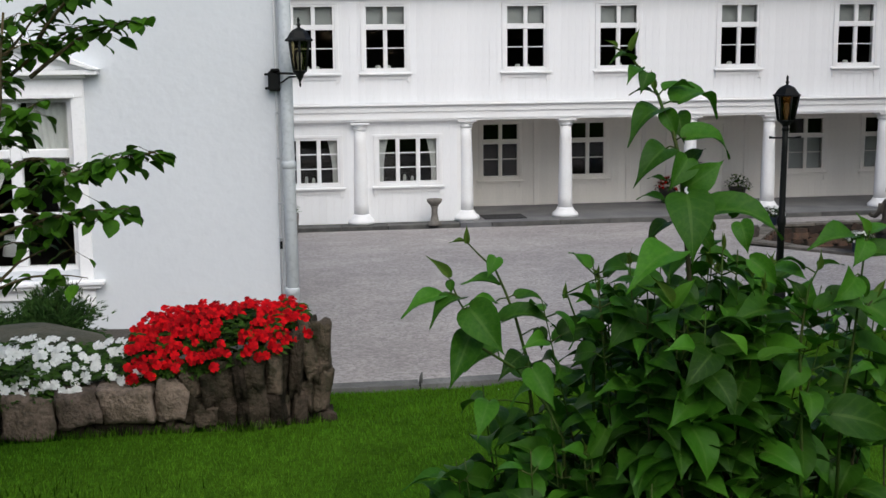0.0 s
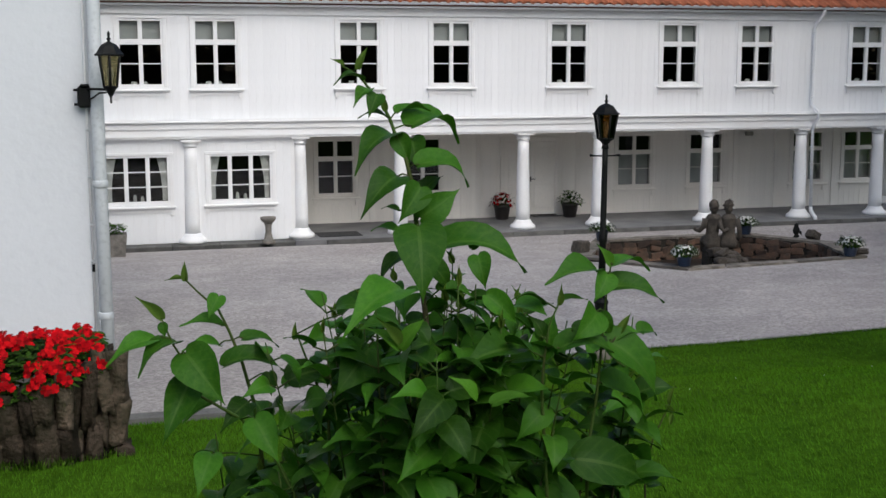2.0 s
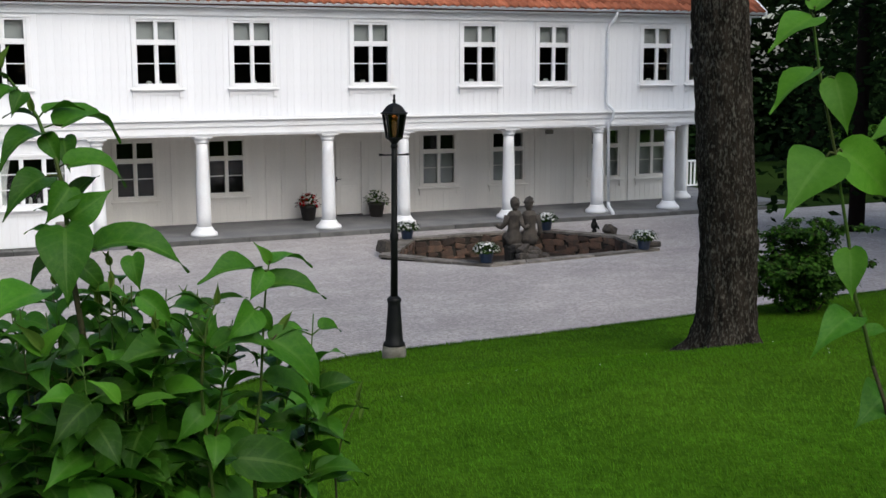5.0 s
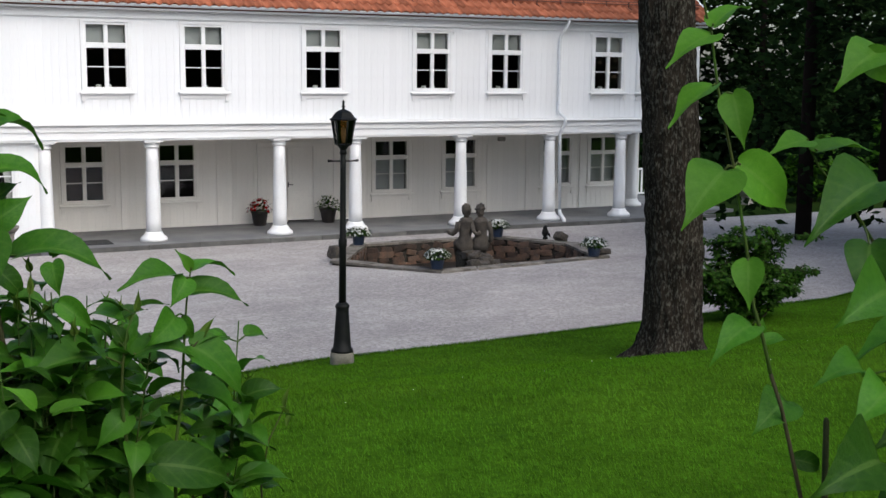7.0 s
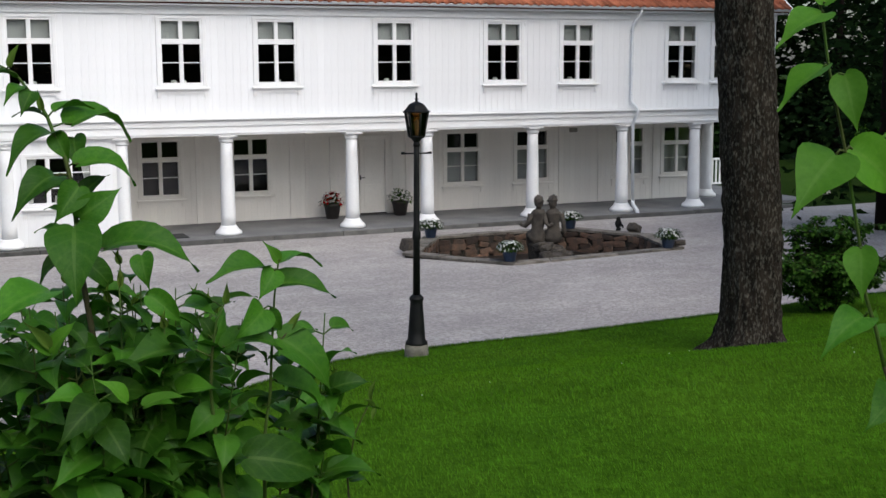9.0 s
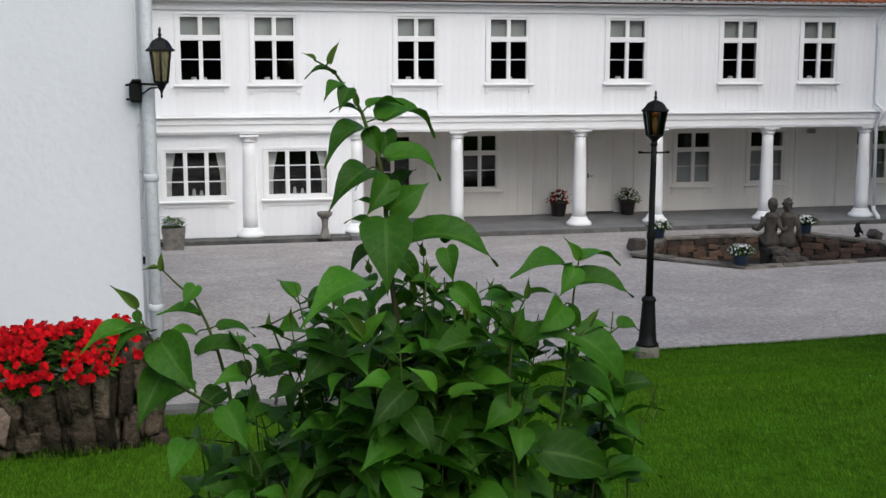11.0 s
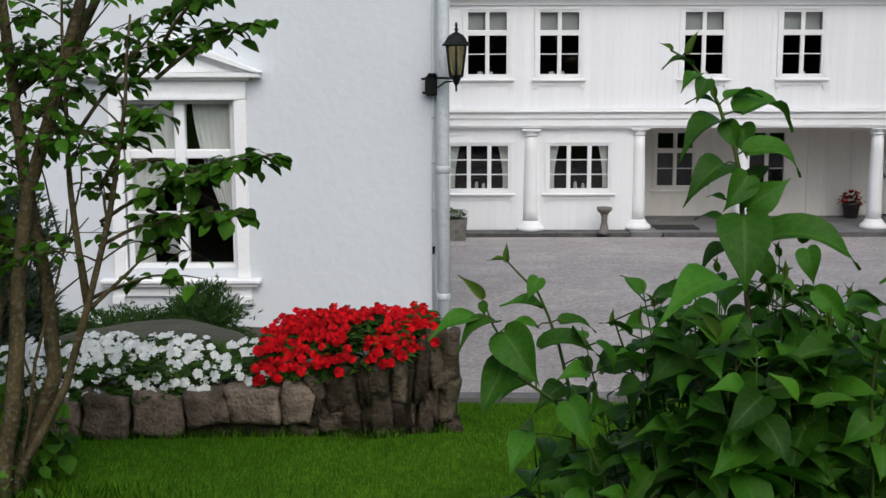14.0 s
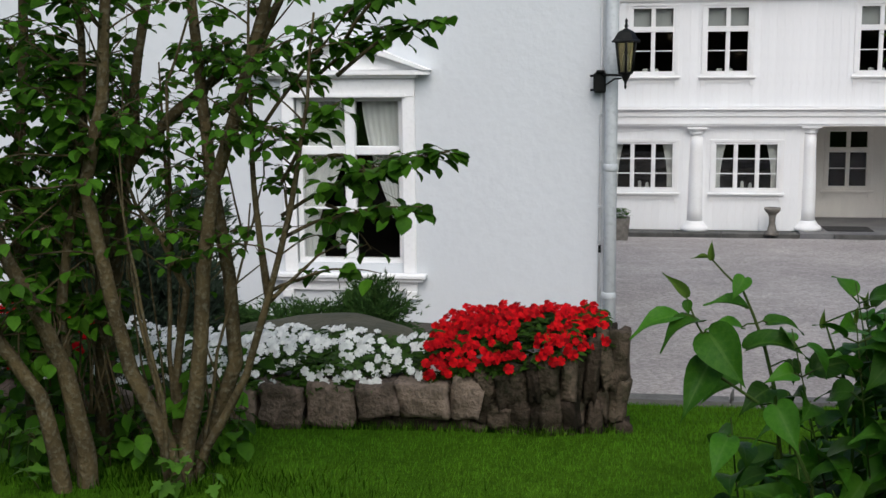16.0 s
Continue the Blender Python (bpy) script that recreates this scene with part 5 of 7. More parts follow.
def flower_pot(name, label, at, r, h, pot, bloom, mound, n=90, leafy=FOLIAGE, high=0.75, size=0.026, group=""):
    ob = thing(name, label, "flower pot", group, at=at)
    pot = part("pot", Geo().lathe(0, 0, [(r * 0.68, 0), (r * 0.74, 0.02), (r * 0.95, h * 0.82), (r * 1.04, h * 0.86), (r * 1.04, h), (r * 0.9, h), (r * 0.86, h * 0.8)], 20), pot, ob)
    part("soil", Geo().lathe(0, 0, [(r * 0.86, h * 0.78), (r * 0.86, h * 0.85)], 14), SOIL, pot)
    fl, lf = Geo(), Geo()
    for k in range(n * 3):
        a, e = rnd.uniform(0, 6.28), rnd.uniform(0.0, 1.0)
        d = Vector((math.cos(a) * math.cos(e), math.sin(a) * math.cos(e), math.sin(e) * high))
        oval_leaf(lf, Vector((0, 0, h * 0.9)) + d * mound * rnd.uniform(0.4, 0.98), d + Vector((0, 0, rnd.uniform(-.6, .3))), (0, 0, 1), mound * 0.3, mound * 0.16)
    for k in range(n):
        a, e = rnd.uniform(0, 6.28), rnd.uniform(0.0, 1.4)
        d = Vector((math.cos(a) * math.cos(e), math.sin(a) * math.cos(e), math.sin(e) * high))
        petals(fl, Vector((0, 0, h * 0.92)) + d * mound * rnd.uniform(0.85, 1.05), d, size, rnd.uniform(0, 6))
    part("blossoms", fl, bloom, ob)
    part("leaves", lf, leafy, ob)
    return ob


for px, py in ((12.44, 23.62), (16.62, 23.85), (16.25, 27.75), (12.35, 27.75)):
    flower_pot("flower_pot", "blue glazed pot of white flowers on the fountain coping", (px, py, RIM), 0.17, 0.28, BLUEPOT, PALE, 0.30, 110, high=0.62, group="flower pots round the fountain")
flower_pot("flower_pot", "dark clay pot of red flowers beside the door", (11.62, 33.15, 0.0), 0.24, 0.42, DARKPOT, RED, 0.34, 40, high=1.2, size=0.042, group="flower pots beside the door")
flower_pot("flower_pot", "dark clay pot of mixed foliage beside the door", (13.66, 33.1, 0.0), 0.24, 0.40, DARKPOT, BUD, 0.36, 40, high=1.1, size=0.036, group="flower pots beside the door")

bb = thing("bird_bath", "weathered stone bird bath standing on the step", "bird bath", at=(4.62, 30.4, -0.03))
part("bowl", Geo().lathe(0, 0, [(0.09, 0.50), (0.14, 0.54), (0.19, 0.60), (0.195, 0.66), (0.165, 0.66), (0.12, 0.62)], 20), TROUGH, bb)
part("pedestal", Geo().lathe(0, 0, [(0.17, 0.0), (0.17, 0.06), (0.115, 0.10), (0.075, 0.28), (0.08, 0.44), (0.11, 0.50)], 16), TROUGH, bb)
pl = thing("planter", "square concrete planter with a low green plant", "planter", at=(0.95, 29.9, gravel_z(29.9)))
part("trough", Geo().prism([(-0.23, 0), (0.23, 0), (0.28, 0.52), (-0.28, 0.52)], -0.27, 0.27), TROUGH, pl)
lf = Geo()
for k in range(260):
    a = rnd.uniform(0, 6.28)
    oval_leaf(lf, (rnd.uniform(-.24, .24), rnd.uniform(-.24, .24), 0.5 + rnd.uniform(0, .24)), (math.cos(a), math.sin(a), rnd.uniform(0, .8)), (0, 0, 1), 0.12, 0.045)
part("plant", lf, SHRUBLEAF, pl)
dm = thing("doormat", "dark rubber doormat on the porch floor", "doormat", at=(6.55, 31.3, 0.0))
part("mat", Geo().box(-0.55, -0.4, 0.002, 0.55, 0.4, 0.022, 0.006), MAT_RUBBER, dm)

# white railing past the end of the house
rail = thing("railing", "white-painted wooden balustrade beyond the porch", "railing", at=(25.0, 36.2, 0.0))
for k in range(14):
    part("baluster", Geo().box(0.3 + k * 0.16, -0.02, 0.12, 0.36 + k * 0.16, 0.02, 0.92), WHITE, rail)
part("handrail", Geo().box(0.0, -0.05, 0.92, 2.7, 0.05, 0.99, 0.01), WHITE, rail)
part("bottom_rail", Geo().box(0.0, -0.03, 0.06, 2.7, 0.03, 0.12), WHITE, rail)
for px in (0.0, 2.6):
    part("post", Geo().box(px, -0.06, -0.35, px + 0.12, 0.06, 1.08, 0.01), WHITE, rail)
solid("terrace", Geo().box(25.31, 31.5, -0.35, 27.2, 37, -0.02), SLATE, "slate paved terrace beside the house", "terrace", kind="structure")
urn = thing("stone_trough", "pale stone trough on the grass past the court", "trough", at=(29.2, 33.2, -0.12))
part("bowl", Geo().lathe(0, 0, [(0.25, 0.3), (0.34, 0.42), (0.37, 0.62), (0.30, 0.62), (0.26, 0.5)], 18), CONCRETE, urn)
part("foot", Geo().lathe(0, 0, [(0.26, 0.0), (0.22, 0.08), (0.15, 0.16), (0.2, 0.31)], 14), CONCRETE, urn)


# ---- foreground lilac ----
def lilac_leaf_mesh(name, material, fold, droop, twist):
    rows = [(-0.06, 0.22), (0.0, 0.44), (0.09, 0.60), (0.20, 0.68), (0.33, 0.665), (0.46, 0.56), (0.59, 0.40), (0.71, 0.23), (0.82, 0.10), (0.92, 0.035), (1.0, 0.0)]
    g, vs, fs, uv = Geo(), [], [], []
    x = z = last = 0.0
    for u, w in rows:
        th = 0.40 - droop * max(u, 0.0)
        x, z, last = x + (u - last) * math.cos(th), z + (u - last) * math.sin(th), u
        for s in (-1, -0.5, 0, 0.5, 1):
            uv.append((u, s, 0.0))
            y = s * w * 0.5
            lift = abs(y) * fold + 0.022 * math.sin(u * 10 + s * 2) * abs(s)
            a = twist * u
            vs.append((max(x, 0.0) if s == 0 else x + lift * math.sin(th) * -1, y * math.cos(a), z + lift * math.cos(th) + y * math.sin(a)))
    n = 5
    fs = [(j * n + i, j * n + i + 1, (j + 1) * n + i + 1, (j + 1) * n + i) for j in range(len(rows) - 1) for i in range(n - 1)]
    me = g.add(vs, fs, True, uv).mesh(name)
    me.materials.append(material)
    return me


LEAVES = [lilac_leaf_mesh("leaf", LILAC, f, d, t) for f, d, t in ((0.35, 1.1, 0.2), (0.25, 1.4, -0.25), (0.45, 0.9, 0.15), (0.3, 1.6, 0.3), (0.25, 1.2, -0.15), (0.45, 0.8, -0.3))]
YOUNGS = [lilac_leaf_mesh("leaf", YOUNG, f, d, t) for f, d, t in ((0.3, 0.5, 0.1), (0.25, 0.8, -0.2), (0.2, 0.6, 0.2))]
BUDS = [lilac_leaf_mesh("leaf", BUD, f, d, t) for f, d, t in ((0.7, 0.1, 0.1), (0.6, 0.4, -0.2))]
count, REST = 0, {}


def put_leaf(parent, meshes, at, az, pitch, length, roll=0.0, r=rnd):
    """A leaf that points to azimuth az (degrees, 0 along +x) and pitch degrees above level."""
    global count
    roll += 18 * math.cos(radians(az))
    m = Matrix.Rotation(radians(az), 4, "Z") @ Matrix.Rotation(radians(-pitch), 4, "Y") @ Matrix.Rotation(radians(roll), 4, "X")
    m = Matrix.Translation(at) @ m @ Matrix.Diagonal((length, length * r.uniform(0.78, 0.98) * (0.38 if meshes is BUDS else 1.16 if meshes is YOUNGS else 1.0), length, 1))
    me = r.choice(meshes)
    count += 1
    if count > 300:
        rest = REST.setdefault(me.materials[0].name, Geo())
        rest.add([m @ v.co for v in me.vertices], [tuple(f.vertices) for f in me.polygons], True, [tuple(d.vector) for d in me.attributes["leaf_uv"].data])
        return
    ob = new("leaf", me)
    ob.parent = parent
    ob.matrix_basis = m


def shoot(bush, pts, r0, nodes, size, az0, r, meshes=None, woody=0.5, first=0.35, tip=True, pitch=(-28, 28)):
    """A stem along pts with opposite pairs of leaves, each pair turned a quarter from the last."""
    n = len(pts)
    k = max(2, round(n * woody))
    radii = [r0 * (1 - 0.75 * i / (n - 1)) for i in range(n)]
    part("stem", Geo().tube(pts[:k], radii[:k], 7), TWIG, bush)
    part("shoot", Geo().tube(pts[k - 1:], radii[k - 1:], 7), GREENSTEM, bush)
    for j in range(nodes):
        f = first + (1 - first) * (j + 0.3) / nodes
        i = min(n - 2, int(f * (n - 1)))
        p = Vector(pts[i]).lerp(Vector(pts[i + 1]), f * (n - 1) - i)
        grow = 1.0 - 0.45 * max(0.0, (f - 0.85) / 0.15)
        for s in (0, 180):
            az = az0 + 90 * j + s + r.uniform(-38, 38)
            ln = size * grow * r.uniform(0.85, 1.15)
            stalk = Vector((math.cos(radians(az)), math.sin(radians(az)), 0.45)) * 0.022
            part("stalk", Geo().tube([p, p + stalk], 0.0016, 5), GREENSTEM, bush)
            put_leaf(bush, meshes or LEAVES, p + stalk, az, r.uniform(*pitch) + (15 if f > 0.85 else 0), ln, r.uniform(-38, 38), r)
    if tip:
        e = Vector(pts[-1])
        for s in (0, 1):
            put_leaf(bush, BUDS, e, az0 + 90 * nodes + 180 * s + r.uniform(-20, 20), 72 - 30 * s, size * 0.33, 0, r)


def aim_leaf(parent, meshes, base, tip, face, stems, toward, r=rnd):
    """A leaf from base to tip; face: 0 lies flat, 1 hangs with its upper side turned the way of toward. A stalk joins it to the nearest stem."""
    global count
    base, tip = Vector(base), Vector(tip)
    d = tip - base
    me = r.choice(meshes)
    end = me.vertices[-3].co
    ln = d.length / math.hypot(end.x, end.z)
    d.normalize()
    out = face * (0.55 if face <= 0.5 else 0.85)
    n = Vector((toward[0] * out + r.uniform(-.12, .12), toward[1] * out, 1 - face * 0.85)).normalized()
    side = n.cross(d).normalized()
    n = d.cross(side)
    wide = ln * r.uniform(0.9, 1.04) * (0.5 if meshes is BUDS else 0.70 if face <= 0.5 else 0.76 if face <= 0.75 else 0.95)
    m = Matrix.Translation(base) @ Matrix((d, side, n)).transposed().to_4x4() @ Matrix.Rotation(math.atan2(end.z, end.x), 4, "Y") @ Matrix.Diagonal((ln, wide, ln, 1))
    near = min((a.lerp(b, k / 4) for pts in stems for a, b in zip(pts, pts[1:]) for k in range(5)), key=lambda p: (p - base).length + 0.4 * max(0.0, p.z - base.z))
    if (near - base).length < 0.09:
        part("stalk", Geo().tube([near, near.lerp(base, 0.6) + Vector((0, 0, 0.004)), base], 0.0015, 5), GREENSTEM, parent)
    count += 1
    ob = new("leaf", me)
    ob.parent = parent
    ob.matrix_basis = m


def leaf_group(parent, rows, depth, stems, toward):
    for bx, by, bz, tx, ty, tz, face, kind in rows:
        aim_leaf(parent, {"leaf": LEAVES, "young": YOUNGS, "bud": BUDS}[kind], (bx, depth + by, bz), (tx, depth + ty, tz), face, stems, toward, r)


def stem_line(parent, pts, r0, r1, woody):
    pts = [Vector(p) for p in pts]
    radii = np.linspace(r0, r1, len(pts))
    k = max(1, round(len(pts) * woody))
    part("stem", Geo().tube(pts[:k + 1], radii[:k + 1], 8), TWIG, parent)
    part("shoot", Geo().tube(pts[k:], radii[k:], 8), GREENSTEM, parent)
    return pts


r = random.Random(21)
lil = thing("lilac_bush", "young green lilac bush with heart-shaped leaves", "lilac bush")
ROOT = Vector((1.22, 2.80, 2.50))
# stems: the tall leader, two arms on one side, three on the other, a low sprig
LEAD = [(1.121, 2.62, 3.899), (1.123, 2.63, 3.945), (1.119, 2.64, 3.982), (1.119, 2.65, 4.028),
    (1.11, 2.67, 4.084), (1.097, 2.68, 4.117), (1.088, 2.69, 4.149), (1.075, 2.7, 4.177),
    (1.06, 2.71, 4.196), (1.045, 2.72, 4.219), (1.028, 2.72, 4.229), (1.013, 2.72, 4.237)]
LEFT1 = [(0.858, 2.75, 3.668), (0.841, 2.76, 3.737), (0.823, 2.77, 3.786), (0.805, 2.77, 3.827), (0.773, 2.77, 3.858), (0.752, 2.77, 3.881)]
LEFT2 = [(0.913, 2.68, 3.523), (0.886, 2.69, 3.582), (0.831, 2.7, 3.653), (0.767, 2.71, 3.694), (0.745, 2.71, 3.749), (0.725, 2.71, 3.784), (0.707, 2.71, 3.829)]
LEFT3 = [(0.982, 2.72, 3.648), (0.964, 2.72, 3.695), (0.941, 2.73, 3.759), (0.929, 2.73, 3.795)]
RIGHT1 = [(1.393, 2.55, 3.6), (1.407, 2.55, 3.687), (1.41, 2.54, 3.777), (1.416, 2.54, 3.854), (1.424, 2.54, 3.91)]
RIGHT2 = [(1.305, 2.54, 3.706), (1.309, 2.54, 3.763), (1.318, 2.54, 3.82), (1.333, 2.54, 3.851)]
RIGHT3 = [(1.42, 2.53, 3.779), (1.43, 2.53, 3.79), (1.441, 2.54, 3.797)]
SPRIG = [(1.639, 2.84, 3.422), (1.659, 2.85, 3.5), (1.692, 2.86, 3.553), (1.701, 2.86, 3.568)]
lead = stem_line(lil, bend(ROOT, LEAD[0], (0.03, -0.02, 0), 6)[:-1] + LEAD, 0.0065, 0.0016, 0.35)
arms_left = [stem_line(lil, bend(ROOT + Vector((-0.05, 0.02, 0)), p[0], (-0.06, -0.03, 0), 6)[:-1] + p, 0.0055, 0.0014, 0.42) for p in (LEFT1, LEFT2, LEFT3)]
arms_right = [stem_line(lil, bend(ROOT + Vector((0.05, -0.04, 0)), p[0], (0.05, -0.04, 0), 6)[:-1] + p, 0.0055, 0.0014, 0.45) for p in (RIGHT1, RIGHT2)]
arms_right.append(stem_line(lil, RIGHT3, 0.002, 0.0012, 0.0))
sprig = stem_line(lil, bend(ROOT + Vector((0.1, 0.02, 0)), SPRIG[0], (0.12, 0, -0.05), 6)[:-1] + SPRIG, 0.004, 0.0012, 0.6)
# leaves: base and tip (the second number is the depth from the group's own plane), and how far it faces out
LEAD_TOP = [(1.01, 0, 4.237, 0.988, 0, 4.249, 0.6, "bud"), (1.036, 0, 4.232, 1.053, 0, 4.271, 0.6, "bud"), (1.039, 0, 4.215, 0.99, -0.02, 4.205, 0.35, "leaf"), (1.053, 0, 4.199, 1.02, -0.03, 4.169, 0.45, "leaf"),
    (1.064, -0.01, 4.19, 1.044, -0.03, 4.151, 1, "leaf"), (1.08, 0, 4.163, 1.074, 0, 4.196, 0.7, "bud"), (1.083, 0, 4.151, 1.033, 0, 4.15, 0.2, "leaf"), (1.102, 0, 4.159, 1.167, 0.03, 4.16, 0.15, "leaf"),
    (1.126, 0, 4.138, 1.231, 0.08, 4.1, 0.45, "leaf"), (1.092, 0, 4.123, 1.017, -0.05, 4.06, 0.45, "leaf"), (1.097, -0.01, 4.121, 1.118, -0.02, 4.074, 0.8, "leaf"), (1.128, 0.01, 4.115, 1.132, -0.02, 4.061, 1, "leaf")]
LEAD_LOW = [(1.128, 0, 4.075, 1.221, 0.03, 4.032, 0.5, "leaf"), (1.09, 0, 4.057, 1.019, -0.04, 3.992, 0.65, "leaf"), (1.112, 0.03, 4.04, 1.078, 0.06, 4.016, 0.5, "leaf"), (1.131, 0.02, 4.015, 1.183, 0.05, 4.051, 0.5, "leaf"),
    (1.124, -0.02, 4.04, 1.08, -0.04, 3.983, 1, "leaf"), (1.122, -0.03, 3.992, 1.191, -0.02, 4.036, 1, "leaf"), (1.101, 0.04, 3.996, 1.076, 0.06, 3.997, 0.4, "leaf"), (1.1, 0.04, 3.959, 1.06, 0.07, 3.958, 0.3, "leaf"),
    (1.109, -0.06, 3.981, 1.101, -0.12, 3.863, 1, "leaf"), (1.103, 0.02, 3.921, 1.057, 0, 3.876, 0.5, "leaf"), (1.168, 0.02, 3.933, 1.315, 0, 3.885, 0.45, "leaf"), (1.224, 0.02, 3.929, 1.254, 0.03, 3.952, 0.6, "young")]
MIDDLE = [(1.213, 0, 3.928, 1.221, -0.02, 3.872, 0.9, "leaf"), (1.059, -0.1, 3.896, 0.95, -0.18, 3.843, 0.45, "leaf"), (1.127, 0, 3.921, 1.169, 0.02, 3.864, 0.6, "leaf"), (1.123, 0.03, 3.859, 1.094, 0.03, 3.812, 0.4, "leaf"),
    (1.146, 0, 3.873, 1.213, 0, 3.851, 0.4, "leaf"), (1.053, -0.1, 3.813, 1.018, -0.1, 3.856, 0.6, "bud"), (1.058, -0.1, 3.804, 1.099, -0.1, 3.852, 0.5, "young"), (1.053, -0.1, 3.804, 0.992, -0.1, 3.843, 0.5, "young"),
    (1.268, -0.05, 3.777, 1.148, -0.1, 3.763, 0.5, "leaf"), (1.121, -0.12, 3.724, 1.051, -0.16, 3.667, 0.6, "leaf"), (1.307, -0.05, 3.761, 1.351, 0, 3.826, 0.5, "leaf")]
RIGHT_ARM = [(1.424, 0, 3.912, 1.398, 0, 3.948, 0.7, "young"), (1.427, 0, 3.912, 1.509, 0.03, 3.892, 0.25, "leaf"), (1.398, 0, 3.902, 1.297, -0.03, 3.889, 0.4, "leaf"), (1.414, -0.01, 3.898, 1.38, -0.03, 3.854, 0.9, "leaf"),
    (1.415, 0, 3.873, 1.522, 0, 3.842, 0.5, "leaf"), (1.333, 0, 3.851, 1.338, 0, 3.886, 0.7, "bud"), (1.392, -0.02, 3.839, 1.332, -0.05, 3.796, 1, "leaf"), (1.406, 0, 3.83, 1.428, 0, 3.794, 0.9, "leaf"),
    (1.44, 0, 3.795, 1.468, 0.01, 3.828, 0.7, "bud"), (1.43, 0, 3.784, 1.496, 0.02, 3.786, 0.3, "leaf"), (1.42, -0.01, 3.785, 1.511, 0, 3.674, 0.55, "leaf"), (1.324, -0.03, 3.784, 1.425, -0.03, 3.762, 0.4, "leaf")]
RIGHT_LOW = [(1.216, 0, 3.868, 1.269, 0, 3.816, 0.75, "leaf"), (1.311, 0, 3.85, 1.259, 0, 3.858, 0.2, "leaf"), (1.298, 0.02, 3.798, 1.232, 0.02, 3.83, 0.4, "leaf"), (1.315, 0, 3.792, 1.292, 0.02, 3.828, 0.6, "leaf"),
    (1.422, 0, 3.704, 1.517, 0.03, 3.622, 0.5, "leaf"), (1.396, 0, 3.664, 1.481, 0.03, 3.65, 0.3, "leaf"), (1.344, 0, 3.853, 1.393, 0, 3.851, 0.3, "young"), (1.356, -0.05, 3.595, 1.495, 0, 3.528, 0.7, "leaf"),
    (1.178, -0.15, 3.73, 1.249, -0.15, 3.734, 0.4, "young"), (1.151, -0.15, 3.74, 1.107, -0.15, 3.778, 0.5, "young")]
LEFT_ARM = [(0.752, 0, 3.881, 0.751, 0, 3.916, 0.6, "bud"), (0.745, 0, 3.883, 0.717, 0, 3.882, 0.4, "bud"), (0.806, 0, 3.851, 0.784, -0.02, 3.814, 0.9, "leaf"), (0.809, 0, 3.799, 0.739, 0, 3.802, 0.25, "leaf"),
    (0.803, 0, 3.765, 0.74, -0.02, 3.763, 0.5, "leaf"), (0.707, -0.06, 3.829, 0.666, -0.06, 3.869, 0.7, "bud"), (0.709, -0.06, 3.822, 0.712, -0.06, 3.797, 0.9, "leaf"), (0.696, -0.06, 3.795, 0.617, -0.08, 3.759, 0.5, "leaf"),
    (0.729, -0.06, 3.788, 0.666, -0.1, 3.742, 0.45, "leaf"), (0.744, -0.06, 3.769, 0.803, -0.1, 3.686, 0.9, "leaf"), (0.808, -0.05, 3.742, 0.908, -0.05, 3.723, 0.4, "leaf"), (0.845, 0, 3.775, 0.909, 0.02, 3.75, 0.5, "leaf")]
LEFT_LOW = [(0.749, 0, 3.715, 0.7, -0.05, 3.623, 0.7, "leaf"), (0.8, 0, 3.685, 0.735, -0.02, 3.649, 0.4, "leaf"), (0.847, 0, 3.672, 0.795, -0.03, 3.631, 0.7, "leaf"), (0.885, 0.02, 3.717, 0.889, 0.02, 3.674, 0.9, "leaf"),
    (0.929, 0, 3.778, 0.93, 0, 3.811, 0.6, "bud"), (0.95, 0, 3.713, 0.905, 0.02, 3.719, 0.4, "leaf"), (0.911, 0, 3.698, 0.997, 0, 3.684, 0.4, "leaf"), (0.848, -0.08, 3.666, 0.881, -0.12, 3.598, 0.9, "leaf"),
    (0.783, 0, 3.587, 0.752, -0.05, 3.526, 0.7, "leaf"), (0.881, -0.1, 3.533, 0.824, -0.15, 3.574, 0.5, "leaf"), (1.011, 0, 3.816, 1.101, 0, 3.832, 0.3, "leaf"), (1.036, -0.1, 3.776, 0.963, -0.15, 3.707, 0.8, "leaf")]
for rows, depth, stems in ((LEAD_TOP, 2.69, [lead]), (LEAD_LOW, 2.65, [lead]), (MIDDLE, 2.60, [lead, arms_right[1]]), (RIGHT_ARM, 2.54, arms_right), (RIGHT_LOW, 2.56, arms_right), (LEFT_ARM, 2.77, arms_left), (LEFT_LOW, 2.73, arms_left)):
    leaf_group(lil, rows, depth, stems, (-0.15, -0.99))
for k in range(3):
    put_leaf(lil, BUDS, sprig[-1] - Vector((0, 0, 0.022 * k)), 20 + 200 * k, 60 - 30 * k, 0.045, 0, r)
for z, az in ((3.44, 10), (3.45, 190), (3.48, 100)):
    put_leaf(lil, LEAVES, (1.645, 2.84, z - 0.03), az, -5, 0.06, 0, r)
for k in range(46):
    a = 2.399 * k + r.uniform(-.3, .3)
    rad = 0.05 + 0.40 * ((k * 0.618) % 1) ** 0.9
    x = 1.16 + rad * 1.05 * math.cos(a)
    top = 3.97 - 0.46 * rad - 0.2 * r.random() - 0.24 * (x < 1.0)
    tip = Vector((x, 2.70 + rad * 0.75 * math.sin(a), top))
    base = ROOT + Vector((r.uniform(-.1, .1), r.uniform(-.1, .1), 0))
    shoot(lil, bend(base, tip, ((tip.x - base.x) * 0.22, (tip.y - base.y) * 0.2, 0), 10), 0.005, 9, r.uniform(0.085, 0.115), r.uniform(0, 180), r, woody=0.8, first=0.58, tip=k % 3 == 0, pitch=(-48, 26))
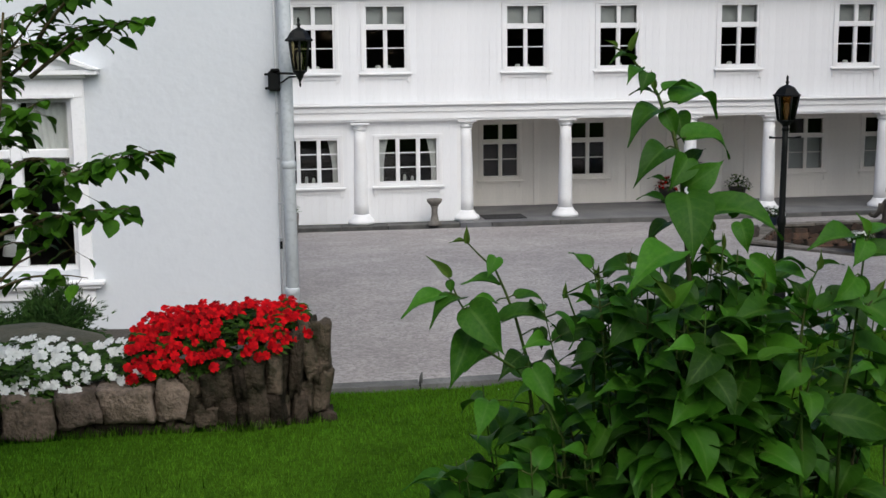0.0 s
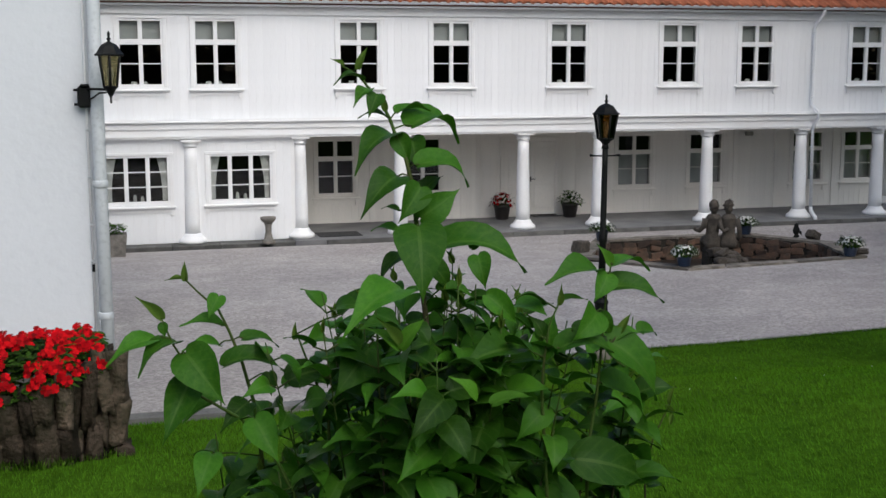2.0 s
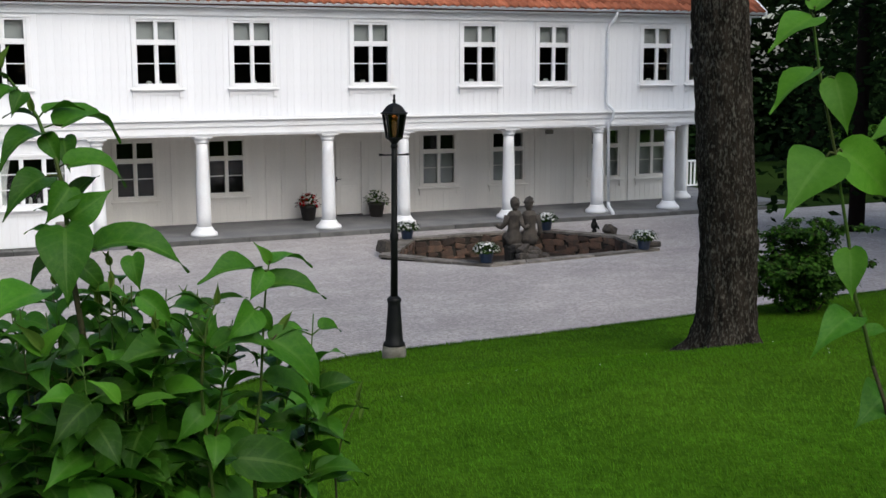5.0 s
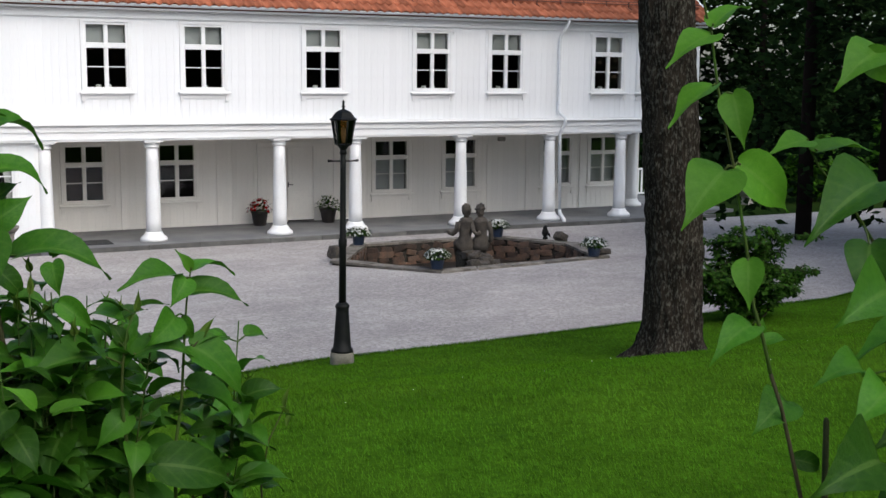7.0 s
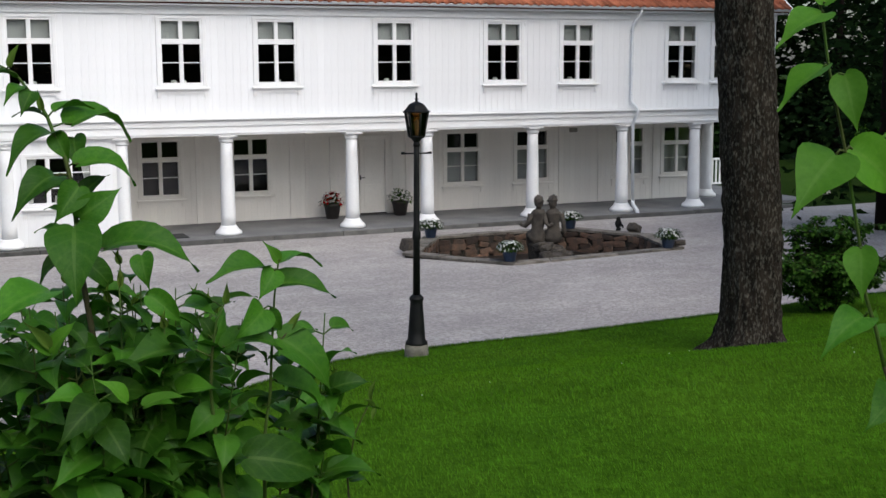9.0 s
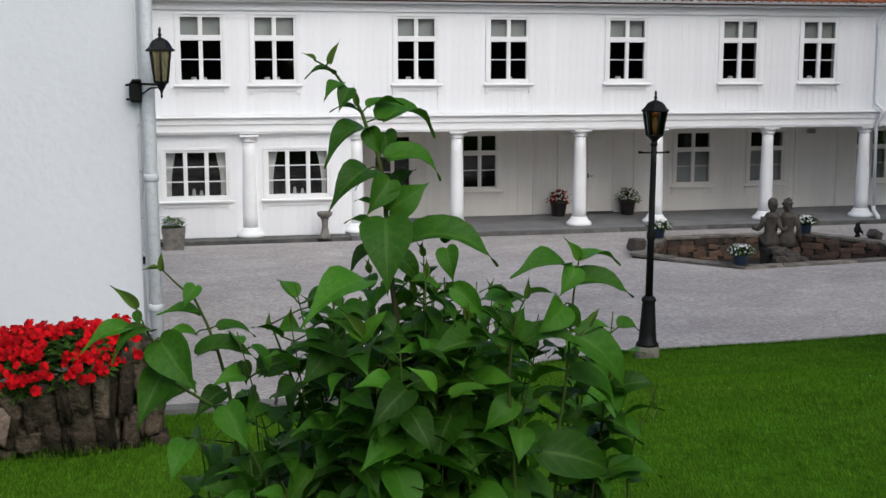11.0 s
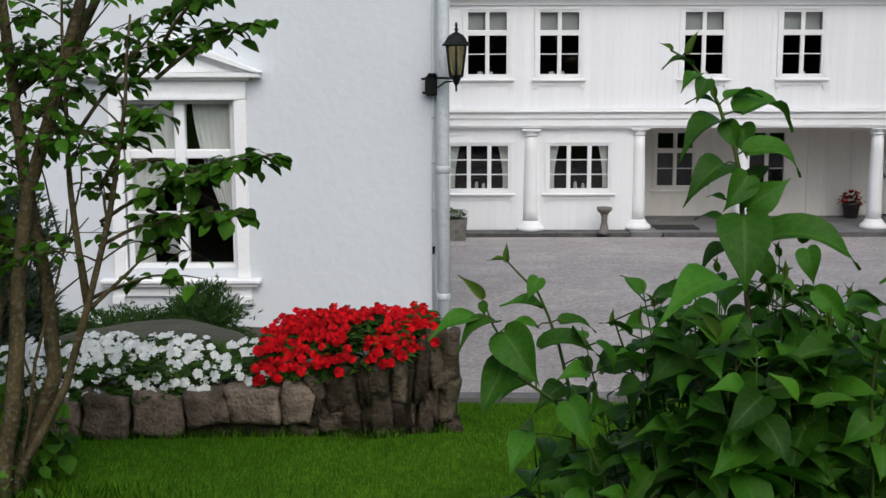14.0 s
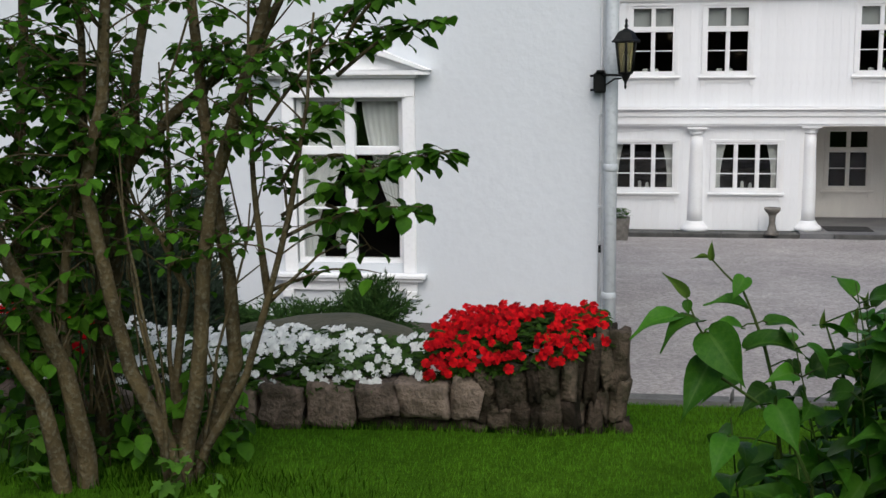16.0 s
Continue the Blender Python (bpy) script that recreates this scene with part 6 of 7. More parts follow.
for k in range(34):
    a = 2.399 * k + 1.0
    rad = 0.10 + 0.34 * ((k * 0.618) % 1)
    tip = Vector((1.12 + rad * 1.2 * math.cos(a), 2.72 + rad * 0.8 * math.sin(a), r.uniform(3.34, 3.66) - 0.05 * (math.cos(a) < -0.5)))
    base = ROOT + Vector((r.uniform(-.1, .1), r.uniform(-.1, .1), 0))
    shoot(lil, bend(base, tip, ((tip.x - base.x) * 0.25, (tip.y - base.y) * 0.2, 0), 10), 0.005, 9, r.uniform(0.105, 0.13), r.uniform(0, 180), r, woody=0.9, first=0.4, tip=False, pitch=(-50, 30))
for k in range(20):
    a = 2.399 * k
    rad = 0.03 + 0.21 * (k / 19) ** 0.7
    tip = Vector((1.15 + rad * 1.25 * math.cos(a), 2.66 + rad * 0.8 * math.sin(a), 3.93 - 0.45 * rad - 0.05 * r.random()))
    shoot(lil, bend(ROOT + Vector((r.uniform(-.06, .06), r.uniform(-.06, .06), 0)), tip, (0, 0.03, 0), 10), 0.004, 7, r.uniform(0.085, 0.11), r.uniform(0, 180), r, woody=0.85, first=0.74, tip=k % 2 == 0, pitch=(-48, 16))
for key, g in REST.items():
    tagged(part("inner_leaves", g, bpy.data.materials[key], lil), kind="stuff")
count, REST = 0, {}

# lilac shoots close to the camera on the other side
lil2 = thing("lilac_bush", "slender lilac shoots with bright heart-shaped leaves", "lilac bush")
ROOT2 = Vector((1.97, 1.62, 2.56))
SHOOTSTEM = [(1.945, 1.66, 3.722), (1.942, 1.68, 3.782), (1.934, 1.69, 3.831), (1.923, 1.7, 3.873),
    (1.918, 1.71, 3.914), (1.909, 1.72, 3.955), (1.894, 1.72, 4.026), (1.883, 1.72, 4.068),
    (1.868, 1.72, 4.129), (1.855, 1.72, 4.17), (1.839, 1.72, 4.223), (1.835, 1.73, 4.282),
    (1.822, 1.73, 4.32)]
SIDE = [(2.171, 1.76, 3.981), (2.144, 1.76, 4.021), (2.111, 1.76, 4.06), (2.052, 1.77, 4.121), (2.029, 1.77, 4.152)]
SHOOT = [(1.829, 0, 4.295, 1.901, 0.02, 4.318, 0.4, "young"), (1.827, 0, 4.284, 1.747, -0.02, 4.244, 0.6, "young"), (1.831, 0, 4.224, 1.761, -0.01, 4.176, 0.35, "young"), (1.853, -0.01, 4.216, 1.858, -0.03, 4.15, 1, "young"),
    (1.854, 0, 4.125, 1.769, -0.03, 4.059, 0.8, "young"), (1.878, 0, 4.131, 1.976, 0.02, 4.066, 0.75, "young"), (2.031, 0.05, 4.155, 1.953, 0.04, 4.137, 0.6, "young"), (1.888, -0.01, 4.015, 1.876, -0.03, 3.956, 1, "young"),
    (1.908, 0, 3.931, 1.835, -0.01, 3.888, 0.6, "leaf"), (1.92, 0, 3.92, 1.925, 0, 3.941, 0.8, "young"), (1.927, 0, 3.909, 1.965, 0, 3.907, 0.6, "leaf")]
SHOOT_SIDE = [(2.1, 0, 4.271, 2.002, -0.02, 4.218, 0.65, "young"), (2.074, 0, 4.269, 2.116, -0.01, 4.222, 0.9, "young"), (2.039, 0.04, 4.142, 2.148, 0.04, 4.135, 0.2, "young"), (2.075, -0.03, 4.106, 1.929, -0.06, 4.036, 0.7, "leaf"),
    (2.077, -0.02, 4.025, 2.034, -0.06, 3.941, 0.9, "leaf"), (2.051, -0.08, 3.978, 1.922, -0.12, 3.948, 0.9, "leaf"), (2.103, 0, 3.847, 1.993, -0.02, 3.847, 0.6, "leaf"), (2.094, -0.05, 3.839, 1.996, -0.08, 3.804, 0.9, "leaf"),
    (2.032, -0.1, 3.769, 1.867, -0.15, 3.761, 0.8, "leaf"), (2.077, -0.02, 3.754, 2.026, -0.05, 3.707, 0.9, "leaf"), (1.968, 0, 3.829, 1.896, -0.02, 3.796, 0.9, "leaf"), (1.988, 0, 3.748, 2.032, 0, 3.728, 0.7, "leaf")]
main = stem_line(lil2, bend(ROOT2, SHOOTSTEM[0], (0.01, 0, 0), 5)[:-1] + SHOOTSTEM + [(1.812, 1.73, 4.40), (1.81, 1.73, 4.50)], 0.0032, 0.0013, 0.42)
side = stem_line(lil2, bend(ROOT2 + Vector((0.2, 0.1, 0)), SIDE[0], (0.05, 0, 0), 5)[:-1] + SIDE, 0.0042, 0.0011, 0.6)
far = stem_line(lil2, bend(ROOT2 + Vector((0.2, 0.05, 0)), (2.13, 1.72, 4.35), (0.05, 0, 0), 8), 0.0042, 0.0014, 0.5)
leaf_group(lil2, SHOOT, 1.72, [main, side], (-0.65, -0.76))
leaf_group(lil2, SHOOT_SIDE, 1.72, [side, far], (-0.72, -0.70))
for tip, size, nn in (((2.17, 1.66, 3.98), 0.115, 6), ((2.14, 1.62, 3.80), 0.11, 6), ((2.10, 1.60, 3.70), 0.105, 6), ((2.20, 1.72, 4.16), 0.115, 6), ((2.06, 1.56, 3.62), 0.11, 6)):
    base = ROOT2 + Vector((r.uniform(0.12, .22), r.uniform(-.08, .06), 0))
    shoot(lil2, bend(base, tip, (0.06, 0, 0), 9), 0.004, nn, size, r.uniform(0, 180), r, LEAVES, 0.7, 0.62, pitch=(-55, -5))
part("broken_twig", Geo().tube([(2.04, 1.66, 2.9), (2.024, 1.70, 3.70), (2.02, 1.70, 3.80), (2.019, 1.70, 3.805)], [0.0046, 0.0044, 0.004, 0.0022], 7), TWIG, lil2)

# ---- many-stemmed shrub by the bed ----
r = random.Random(5)
shr = thing("garden_shrub", "old many-stemmed shrub with sparse dark leaves", "shrub", at=(0, 0, 0))
# stems: radius, depth, then points (across, height) from the foot up
STOUT = [(0.040, 5.60, (-1.66, 2.3), (-1.655, 2.52), (-1.726, 2.90), (-1.789, 3.05), (-1.88, 3.25), (-1.993, 3.495), (-2.15, 4.0), (-2.2, 4.8)),
         (0.026, 5.75, (-1.76, 2.3), (-1.78, 2.63), (-1.80, 3.10), (-1.747, 3.40), (-1.647, 3.80), (-1.621, 4.28), (-1.62, 5.2)),
         (0.036, 5.65, (-1.27, 2.3), (-1.296, 2.546), (-1.448, 2.87), (-1.539, 3.25), (-1.617, 3.69), (-1.515, 4.05), (-1.486, 4.47), (-1.40, 5.3)),
         (0.037, 5.70, (-1.255, 2.3), (-1.25, 2.43), (-1.172, 2.87), (-1.142, 3.32), (-1.09, 3.685), (-0.951, 4.11), (-0.83, 4.50), (-0.7, 5.2)),
         (0.035, 5.85, (-1.27, 2.3), (-1.22, 2.47), (-1.052, 2.88), (-1.083, 3.27), (-1.158, 3.74), (-1.189, 4.04), (-1.228, 4.52), (-1.25, 5.3))]
DARK = [(0.030, 6.10, (-1.80, 2.3), (-1.75, 3.3), (-1.702, 3.586), (-1.541, 3.80), (-1.344, 3.98), (-1.125, 4.156), (-0.99, 4.193), (-0.813, 4.53), (-0.7, 5.2)),
        (0.032, 6.20, (-1.82, 2.25), (-1.81, 2.6), (-1.723, 3.44), (-1.619, 3.84), (-1.606, 4.10), (-1.523, 4.54), (-1.5, 5.3)),
        (0.034, 6.00, (-2.08, 2.25), (-2.096, 2.49), (-2.127, 3.33), (-2.134, 3.65), (-2.073, 4.24), (-2.08, 5.2)),
        (0.036, 5.50, (-1.72, 2.3), (-1.748, 2.53), (-1.808, 2.80), (-1.925, 2.97), (-2.115, 3.19), (-2.4, 3.8), (-2.6, 4.6))]
SLENDER = [(0.020, 5.75, (-1.22, 2.35), (-1.164, 2.505), (-0.958, 2.86), (-0.846, 3.215), (-0.707, 3.755), (-0.655, 4.04), (-0.6, 4.6)),
           (0.015, 5.80, (-0.86, 3.17), (-0.899, 3.43), (-0.917, 3.80), (-0.917, 4.18), (-0.9, 4.7)),
           (0.020, 5.90, (-1.33, 2.3), (-1.351, 2.757), (-1.274, 3.204), (-1.375, 3.434), (-1.487, 3.573), (-1.6, 3.9)),
           (0.011, 5.90, (-1.36, 2.3), (-1.371, 2.915), (-1.336, 3.41), (-1.319, 4.11), (-1.199, 4.43), (-1.1, 4.8)),
           (0.010, 5.60, (-1.28, 2.4), (-1.292, 2.79), (-1.363, 3.185), (-1.419, 3.574), (-1.423, 4.0)),
           (0.010, 5.70, (-1.34, 2.4), (-1.368, 2.785), (-1.443, 3.113), (-1.501, 3.51), (-1.552, 4.0))]
WHIPS = [(0.010, 5.80, (-1.20, 2.4), (-1.178, 2.58), (-1.104, 2.946), (-0.954, 3.454), (-0.921, 3.676)), (0.009, 6.0, (-1.40, 3.35), (-1.42, 3.856), (-1.435, 4.38)), (0.009, 5.72, (-0.85, 3.18), (-0.744, 3.276), (-0.63, 3.387), (-0.433, 3.475))]
stem_pts = []
for rad, y, *raw in STOUT + DARK + SLENDER + WHIPS:
    pts = []
    for i in range(len(raw) - 1):
        for k in range(3):
            p = Vector((*raw[i], 0)).lerp(Vector((*raw[i + 1], 0)), k / 3)
            p = Vector((p.x, y + 0.05 * (p.y - 2.4) * math.sin(y * 40), p.y))
            pts.append(p + noise.noise_vector(p * 4.0) * 0.012)
    n = len(pts)
    if rad > 0.012:
        stem_pts.append(pts)
    part("trunk", Geo().tube(pts, [rad * 1.12 * (1.3 if i == 0 else 1.08 if i < 3 else 1) * (1 - (0.5 * i / n if rad > 0.022 else 0.82 * (i / n) ** 1.3)) + (0.0015 if rad > 0.012 else 0.0006) * noise.noise(pts[i] * 9) for i in range(n)], 9), STEMBARK, shr)
leafg, twigs = Geo(), Geo()


def maple_leaf(g, c, d, nrm, size):
    """A leaf with five toothed lobes."""
    d = Vector(d).normalized()
    s = d.cross(Vector(nrm)).normalized()
    nrm = s.cross(d)
    c = Vector(c)
    half = ((-0.05, 0.06), (-0.12, 0.30), (0.02, 0.34), (0.10, 0.26), (0.22, 0.50), (0.36, 0.58), (0.44, 0.40), (0.46, 0.24), (0.66, 0.30), (0.76, 0.18), (0.88, 0.12))
    rim = [(0.04, 0.0)] + [(u, w) for u, w in half] + [(1.0, 0.0)] + [(u, -w) for u, w in reversed(half)]
    pts = [c + d * size * 0.3] + [c + d * size * u + s * size * w + nrm * size * (0.18 * abs(w) - 0.2 * u * u) for u, w in rim]
    g.add(pts, [(0, i + 1, i + 2) for i in range(len(rim) - 1)] + [(0, len(rim), 1)], True)


def lobed_leaf(g, c, d, nrm, size):
    """A five-lobed leaf, slightly folded along its middle, with a drooping tip."""
    d = Vector(d).normalized()
    s = d.cross(Vector(nrm)).normalized()
    nrm = s.cross(d)
    c = Vector(c)
    half = ((0.01, 0.10), (0.08, 0.24), (0.20, 0.35), (0.34, 0.40), (0.44, 0.39), (0.54, 0.42), (0.66, 0.37), (0.78, 0.26), (0.90, 0.13))
    rim = [(0.03, 0.0)] + [(u, w) for u, w in half] + [(1.0, 0.0)] + [(u, -w) for u, w in reversed(half)]
    pts = [c + d * size * 0.36] + [c + d * size * u + s * size * w + nrm * size * (0.30 * abs(w) - 0.26 * u * u) for u, w in rim]
    g.add(pts, [(0, i + 1, i + 2) for i in range(len(rim) - 1)] + [(0, len(rim), 1)], True)


def broad_leaf(g, c, d, nrm, size):
    oval_leaf(g, c, d, nrm, size, size * 0.78)


def leafy_branch(a, b, sag, rad, n, size, where=leafg, wood=twigs, rr=r, blade=lobed_leaf):
    pts = bend(a, b, sag, 7)
    pts = [p + noise.noise_vector(p * 5) * 0.02 for p in pts]
    wood.tube(pts, [rad * (1 - 0.8 * i / 7) for i in range(8)], 5)
    for _ in range(n):
        f = rr.uniform(0.3, 1.0)
        i = min(6, int(f * 7))
        p = pts[i].lerp(pts[i + 1], f * 7 - i)
        az = rr.uniform(0, 6.28)
        d = Vector((math.cos(az), math.sin(az), rr.uniform(-0.7, 0.3)))
        q = p + d * rr.uniform(0.01, 0.08)
        wood.tube([p, q], 0.0015, 3)
        w = size * rr.uniform(0.65, 1.15)
        blade(where, q, d + Vector((0, 0, rr.uniform(-.5, .25))), (rr.uniform(-.5, .5), rr.uniform(-.6, .2), 1), w)


# spreading branches towards the house window
for a, b, n in (((-0.80, 5.8, 3.55), (-0.04, 5.6, 3.85), 95), ((-0.80, 5.75, 3.45), (-0.16, 5.6, 3.62), 60), ((-0.70, 5.9, 4.1), (-0.22, 5.8, 4.38), 34), ((-0.88, 5.8, 3.2), (-0.35, 5.7, 3.32), 14), ((-0.80, 5.8, 3.7), (-0.50, 5.7, 4.05), 30), ((-0.9, 5.8, 3.9), (-0.35, 5.9, 4.55), 30), ((-0.55, 5.8, 4.15), (-0.05, 5.7, 4.38), 34), ((-0.58, 5.8, 3.8), (-0.36, 5.75, 3.66), 9), ((-0.6, 5.8, 3.6), (-0.40, 5.7, 3.42), 8), ((-0.5, 5.8, 4.3), (-0.15, 5.6, 4.6), 30)):
    leafy_branch(a, b, (0, 0, 0.05), 0.010, int(n * 1.1), 0.076)
for k in range(165):
    pts = r.choice(stem_pts)
    p = pts[r.randrange(len(pts) // 2, len(pts))]
    az = r.uniform(0, 6.28)
    e = p + Vector((math.cos(az) * 0.42, math.sin(az) * 0.42, r.uniform(0.0, 0.35))) * r.uniform(0.4, 1.1)
    leafy_branch(p, e, (0, 0, 0.04), 0.005, r.randrange(9, 17), 0.062)
# the crowded side away from the window
left = [q for q in stem_pts if q[len(q) // 2].x < -1.55]
for k in range(165):
    pts = r.choice(left)
    p = pts[r.randrange(len(pts) // 3, len(pts))]
    e = p + Vector((r.uniform(-0.75, 0.02), r.uniform(-0.1, 0.8), r.uniform(-0.15, 0.35))) * r.uniform(0.4, 1.1)
    leafy_branch(p, e, (0, 0, 0.04), 0.006, r.randrange(10, 18), 0.08)
for k in range(26):
    x = r.uniform(-2.1, -0.8)
    leafy_branch((x, 5.9, 2.6 + 0.8 * (x > -1)), (x + r.uniform(-.3, .3), 5.9 + r.uniform(-.2, .2), r.uniform(3.5, 4.5)), (r.uniform(-.1, .1), 0, 0), 0.006, 4, 0.06)
part("brushwood", twigs, STEMBARK, shr)
tagged(part("crown", leafg, SHRUBLEAF, shr), kind="stuff")
sprout, sw = Geo(), Geo()
for k in range(7):
    x, y = r.choice(((-1.35, 5.6), (-1.2, 5.6), (-1.75, 5.5), (-2.0, 5.6)))
    x, y = x + r.gauss(0, .1), y + r.gauss(0, .06)
    leafy_branch((x, y, 2.4), (x + r.uniform(-.1, .1), y - r.uniform(0, .15), 2.45 + r.random() ** 1.5 * 0.5), (0, 0, 0.02), 0.004, 6, 0.075, sprout, sw, blade=maple_leaf)
under, uw = Geo(), Geo()
for k in range(46):
    x, y = r.uniform(-2.4, -1.15), r.uniform(5.85, 6.5)
    leafy_branch((x, y, 2.3), (x + r.uniform(-.15, .15), y - r.uniform(0, .15), 2.45 + r.random() * 0.45), (0, 0, 0.02), 0.004, 9, 0.095, under, uw)
tagged(part("undergrowth_wood", uw, TWIG, shr), kind="stuff")
tagged(part("undergrowth", under, SHRUBLEAF, shr, "dark leaves crowding between the stems"), kind="stuff")
tagged(part("sprout_wood", sw, GREENSTEM, shr), kind="stuff")
tagged(part("sprout_leaves", sprout, YOUNG, shr, "bright fresh leaves sprouting from the base"), kind="stuff")

# ---- big tree on the lawn ----
tr = thing("tree", "large tree with dark fissured bark on the lawn", "tree", at=(8.94, 10.95, 1.22))
g = Geo()
n, rows = 90, 130
for j in range(rows):
    z = -0.25 + 7.5 * (j / (rows - 1)) ** 1.3
    rad = 0.305 + 0.18 * math.exp(-max(0, z) * 6.5) - 0.006 * z
    cx = -0.087 * max(0.0, z - 1.2)
    for i in range(n):
        a = 2 * math.pi * i / n
        buttress = 1 + 0.20 * math.exp(-max(0, z) * 6) * math.sin(a * 5 + 1)
        groove = 0.024 * noise.noise(Vector((math.cos(a) * 11, math.sin(a) * 11, z * 7 + 4))) + 0.018 * noise.noise(Vector((math.cos(a) * 7, math.sin(a) * 7, z * 6.0))) + 0.012 * noise.noise(Vector((math.cos(a) * 16, math.sin(a) * 16, z * 5)))
        g.v.append((cx + (rad * buttress + groove) * math.cos(a), (rad * buttress + groove) * math.sin(a), z))
g.f = [(j * n + i, j * n + (i + 1) % n, (j + 1) * n + (i + 1) % n, (j + 1) * n + i) for j in range(rows - 1) for i in range(n)]
g.s = [True] * len(g.f)
part("trunk", g, BARK, tr)


def bare_patch(label, cx, cy, rx, ry, seed):
    """Trodden earth lying on the lawn, with a ragged outline."""
    g, n = Geo(), 48
    rows = [(0.0, 0.03), (0.5, 0.03), (0.85, 0.022), (1.0, -0.01)]
    vs = []
    for f, h in rows:
        for i in range(n):
            a = 2 * math.pi * i / n
            q = f * (0.8 + 0.5 * noise.noise(Vector((math.cos(a) * 2.2, math.sin(a) * 2.2, seed))))
            x, y = cx + math.cos(a) * rx * q, cy + math.sin(a) * ry * q
            vs.append((x, y, lawn_z(x, y) + h))
    g.add(vs, [(j * n + i, j * n + (i + 1) % n, (j + 1) * n + (i + 1) % n, (j + 1) * n + i) for j in range(3) for i in range(n)], True)
    return solid("bare_soil", g, EARTH, label, "soil")


EARTH = mat("brown_earth_with_grass", (0.085, 0.055, 0.03), 0.95, (0.04, 0.055, 0.012), 4, 0.8, 40, fine=(0.04, 0.028, 0.016))
bare_patch("bare brown earth round the foot of the tree", 8.93, 10.55, 0.72, 0.50, 2.0)
crown, limbs = Geo(), Geo()
for k in range(16):
    a, z = k * 2.4, 5.6 + 0.28 * k
    e = Vector((math.cos(a) * r.uniform(1.6, 3.0), math.sin(a) * r.uniform(1.6, 3.0), z + r.uniform(0.8, 2.2)))
    base = Vector((-0.087 * (min(z, 7) - 1.2), 0, min(z, 7.1)))
    limbs.tube(bend(base, e, (0, 0, 0.2), 5), [0.10, 0.085, 0.065, 0.045, 0.03, 0.015], 7)
    for _ in range(90):
        c = base.lerp(e, r.uniform(0.45, 1.1)) + Vector((r.gauss(0, .45), r.gauss(0, .45), r.gauss(0, .4)))
        az = r.uniform(0, 6.28)
        oval_leaf(crown, c, (math.cos(az), math.sin(az), r.uniform(-.6, .3)), (0, 0, 1), 0.2, 0.15)
part("limbs", limbs, BARK, tr)
tagged(part("crown", crown, SHRUBLEAF, tr), kind="stuff")


def leafy_shrub(name, label, centre, size, n, leaf, material, seed):
    rr = random.Random(seed)
    ob = thing(name, label, "shrub", at=centre)
    lf, wd = Geo(), Geo()
    for k in range(24):
        a, el = rr.uniform(0, 6.28), rr.uniform(0.35, 1.45)
        lump = 0.8 + 0.5 * noise.noise(Vector((math.cos(a) * 1.5 + seed, math.sin(a) * 1.5, el)))
        e = Vector((math.cos(a) * math.cos(el) * size[0], math.sin(a) * math.cos(el) * size[1], math.sin(el) * size[2])) * lump
        leafy_branch(Vector((e.x * 0.12, e.y * 0.12, -0.1)), e, (0, 0, 0.1), 0.016, n // 24, leaf, lf, wd, rr, broad_leaf)
        for q in range(4):
            f = e * rr.uniform(0.5, 1.0)
            leafy_branch(f, f + Vector((rr.gauss(0, .25) * size[0], rr.gauss(0, .25) * size[1], rr.uniform(-.1, .25))), (0, 0, 0.03), 0.006, n // 60, leaf, lf, wd, rr, broad_leaf)
    part("brushwood", wd, TWIG, ob)
    tagged(part("foliage", lf, material, ob), kind="stuff")
    return ob


leafy_shrub("garden_shrub", "dense dark green shrub at the lawn's edge", (11.75, 12.9, 1.0), (1.25, 0.9, 1.5), 6600, 0.058, GARDENLEAF, 11)
leafy_shrub("garden_shrub", "green shrub across the gravel drive", (32.0, 33.0, -0.3), (2.4, 1.5, 2.6), 1600, 0.22, SHRUBLEAF, 12)
leafy_shrub("garden_shrub", "round green shrub before the dark trees", (37.0, 34.0, -0.3), (3.0, 2.0, 3.4), 1600, 0.26, SHRUBLEAF, 13)


# ---- woods beyond the house, and unseen woods added behind and beside the camera ----
def wood_tree(rr, x, y, z, h, spread, trunks, leaves, conifer):
    trunks.tube([(x, y, z - 0.5), (x + rr.uniform(-.2, .2), y, z + h * 0.4), (x + rr.uniform(-.4, .4), y, z + h)], [0.22, 0.15, 0.04], 7)
    n = 560 if conifer else 520
    for _ in range(n):
        f = rr.uniform(0.06, 1.0) if conifer else rr.uniform(0.16, 1.0)
        a = rr.uniform(0, 6.28)
        w = spread * ((1 - f) ** 0.8 + 0.05 if conifer else math.sin(math.pi * min(1, 0.12 + 0.85 * f)) * (0.75 + 0.35 * noise.noise(Vector((x + a, y, f * 4)))))
        rad = w * rr.uniform(0.35, 1.0)
        c = Vector((x + math.cos(a) * rad, y + math.sin(a) * rad, z + h * f - (0.15 * rad if conifer else 0)))
        for _k in range(5):
            az = rr.uniform(0, 6.28)
            d = Vector((math.cos(az), math.sin(az), rr.uniform(-0.9, 0.3))).normalized()
            s = d.orthogonal().normalized() * rr.uniform(0.05, 0.12)
            p = c + Vector((rr.gauss(0, .35), rr.gauss(0, .35), rr.gauss(0, .3)))
            leaves.add([p - s, p + d * rr.uniform(0.12, 0.26), p + s, p - d * 0.12], [(0, 1, 2, 3)])


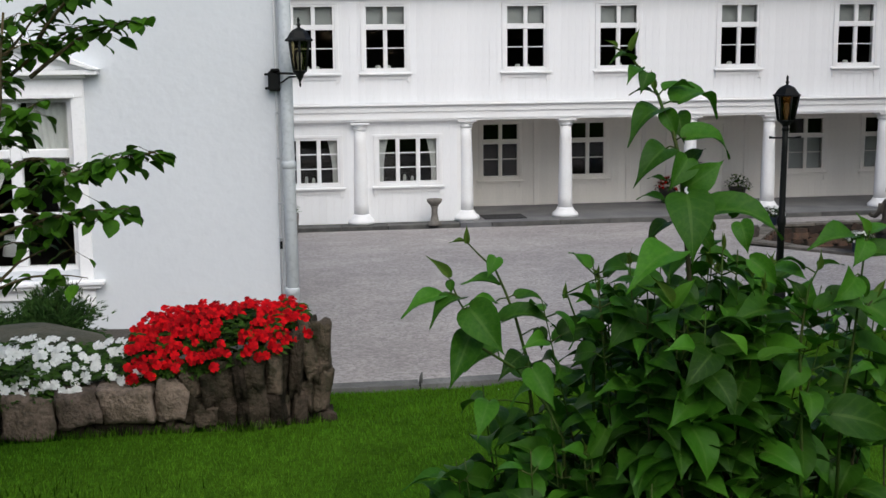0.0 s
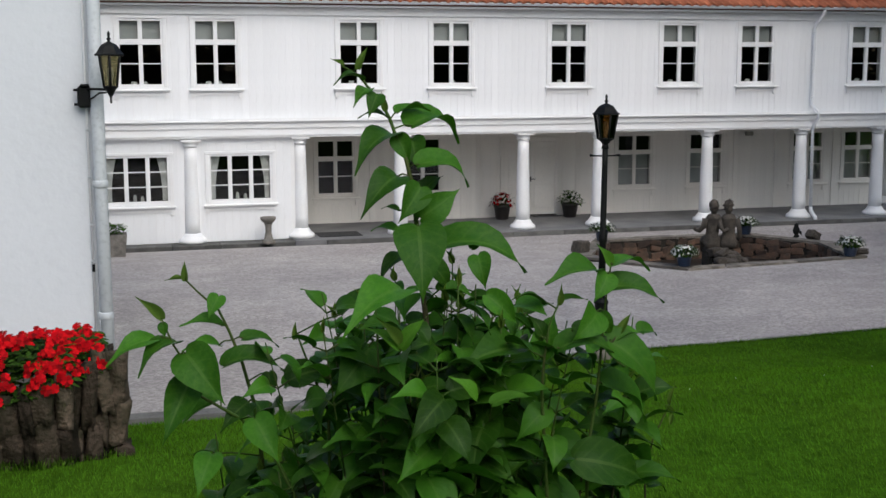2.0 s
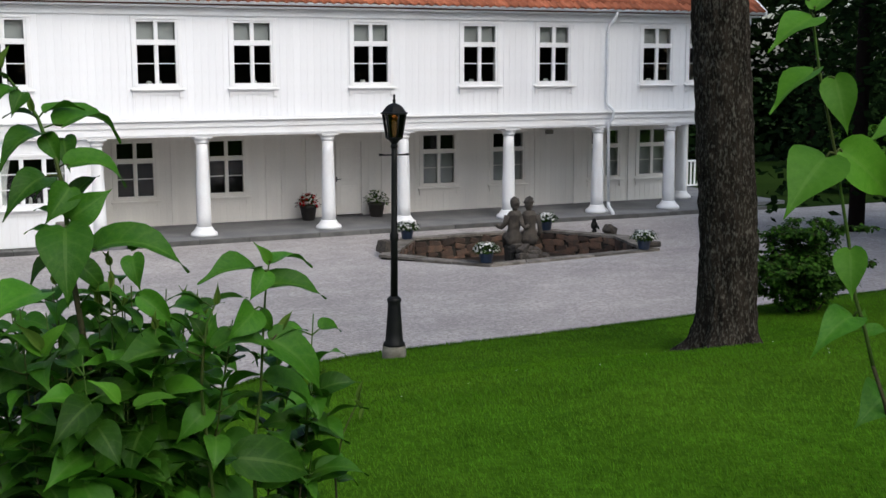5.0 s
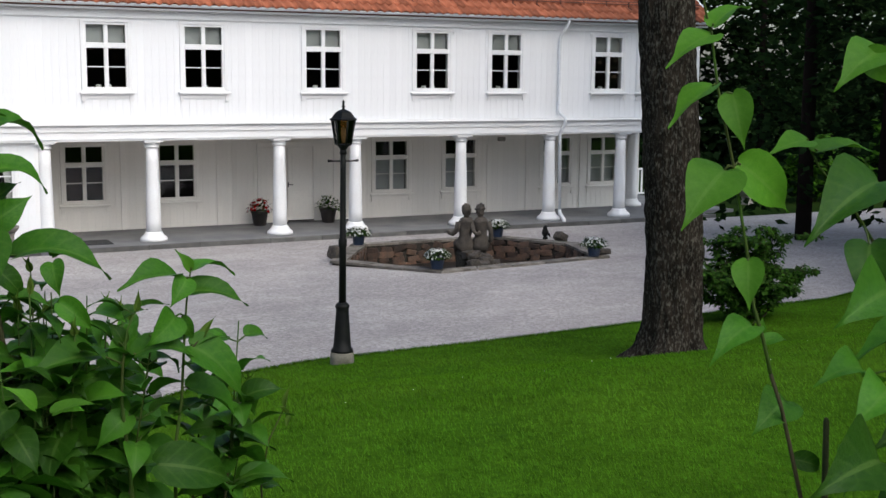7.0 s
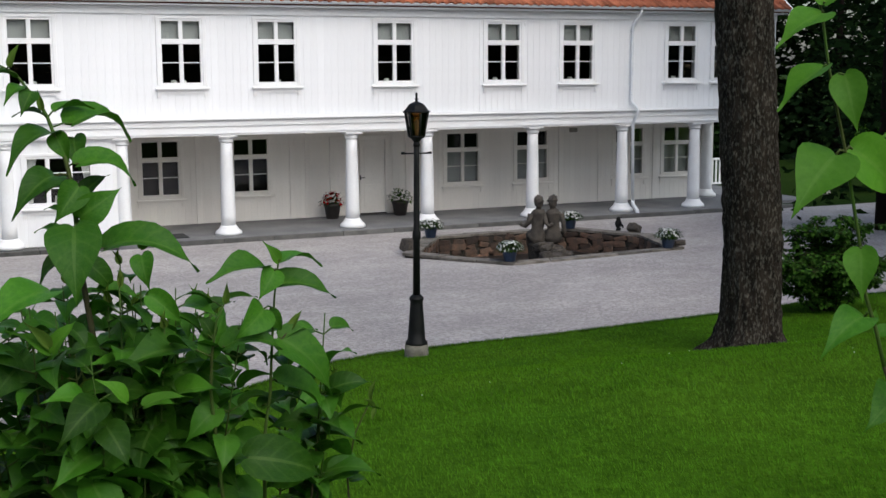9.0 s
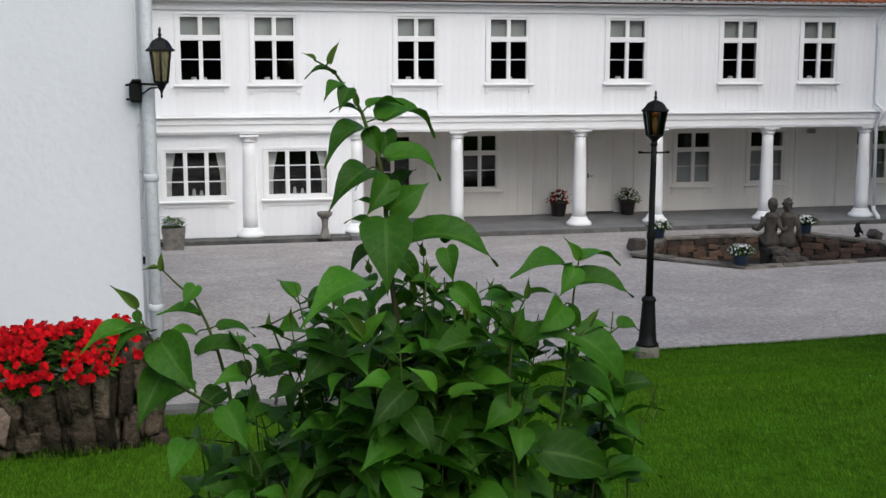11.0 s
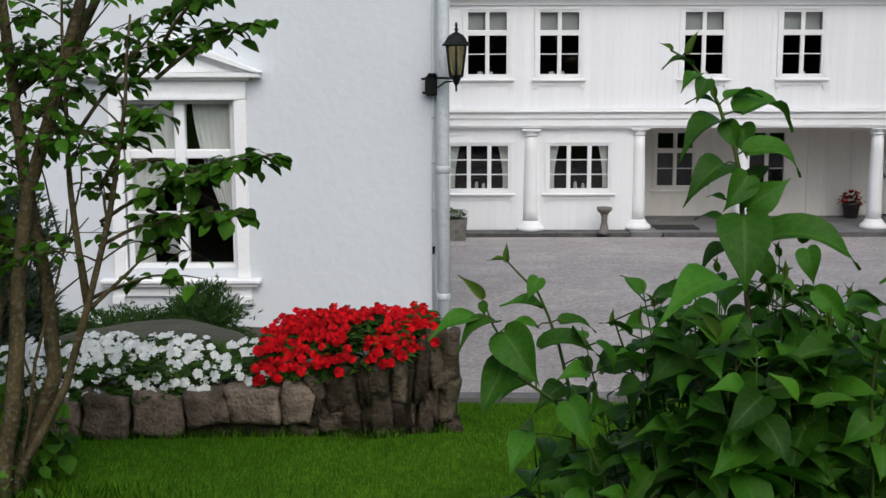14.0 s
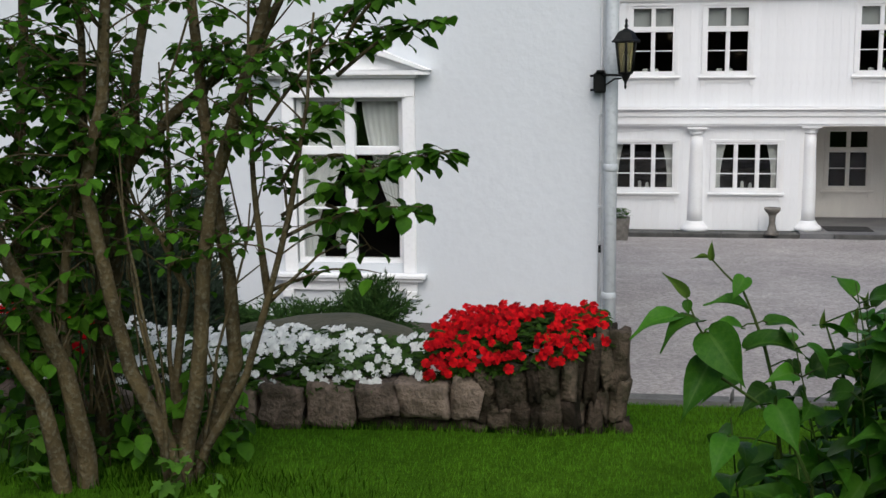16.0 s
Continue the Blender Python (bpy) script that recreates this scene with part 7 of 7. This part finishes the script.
rr = random.Random(9)
for label, spots in (("dark dense woodland beyond the drive", [(30 + i * 2.9 + rr.uniform(-1, 1), 43 + rr.uniform(-2, 9) - 0.25 * i) for i in range(22)] + [(44 + i * 2.4, 27 + rr.uniform(-5, 9)) for i in range(10)]),
                     # Never in view: added so the window panes reflect dark trees.
                     ("unseen woodland added behind the garden for dark window reflections", [(-34 + i * 5.2 + rr.uniform(-1, 1), -34 + rr.uniform(-4, 4)) for i in range(17)]),
                     # Out-of-view trees added to block sky light from the right side.
                     ("unseen trees added beside the lawn to shade the court's right side", [(20 + (i % 3) * 4.0 + rr.uniform(-1, 1), -10 + i * 1.15) for i in range(19)] + [(25.5 + (i % 3) * 2.6 + rr.uniform(-.6, .6), 11 + i * 1.1) for i in range(12)] + [(23.9 + rr.uniform(-.3, .6), 13.5 + i * 2.2) for i in range(6)])):
    wd = thing("woodland", label, "trees", kind="stuff")
    tk, lv = Geo(), Geo()
    for i, (x, y) in enumerate(spots):
        wood_tree(rr, x, y, 0.0 if y > 24 else 2.0, rr.uniform(13, 19), rr.uniform(2.6, 3.8), tk, lv, i % 3 == 0)
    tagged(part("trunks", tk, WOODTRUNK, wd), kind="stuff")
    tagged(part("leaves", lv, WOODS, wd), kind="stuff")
hedge = thing("far_hedge", "added leaf wall closing gaps in the woods, with an unseen strip behind the garden", "hedge", kind="stuff")
hg = Geo()
# High leaf wall added to shut out bright sky between the far trees.
for _ in range(60000):
    t = rr.random()
    x, y = (28 + t * 62, 52 - t * 6 + rr.uniform(-2, 2)) if rr.random() < 0.7 else (66 + rr.uniform(-2, 2), 6 + t * 44)
    p = Vector((x, y, rr.random() ** 1.15 * 19.0 - 0.3))
    d = Vector((rr.uniform(-1, 1), rr.uniform(-1, 1), rr.uniform(-1, .4))).normalized()
    s = d.orthogonal().normalized() * 0.2
    hg.add([p - s, p + d * 0.42, p + s, p - d * 0.3], [(0, 1, 2, 3)])
# Unseen strip behind the garden, added to keep the horizon out of pane reflections.
for _ in range(9000):
    p = Vector((rr.uniform(-60, 60), -41 + rr.uniform(-2, 2), rr.random() ** 1.2 * 12.0))
    d = Vector((rr.uniform(-1, 1), rr.uniform(-1, 1), rr.uniform(-1, .4))).normalized()
    s = d.orthogonal().normalized() * 0.6
    hg.add([p - s, p + d * 1.0, p + s, p - d * 0.8], [(0, 1, 2, 3)])
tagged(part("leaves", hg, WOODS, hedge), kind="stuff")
solid("far_lawn", Geo().box(25.6, 30.4, -0.34, 62, 46, -0.12), FARGRASS, "mown grass beyond the gravel drive", "lawn", kind="structure")

# ---- grass blades on the lawn the camera overlooks ----
gr = np.random.default_rng(4)
N = 330000
t = gr.random(N)
gy = 4.0 + 10.4 * t ** 1.25
gx = -2.6 + gr.random(N) * 12.5 * (0.35 + 0.09 * gy)
keep = (gy < np.interp(gx, EDGE_X, EDGE_Y) - 0.01) & ~((gx < 0.62) & (gy > 6.9)) & (gx < 16)
gx, gy = gx[keep], gy[keep]
gz = np.array([lawn_z(a, b) for a, b in zip(gx, gy)])
hh = gr.uniform(0.010, 0.030, len(gx)) * (1 + 0.9 * (np.abs(gy - 6.92) < 0.05) * (gx < 0.7))
an = gr.normal(0, 0.5, len(gx))
lx, ly = gr.normal(0, 0.014, len(gx)), 0.012 + np.abs(gr.normal(0, 0.016, len(gx)))
wide = 0.0014 + 0.00014 * gy
wx, wy = np.cos(an) * wide, np.sin(an) * wide
vv = np.stack([np.stack([gx - wx, gy - wy, gz - 0.006], 1), np.stack([gx + wx, gy + wy, gz - 0.006], 1), np.stack([gx + lx, gy + ly, gz + hh], 1)], 1).reshape(-1, 3)
# longer tufts round the old shrub's stems and along the stone wall
tx = np.concatenate([gr.normal(-1.5, 0.5, 2600), gr.uniform(-4.0, 0.66, 2200)])
ty = np.concatenate([gr.normal(5.75, 0.12, 2600), np.array([bed_front(a) for a in tx[2600:]]) - gr.uniform(0.0, 0.06, 2200)])
tz = np.array([lawn_z(a, b) for a, b in zip(tx, ty)])
th = np.concatenate([gr.uniform(0.02, 0.08, 2600), gr.uniform(0.02, 0.07, 2200)])
bx, by = gr.normal(0, 0.3, len(tx)) * th, gr.normal(0, 0.3, len(tx)) * th
ex = gr.uniform(2.2, 18, 14000)
ey = np.array([edge_y(a) for a in ex]) - gr.uniform(-0.02, 0.10, len(ex))
ez = np.array([lawn_z(a, min(b, edge_y(a))) for a, b in zip(ex, ey)])
eh = gr.uniform(0.015, 0.042, len(ex))
tx, ty, tz, th = (np.concatenate(q) for q in ((tx, ex), (ty, ey), (tz, ez), (th, eh)))
bx, by = gr.normal(0, 0.3, len(tx)) * th, gr.normal(0, 0.3, len(tx)) * th
tv = np.stack([np.stack([tx - 0.0026, ty, tz - 0.006], 1), np.stack([tx + 0.0026, ty, tz - 0.006], 1), np.stack([tx + bx, ty + by, tz + th], 1)], 1).reshape(-1, 3)
vv = np.concatenate([vv, tv])
tri = vv.reshape(-1, 3, 3)
away = np.cross(tri[:, 1] - tri[:, 0], tri[:, 2] - tri[:, 0])[:, 2] < 0
tri[away] = tri[away][:, ::-1]
vv = tri.reshape(-1, 3)
me = bpy.data.meshes.new("grass")
me.from_pydata(vv.tolist(), [], np.arange(len(vv)).reshape(-1, 3).tolist())
up = np.zeros_like(vv)
up[:, 2], up[:, 0], up[:, 1] = 1.0, gr.normal(0, 0.25, len(vv)), gr.normal(0, 0.25, len(vv))
me.normals_split_custom_set_from_vertices(up.tolist())
me.materials.append(BLADE)
tagged(new("grass", me), "short green grass blades of the lawn", "grass", kind="stuff")

daisies = Geo()
for _ in range(26):
    x, y = rr.uniform(1.2, 10), rr.uniform(5.0, 12)
    if y < edge_y(x) - 0.2:
        petals(daisies, Vector((x, y, lawn_z(x, y) + 0.03)), (rr.uniform(-.2, .2), -0.3, 1), rr.uniform(0.003, 0.005), rr.uniform(0, 6))
solid("daisies", daisies, PALE, "tiny white daisies scattered over the lawn", "flowers", kind="stuff")


# ---- timber boards on the walls ----
BOARD_MESH = {}


def board(parent, x, z0, z1, y, w, material):
    key = (round(z1 - z0, 3), round(w, 3), material.name)
    if key not in BOARD_MESH:
        BOARD_MESH[key] = Geo().box(0, 0, 0, w, 0.02, z1 - z0, 0.0018).mesh("board")
        BOARD_MESH[key].materials.append(material)
    ob = new("board", BOARD_MESH[key])
    ob.parent = parent
    ob.location = (x, y, z0)


def clad(parent, x0, x1, z0, z1, y, holes, hz, w, material):
    """Upright boards with narrow joints; boards stop at the casings of the windows."""
    n = round((x1 - x0) / w)
    w = (x1 - x0) / n
    for k in range(n):
        a, b = x0 + k * w, x0 + (k + 1) * w
        cut = [h for h in holes if h[0] - 0.145 < b - 0.01 and h[1] + 0.145 > a + 0.01]
        if not cut:
            board(parent, a + 0.0008, z0, z1, y, w - 0.0016, material)
            continue
        h = cut[0]
        if a < h[0] - 0.145 - 0.02:
            board(parent, a + 0.004, z0, z1, y, h[0] - 0.147 - a - 0.004, material)
        if b > h[1] + 0.145 + 0.02:
            board(parent, h[1] + 0.147, z0, z1, y, b - h[1] - 0.151, material)
        m0, m1 = max(a + 0.004, h[0] - 0.145), min(b - 0.004, h[1] + 0.145)
        if m1 - m0 > 0.02:
            board(parent, m0, z0, hz[0] - 0.2, y, m1 - m0, material)
            board(parent, m0, hz[1] + 0.135, z1, y, m1 - m0, material)


clad(mansion_walls[0], 0.6, XR, 3.024, 5.533, YF - 0.04, UPPER, UZ, 0.185, BOARD)
clad(mansion_walls[1], 0.3, 5.3, 0.0, 2.545, YF + 0.031, FRONT, FZ, 0.185, BOARD)
clad(mansion_walls[2], 5.52, 24.7, 0.002, 2.615, YB + 0.021, sorted(BACK + [(11.85, 13.36)]), BZ, 0.185, PORCH)

# ---- clay pantiles ----
roof = solid("roof", Geo().prism([(YF - 0.37, 5.84), (YF - 0.29, 5.80), (35.6, 5.80 + (35.6 - YF + 0.29) * math.tan(PITCH)), (40.7, 5.8), (40.8, 5.84), (35.6, 5.86 + (35.6 - YF + 0.33) * math.tan(PITCH))], 0, XR + 0.25 - XL), TILE, "steep roof of orange clay pantiles", "roof", kind="structure")
roof.matrix_world = Matrix(((0, -1, 0, XR + 0.25), (1, 0, 0, 0), (0, 0, 1, 0), (0, 0, 0, 1)))
TW, TL = 0.25, 0.34
prof = [(u * TW, 0.036 * math.sin(u * 2 * math.pi) + 0.03) for u in np.linspace(0, 1.06, 9)]


def pantile(g, x, y, z):
    c, s = math.cos(PITCH), math.sin(PITCH)
    vs = []
    for v, lift in ((0, 0.034), (TL * 1.1, 0.0)):
        vs += [(x + a, y + v * c - (b + lift) * s, z + v * s + (b + lift) * c) for a, b in prof]
    n = len(prof)
    vs += [(x + a, y - (b + 0.006) * s, z + (b + 0.006) * c) for a, b in prof]
    g.add(vs, [(i, i + 1, n + i + 1, n + i) for i in range(n - 1)] + [(2 * n + i, 2 * n + i + 1, i + 1, i) for i in range(n - 1)], True)


one = Geo()
pantile(one, 0, 0, 0)
one = one.mesh("tile")
one.materials.append(TILE)
more = Geo()
inv = roof.matrix_world.inverted()
for j in range(19):
    y0, z0 = YF - 0.44 + j * TL * math.cos(PITCH), 5.862 + j * TL * math.sin(PITCH)
    for i in range(int((XR + 0.3 - 0.6) / TW)):
        x = 0.6 + i * TW
        if j < 3:
            ob = new("tile", one)
            ob.parent = roof
            ob.matrix_parent_inverse = inv
            ob.location = (x, y0 + rnd.uniform(-.006, .006), z0 + rnd.uniform(-.003, .003))
        else:
            pantile(more, x, y0, z0)
up = part("upper_tiles", more, TILE, roof)
up.matrix_parent_inverse = inv
tagged(up, kind="stuff")
guard = thing("snow_guard", "dark iron snow guard rail on the tiled roof", "snow guard")
gy, gz = YF - 0.41 + 0.6 * math.cos(PITCH), 5.91 + 0.6 * math.sin(PITCH)
for dz in (0.10, 0.17):
    part("rail", Geo().tube([(0.6, gy, gz + dz), (XR, gy, gz + dz)], 0.014, 6), RUST, guard)
for k in range(31):
    bx = 0.9 + k * 0.8
    part("bracket", Geo().box(bx, gy - 0.012, gz - 0.03, bx + 0.025, gy + 0.012, gz + 0.19).tube([(bx + 0.012, gy, gz + 0.02), (bx + 0.012, gy - 0.16, gz - 0.06)], 0.012, 5), RUST, guard)
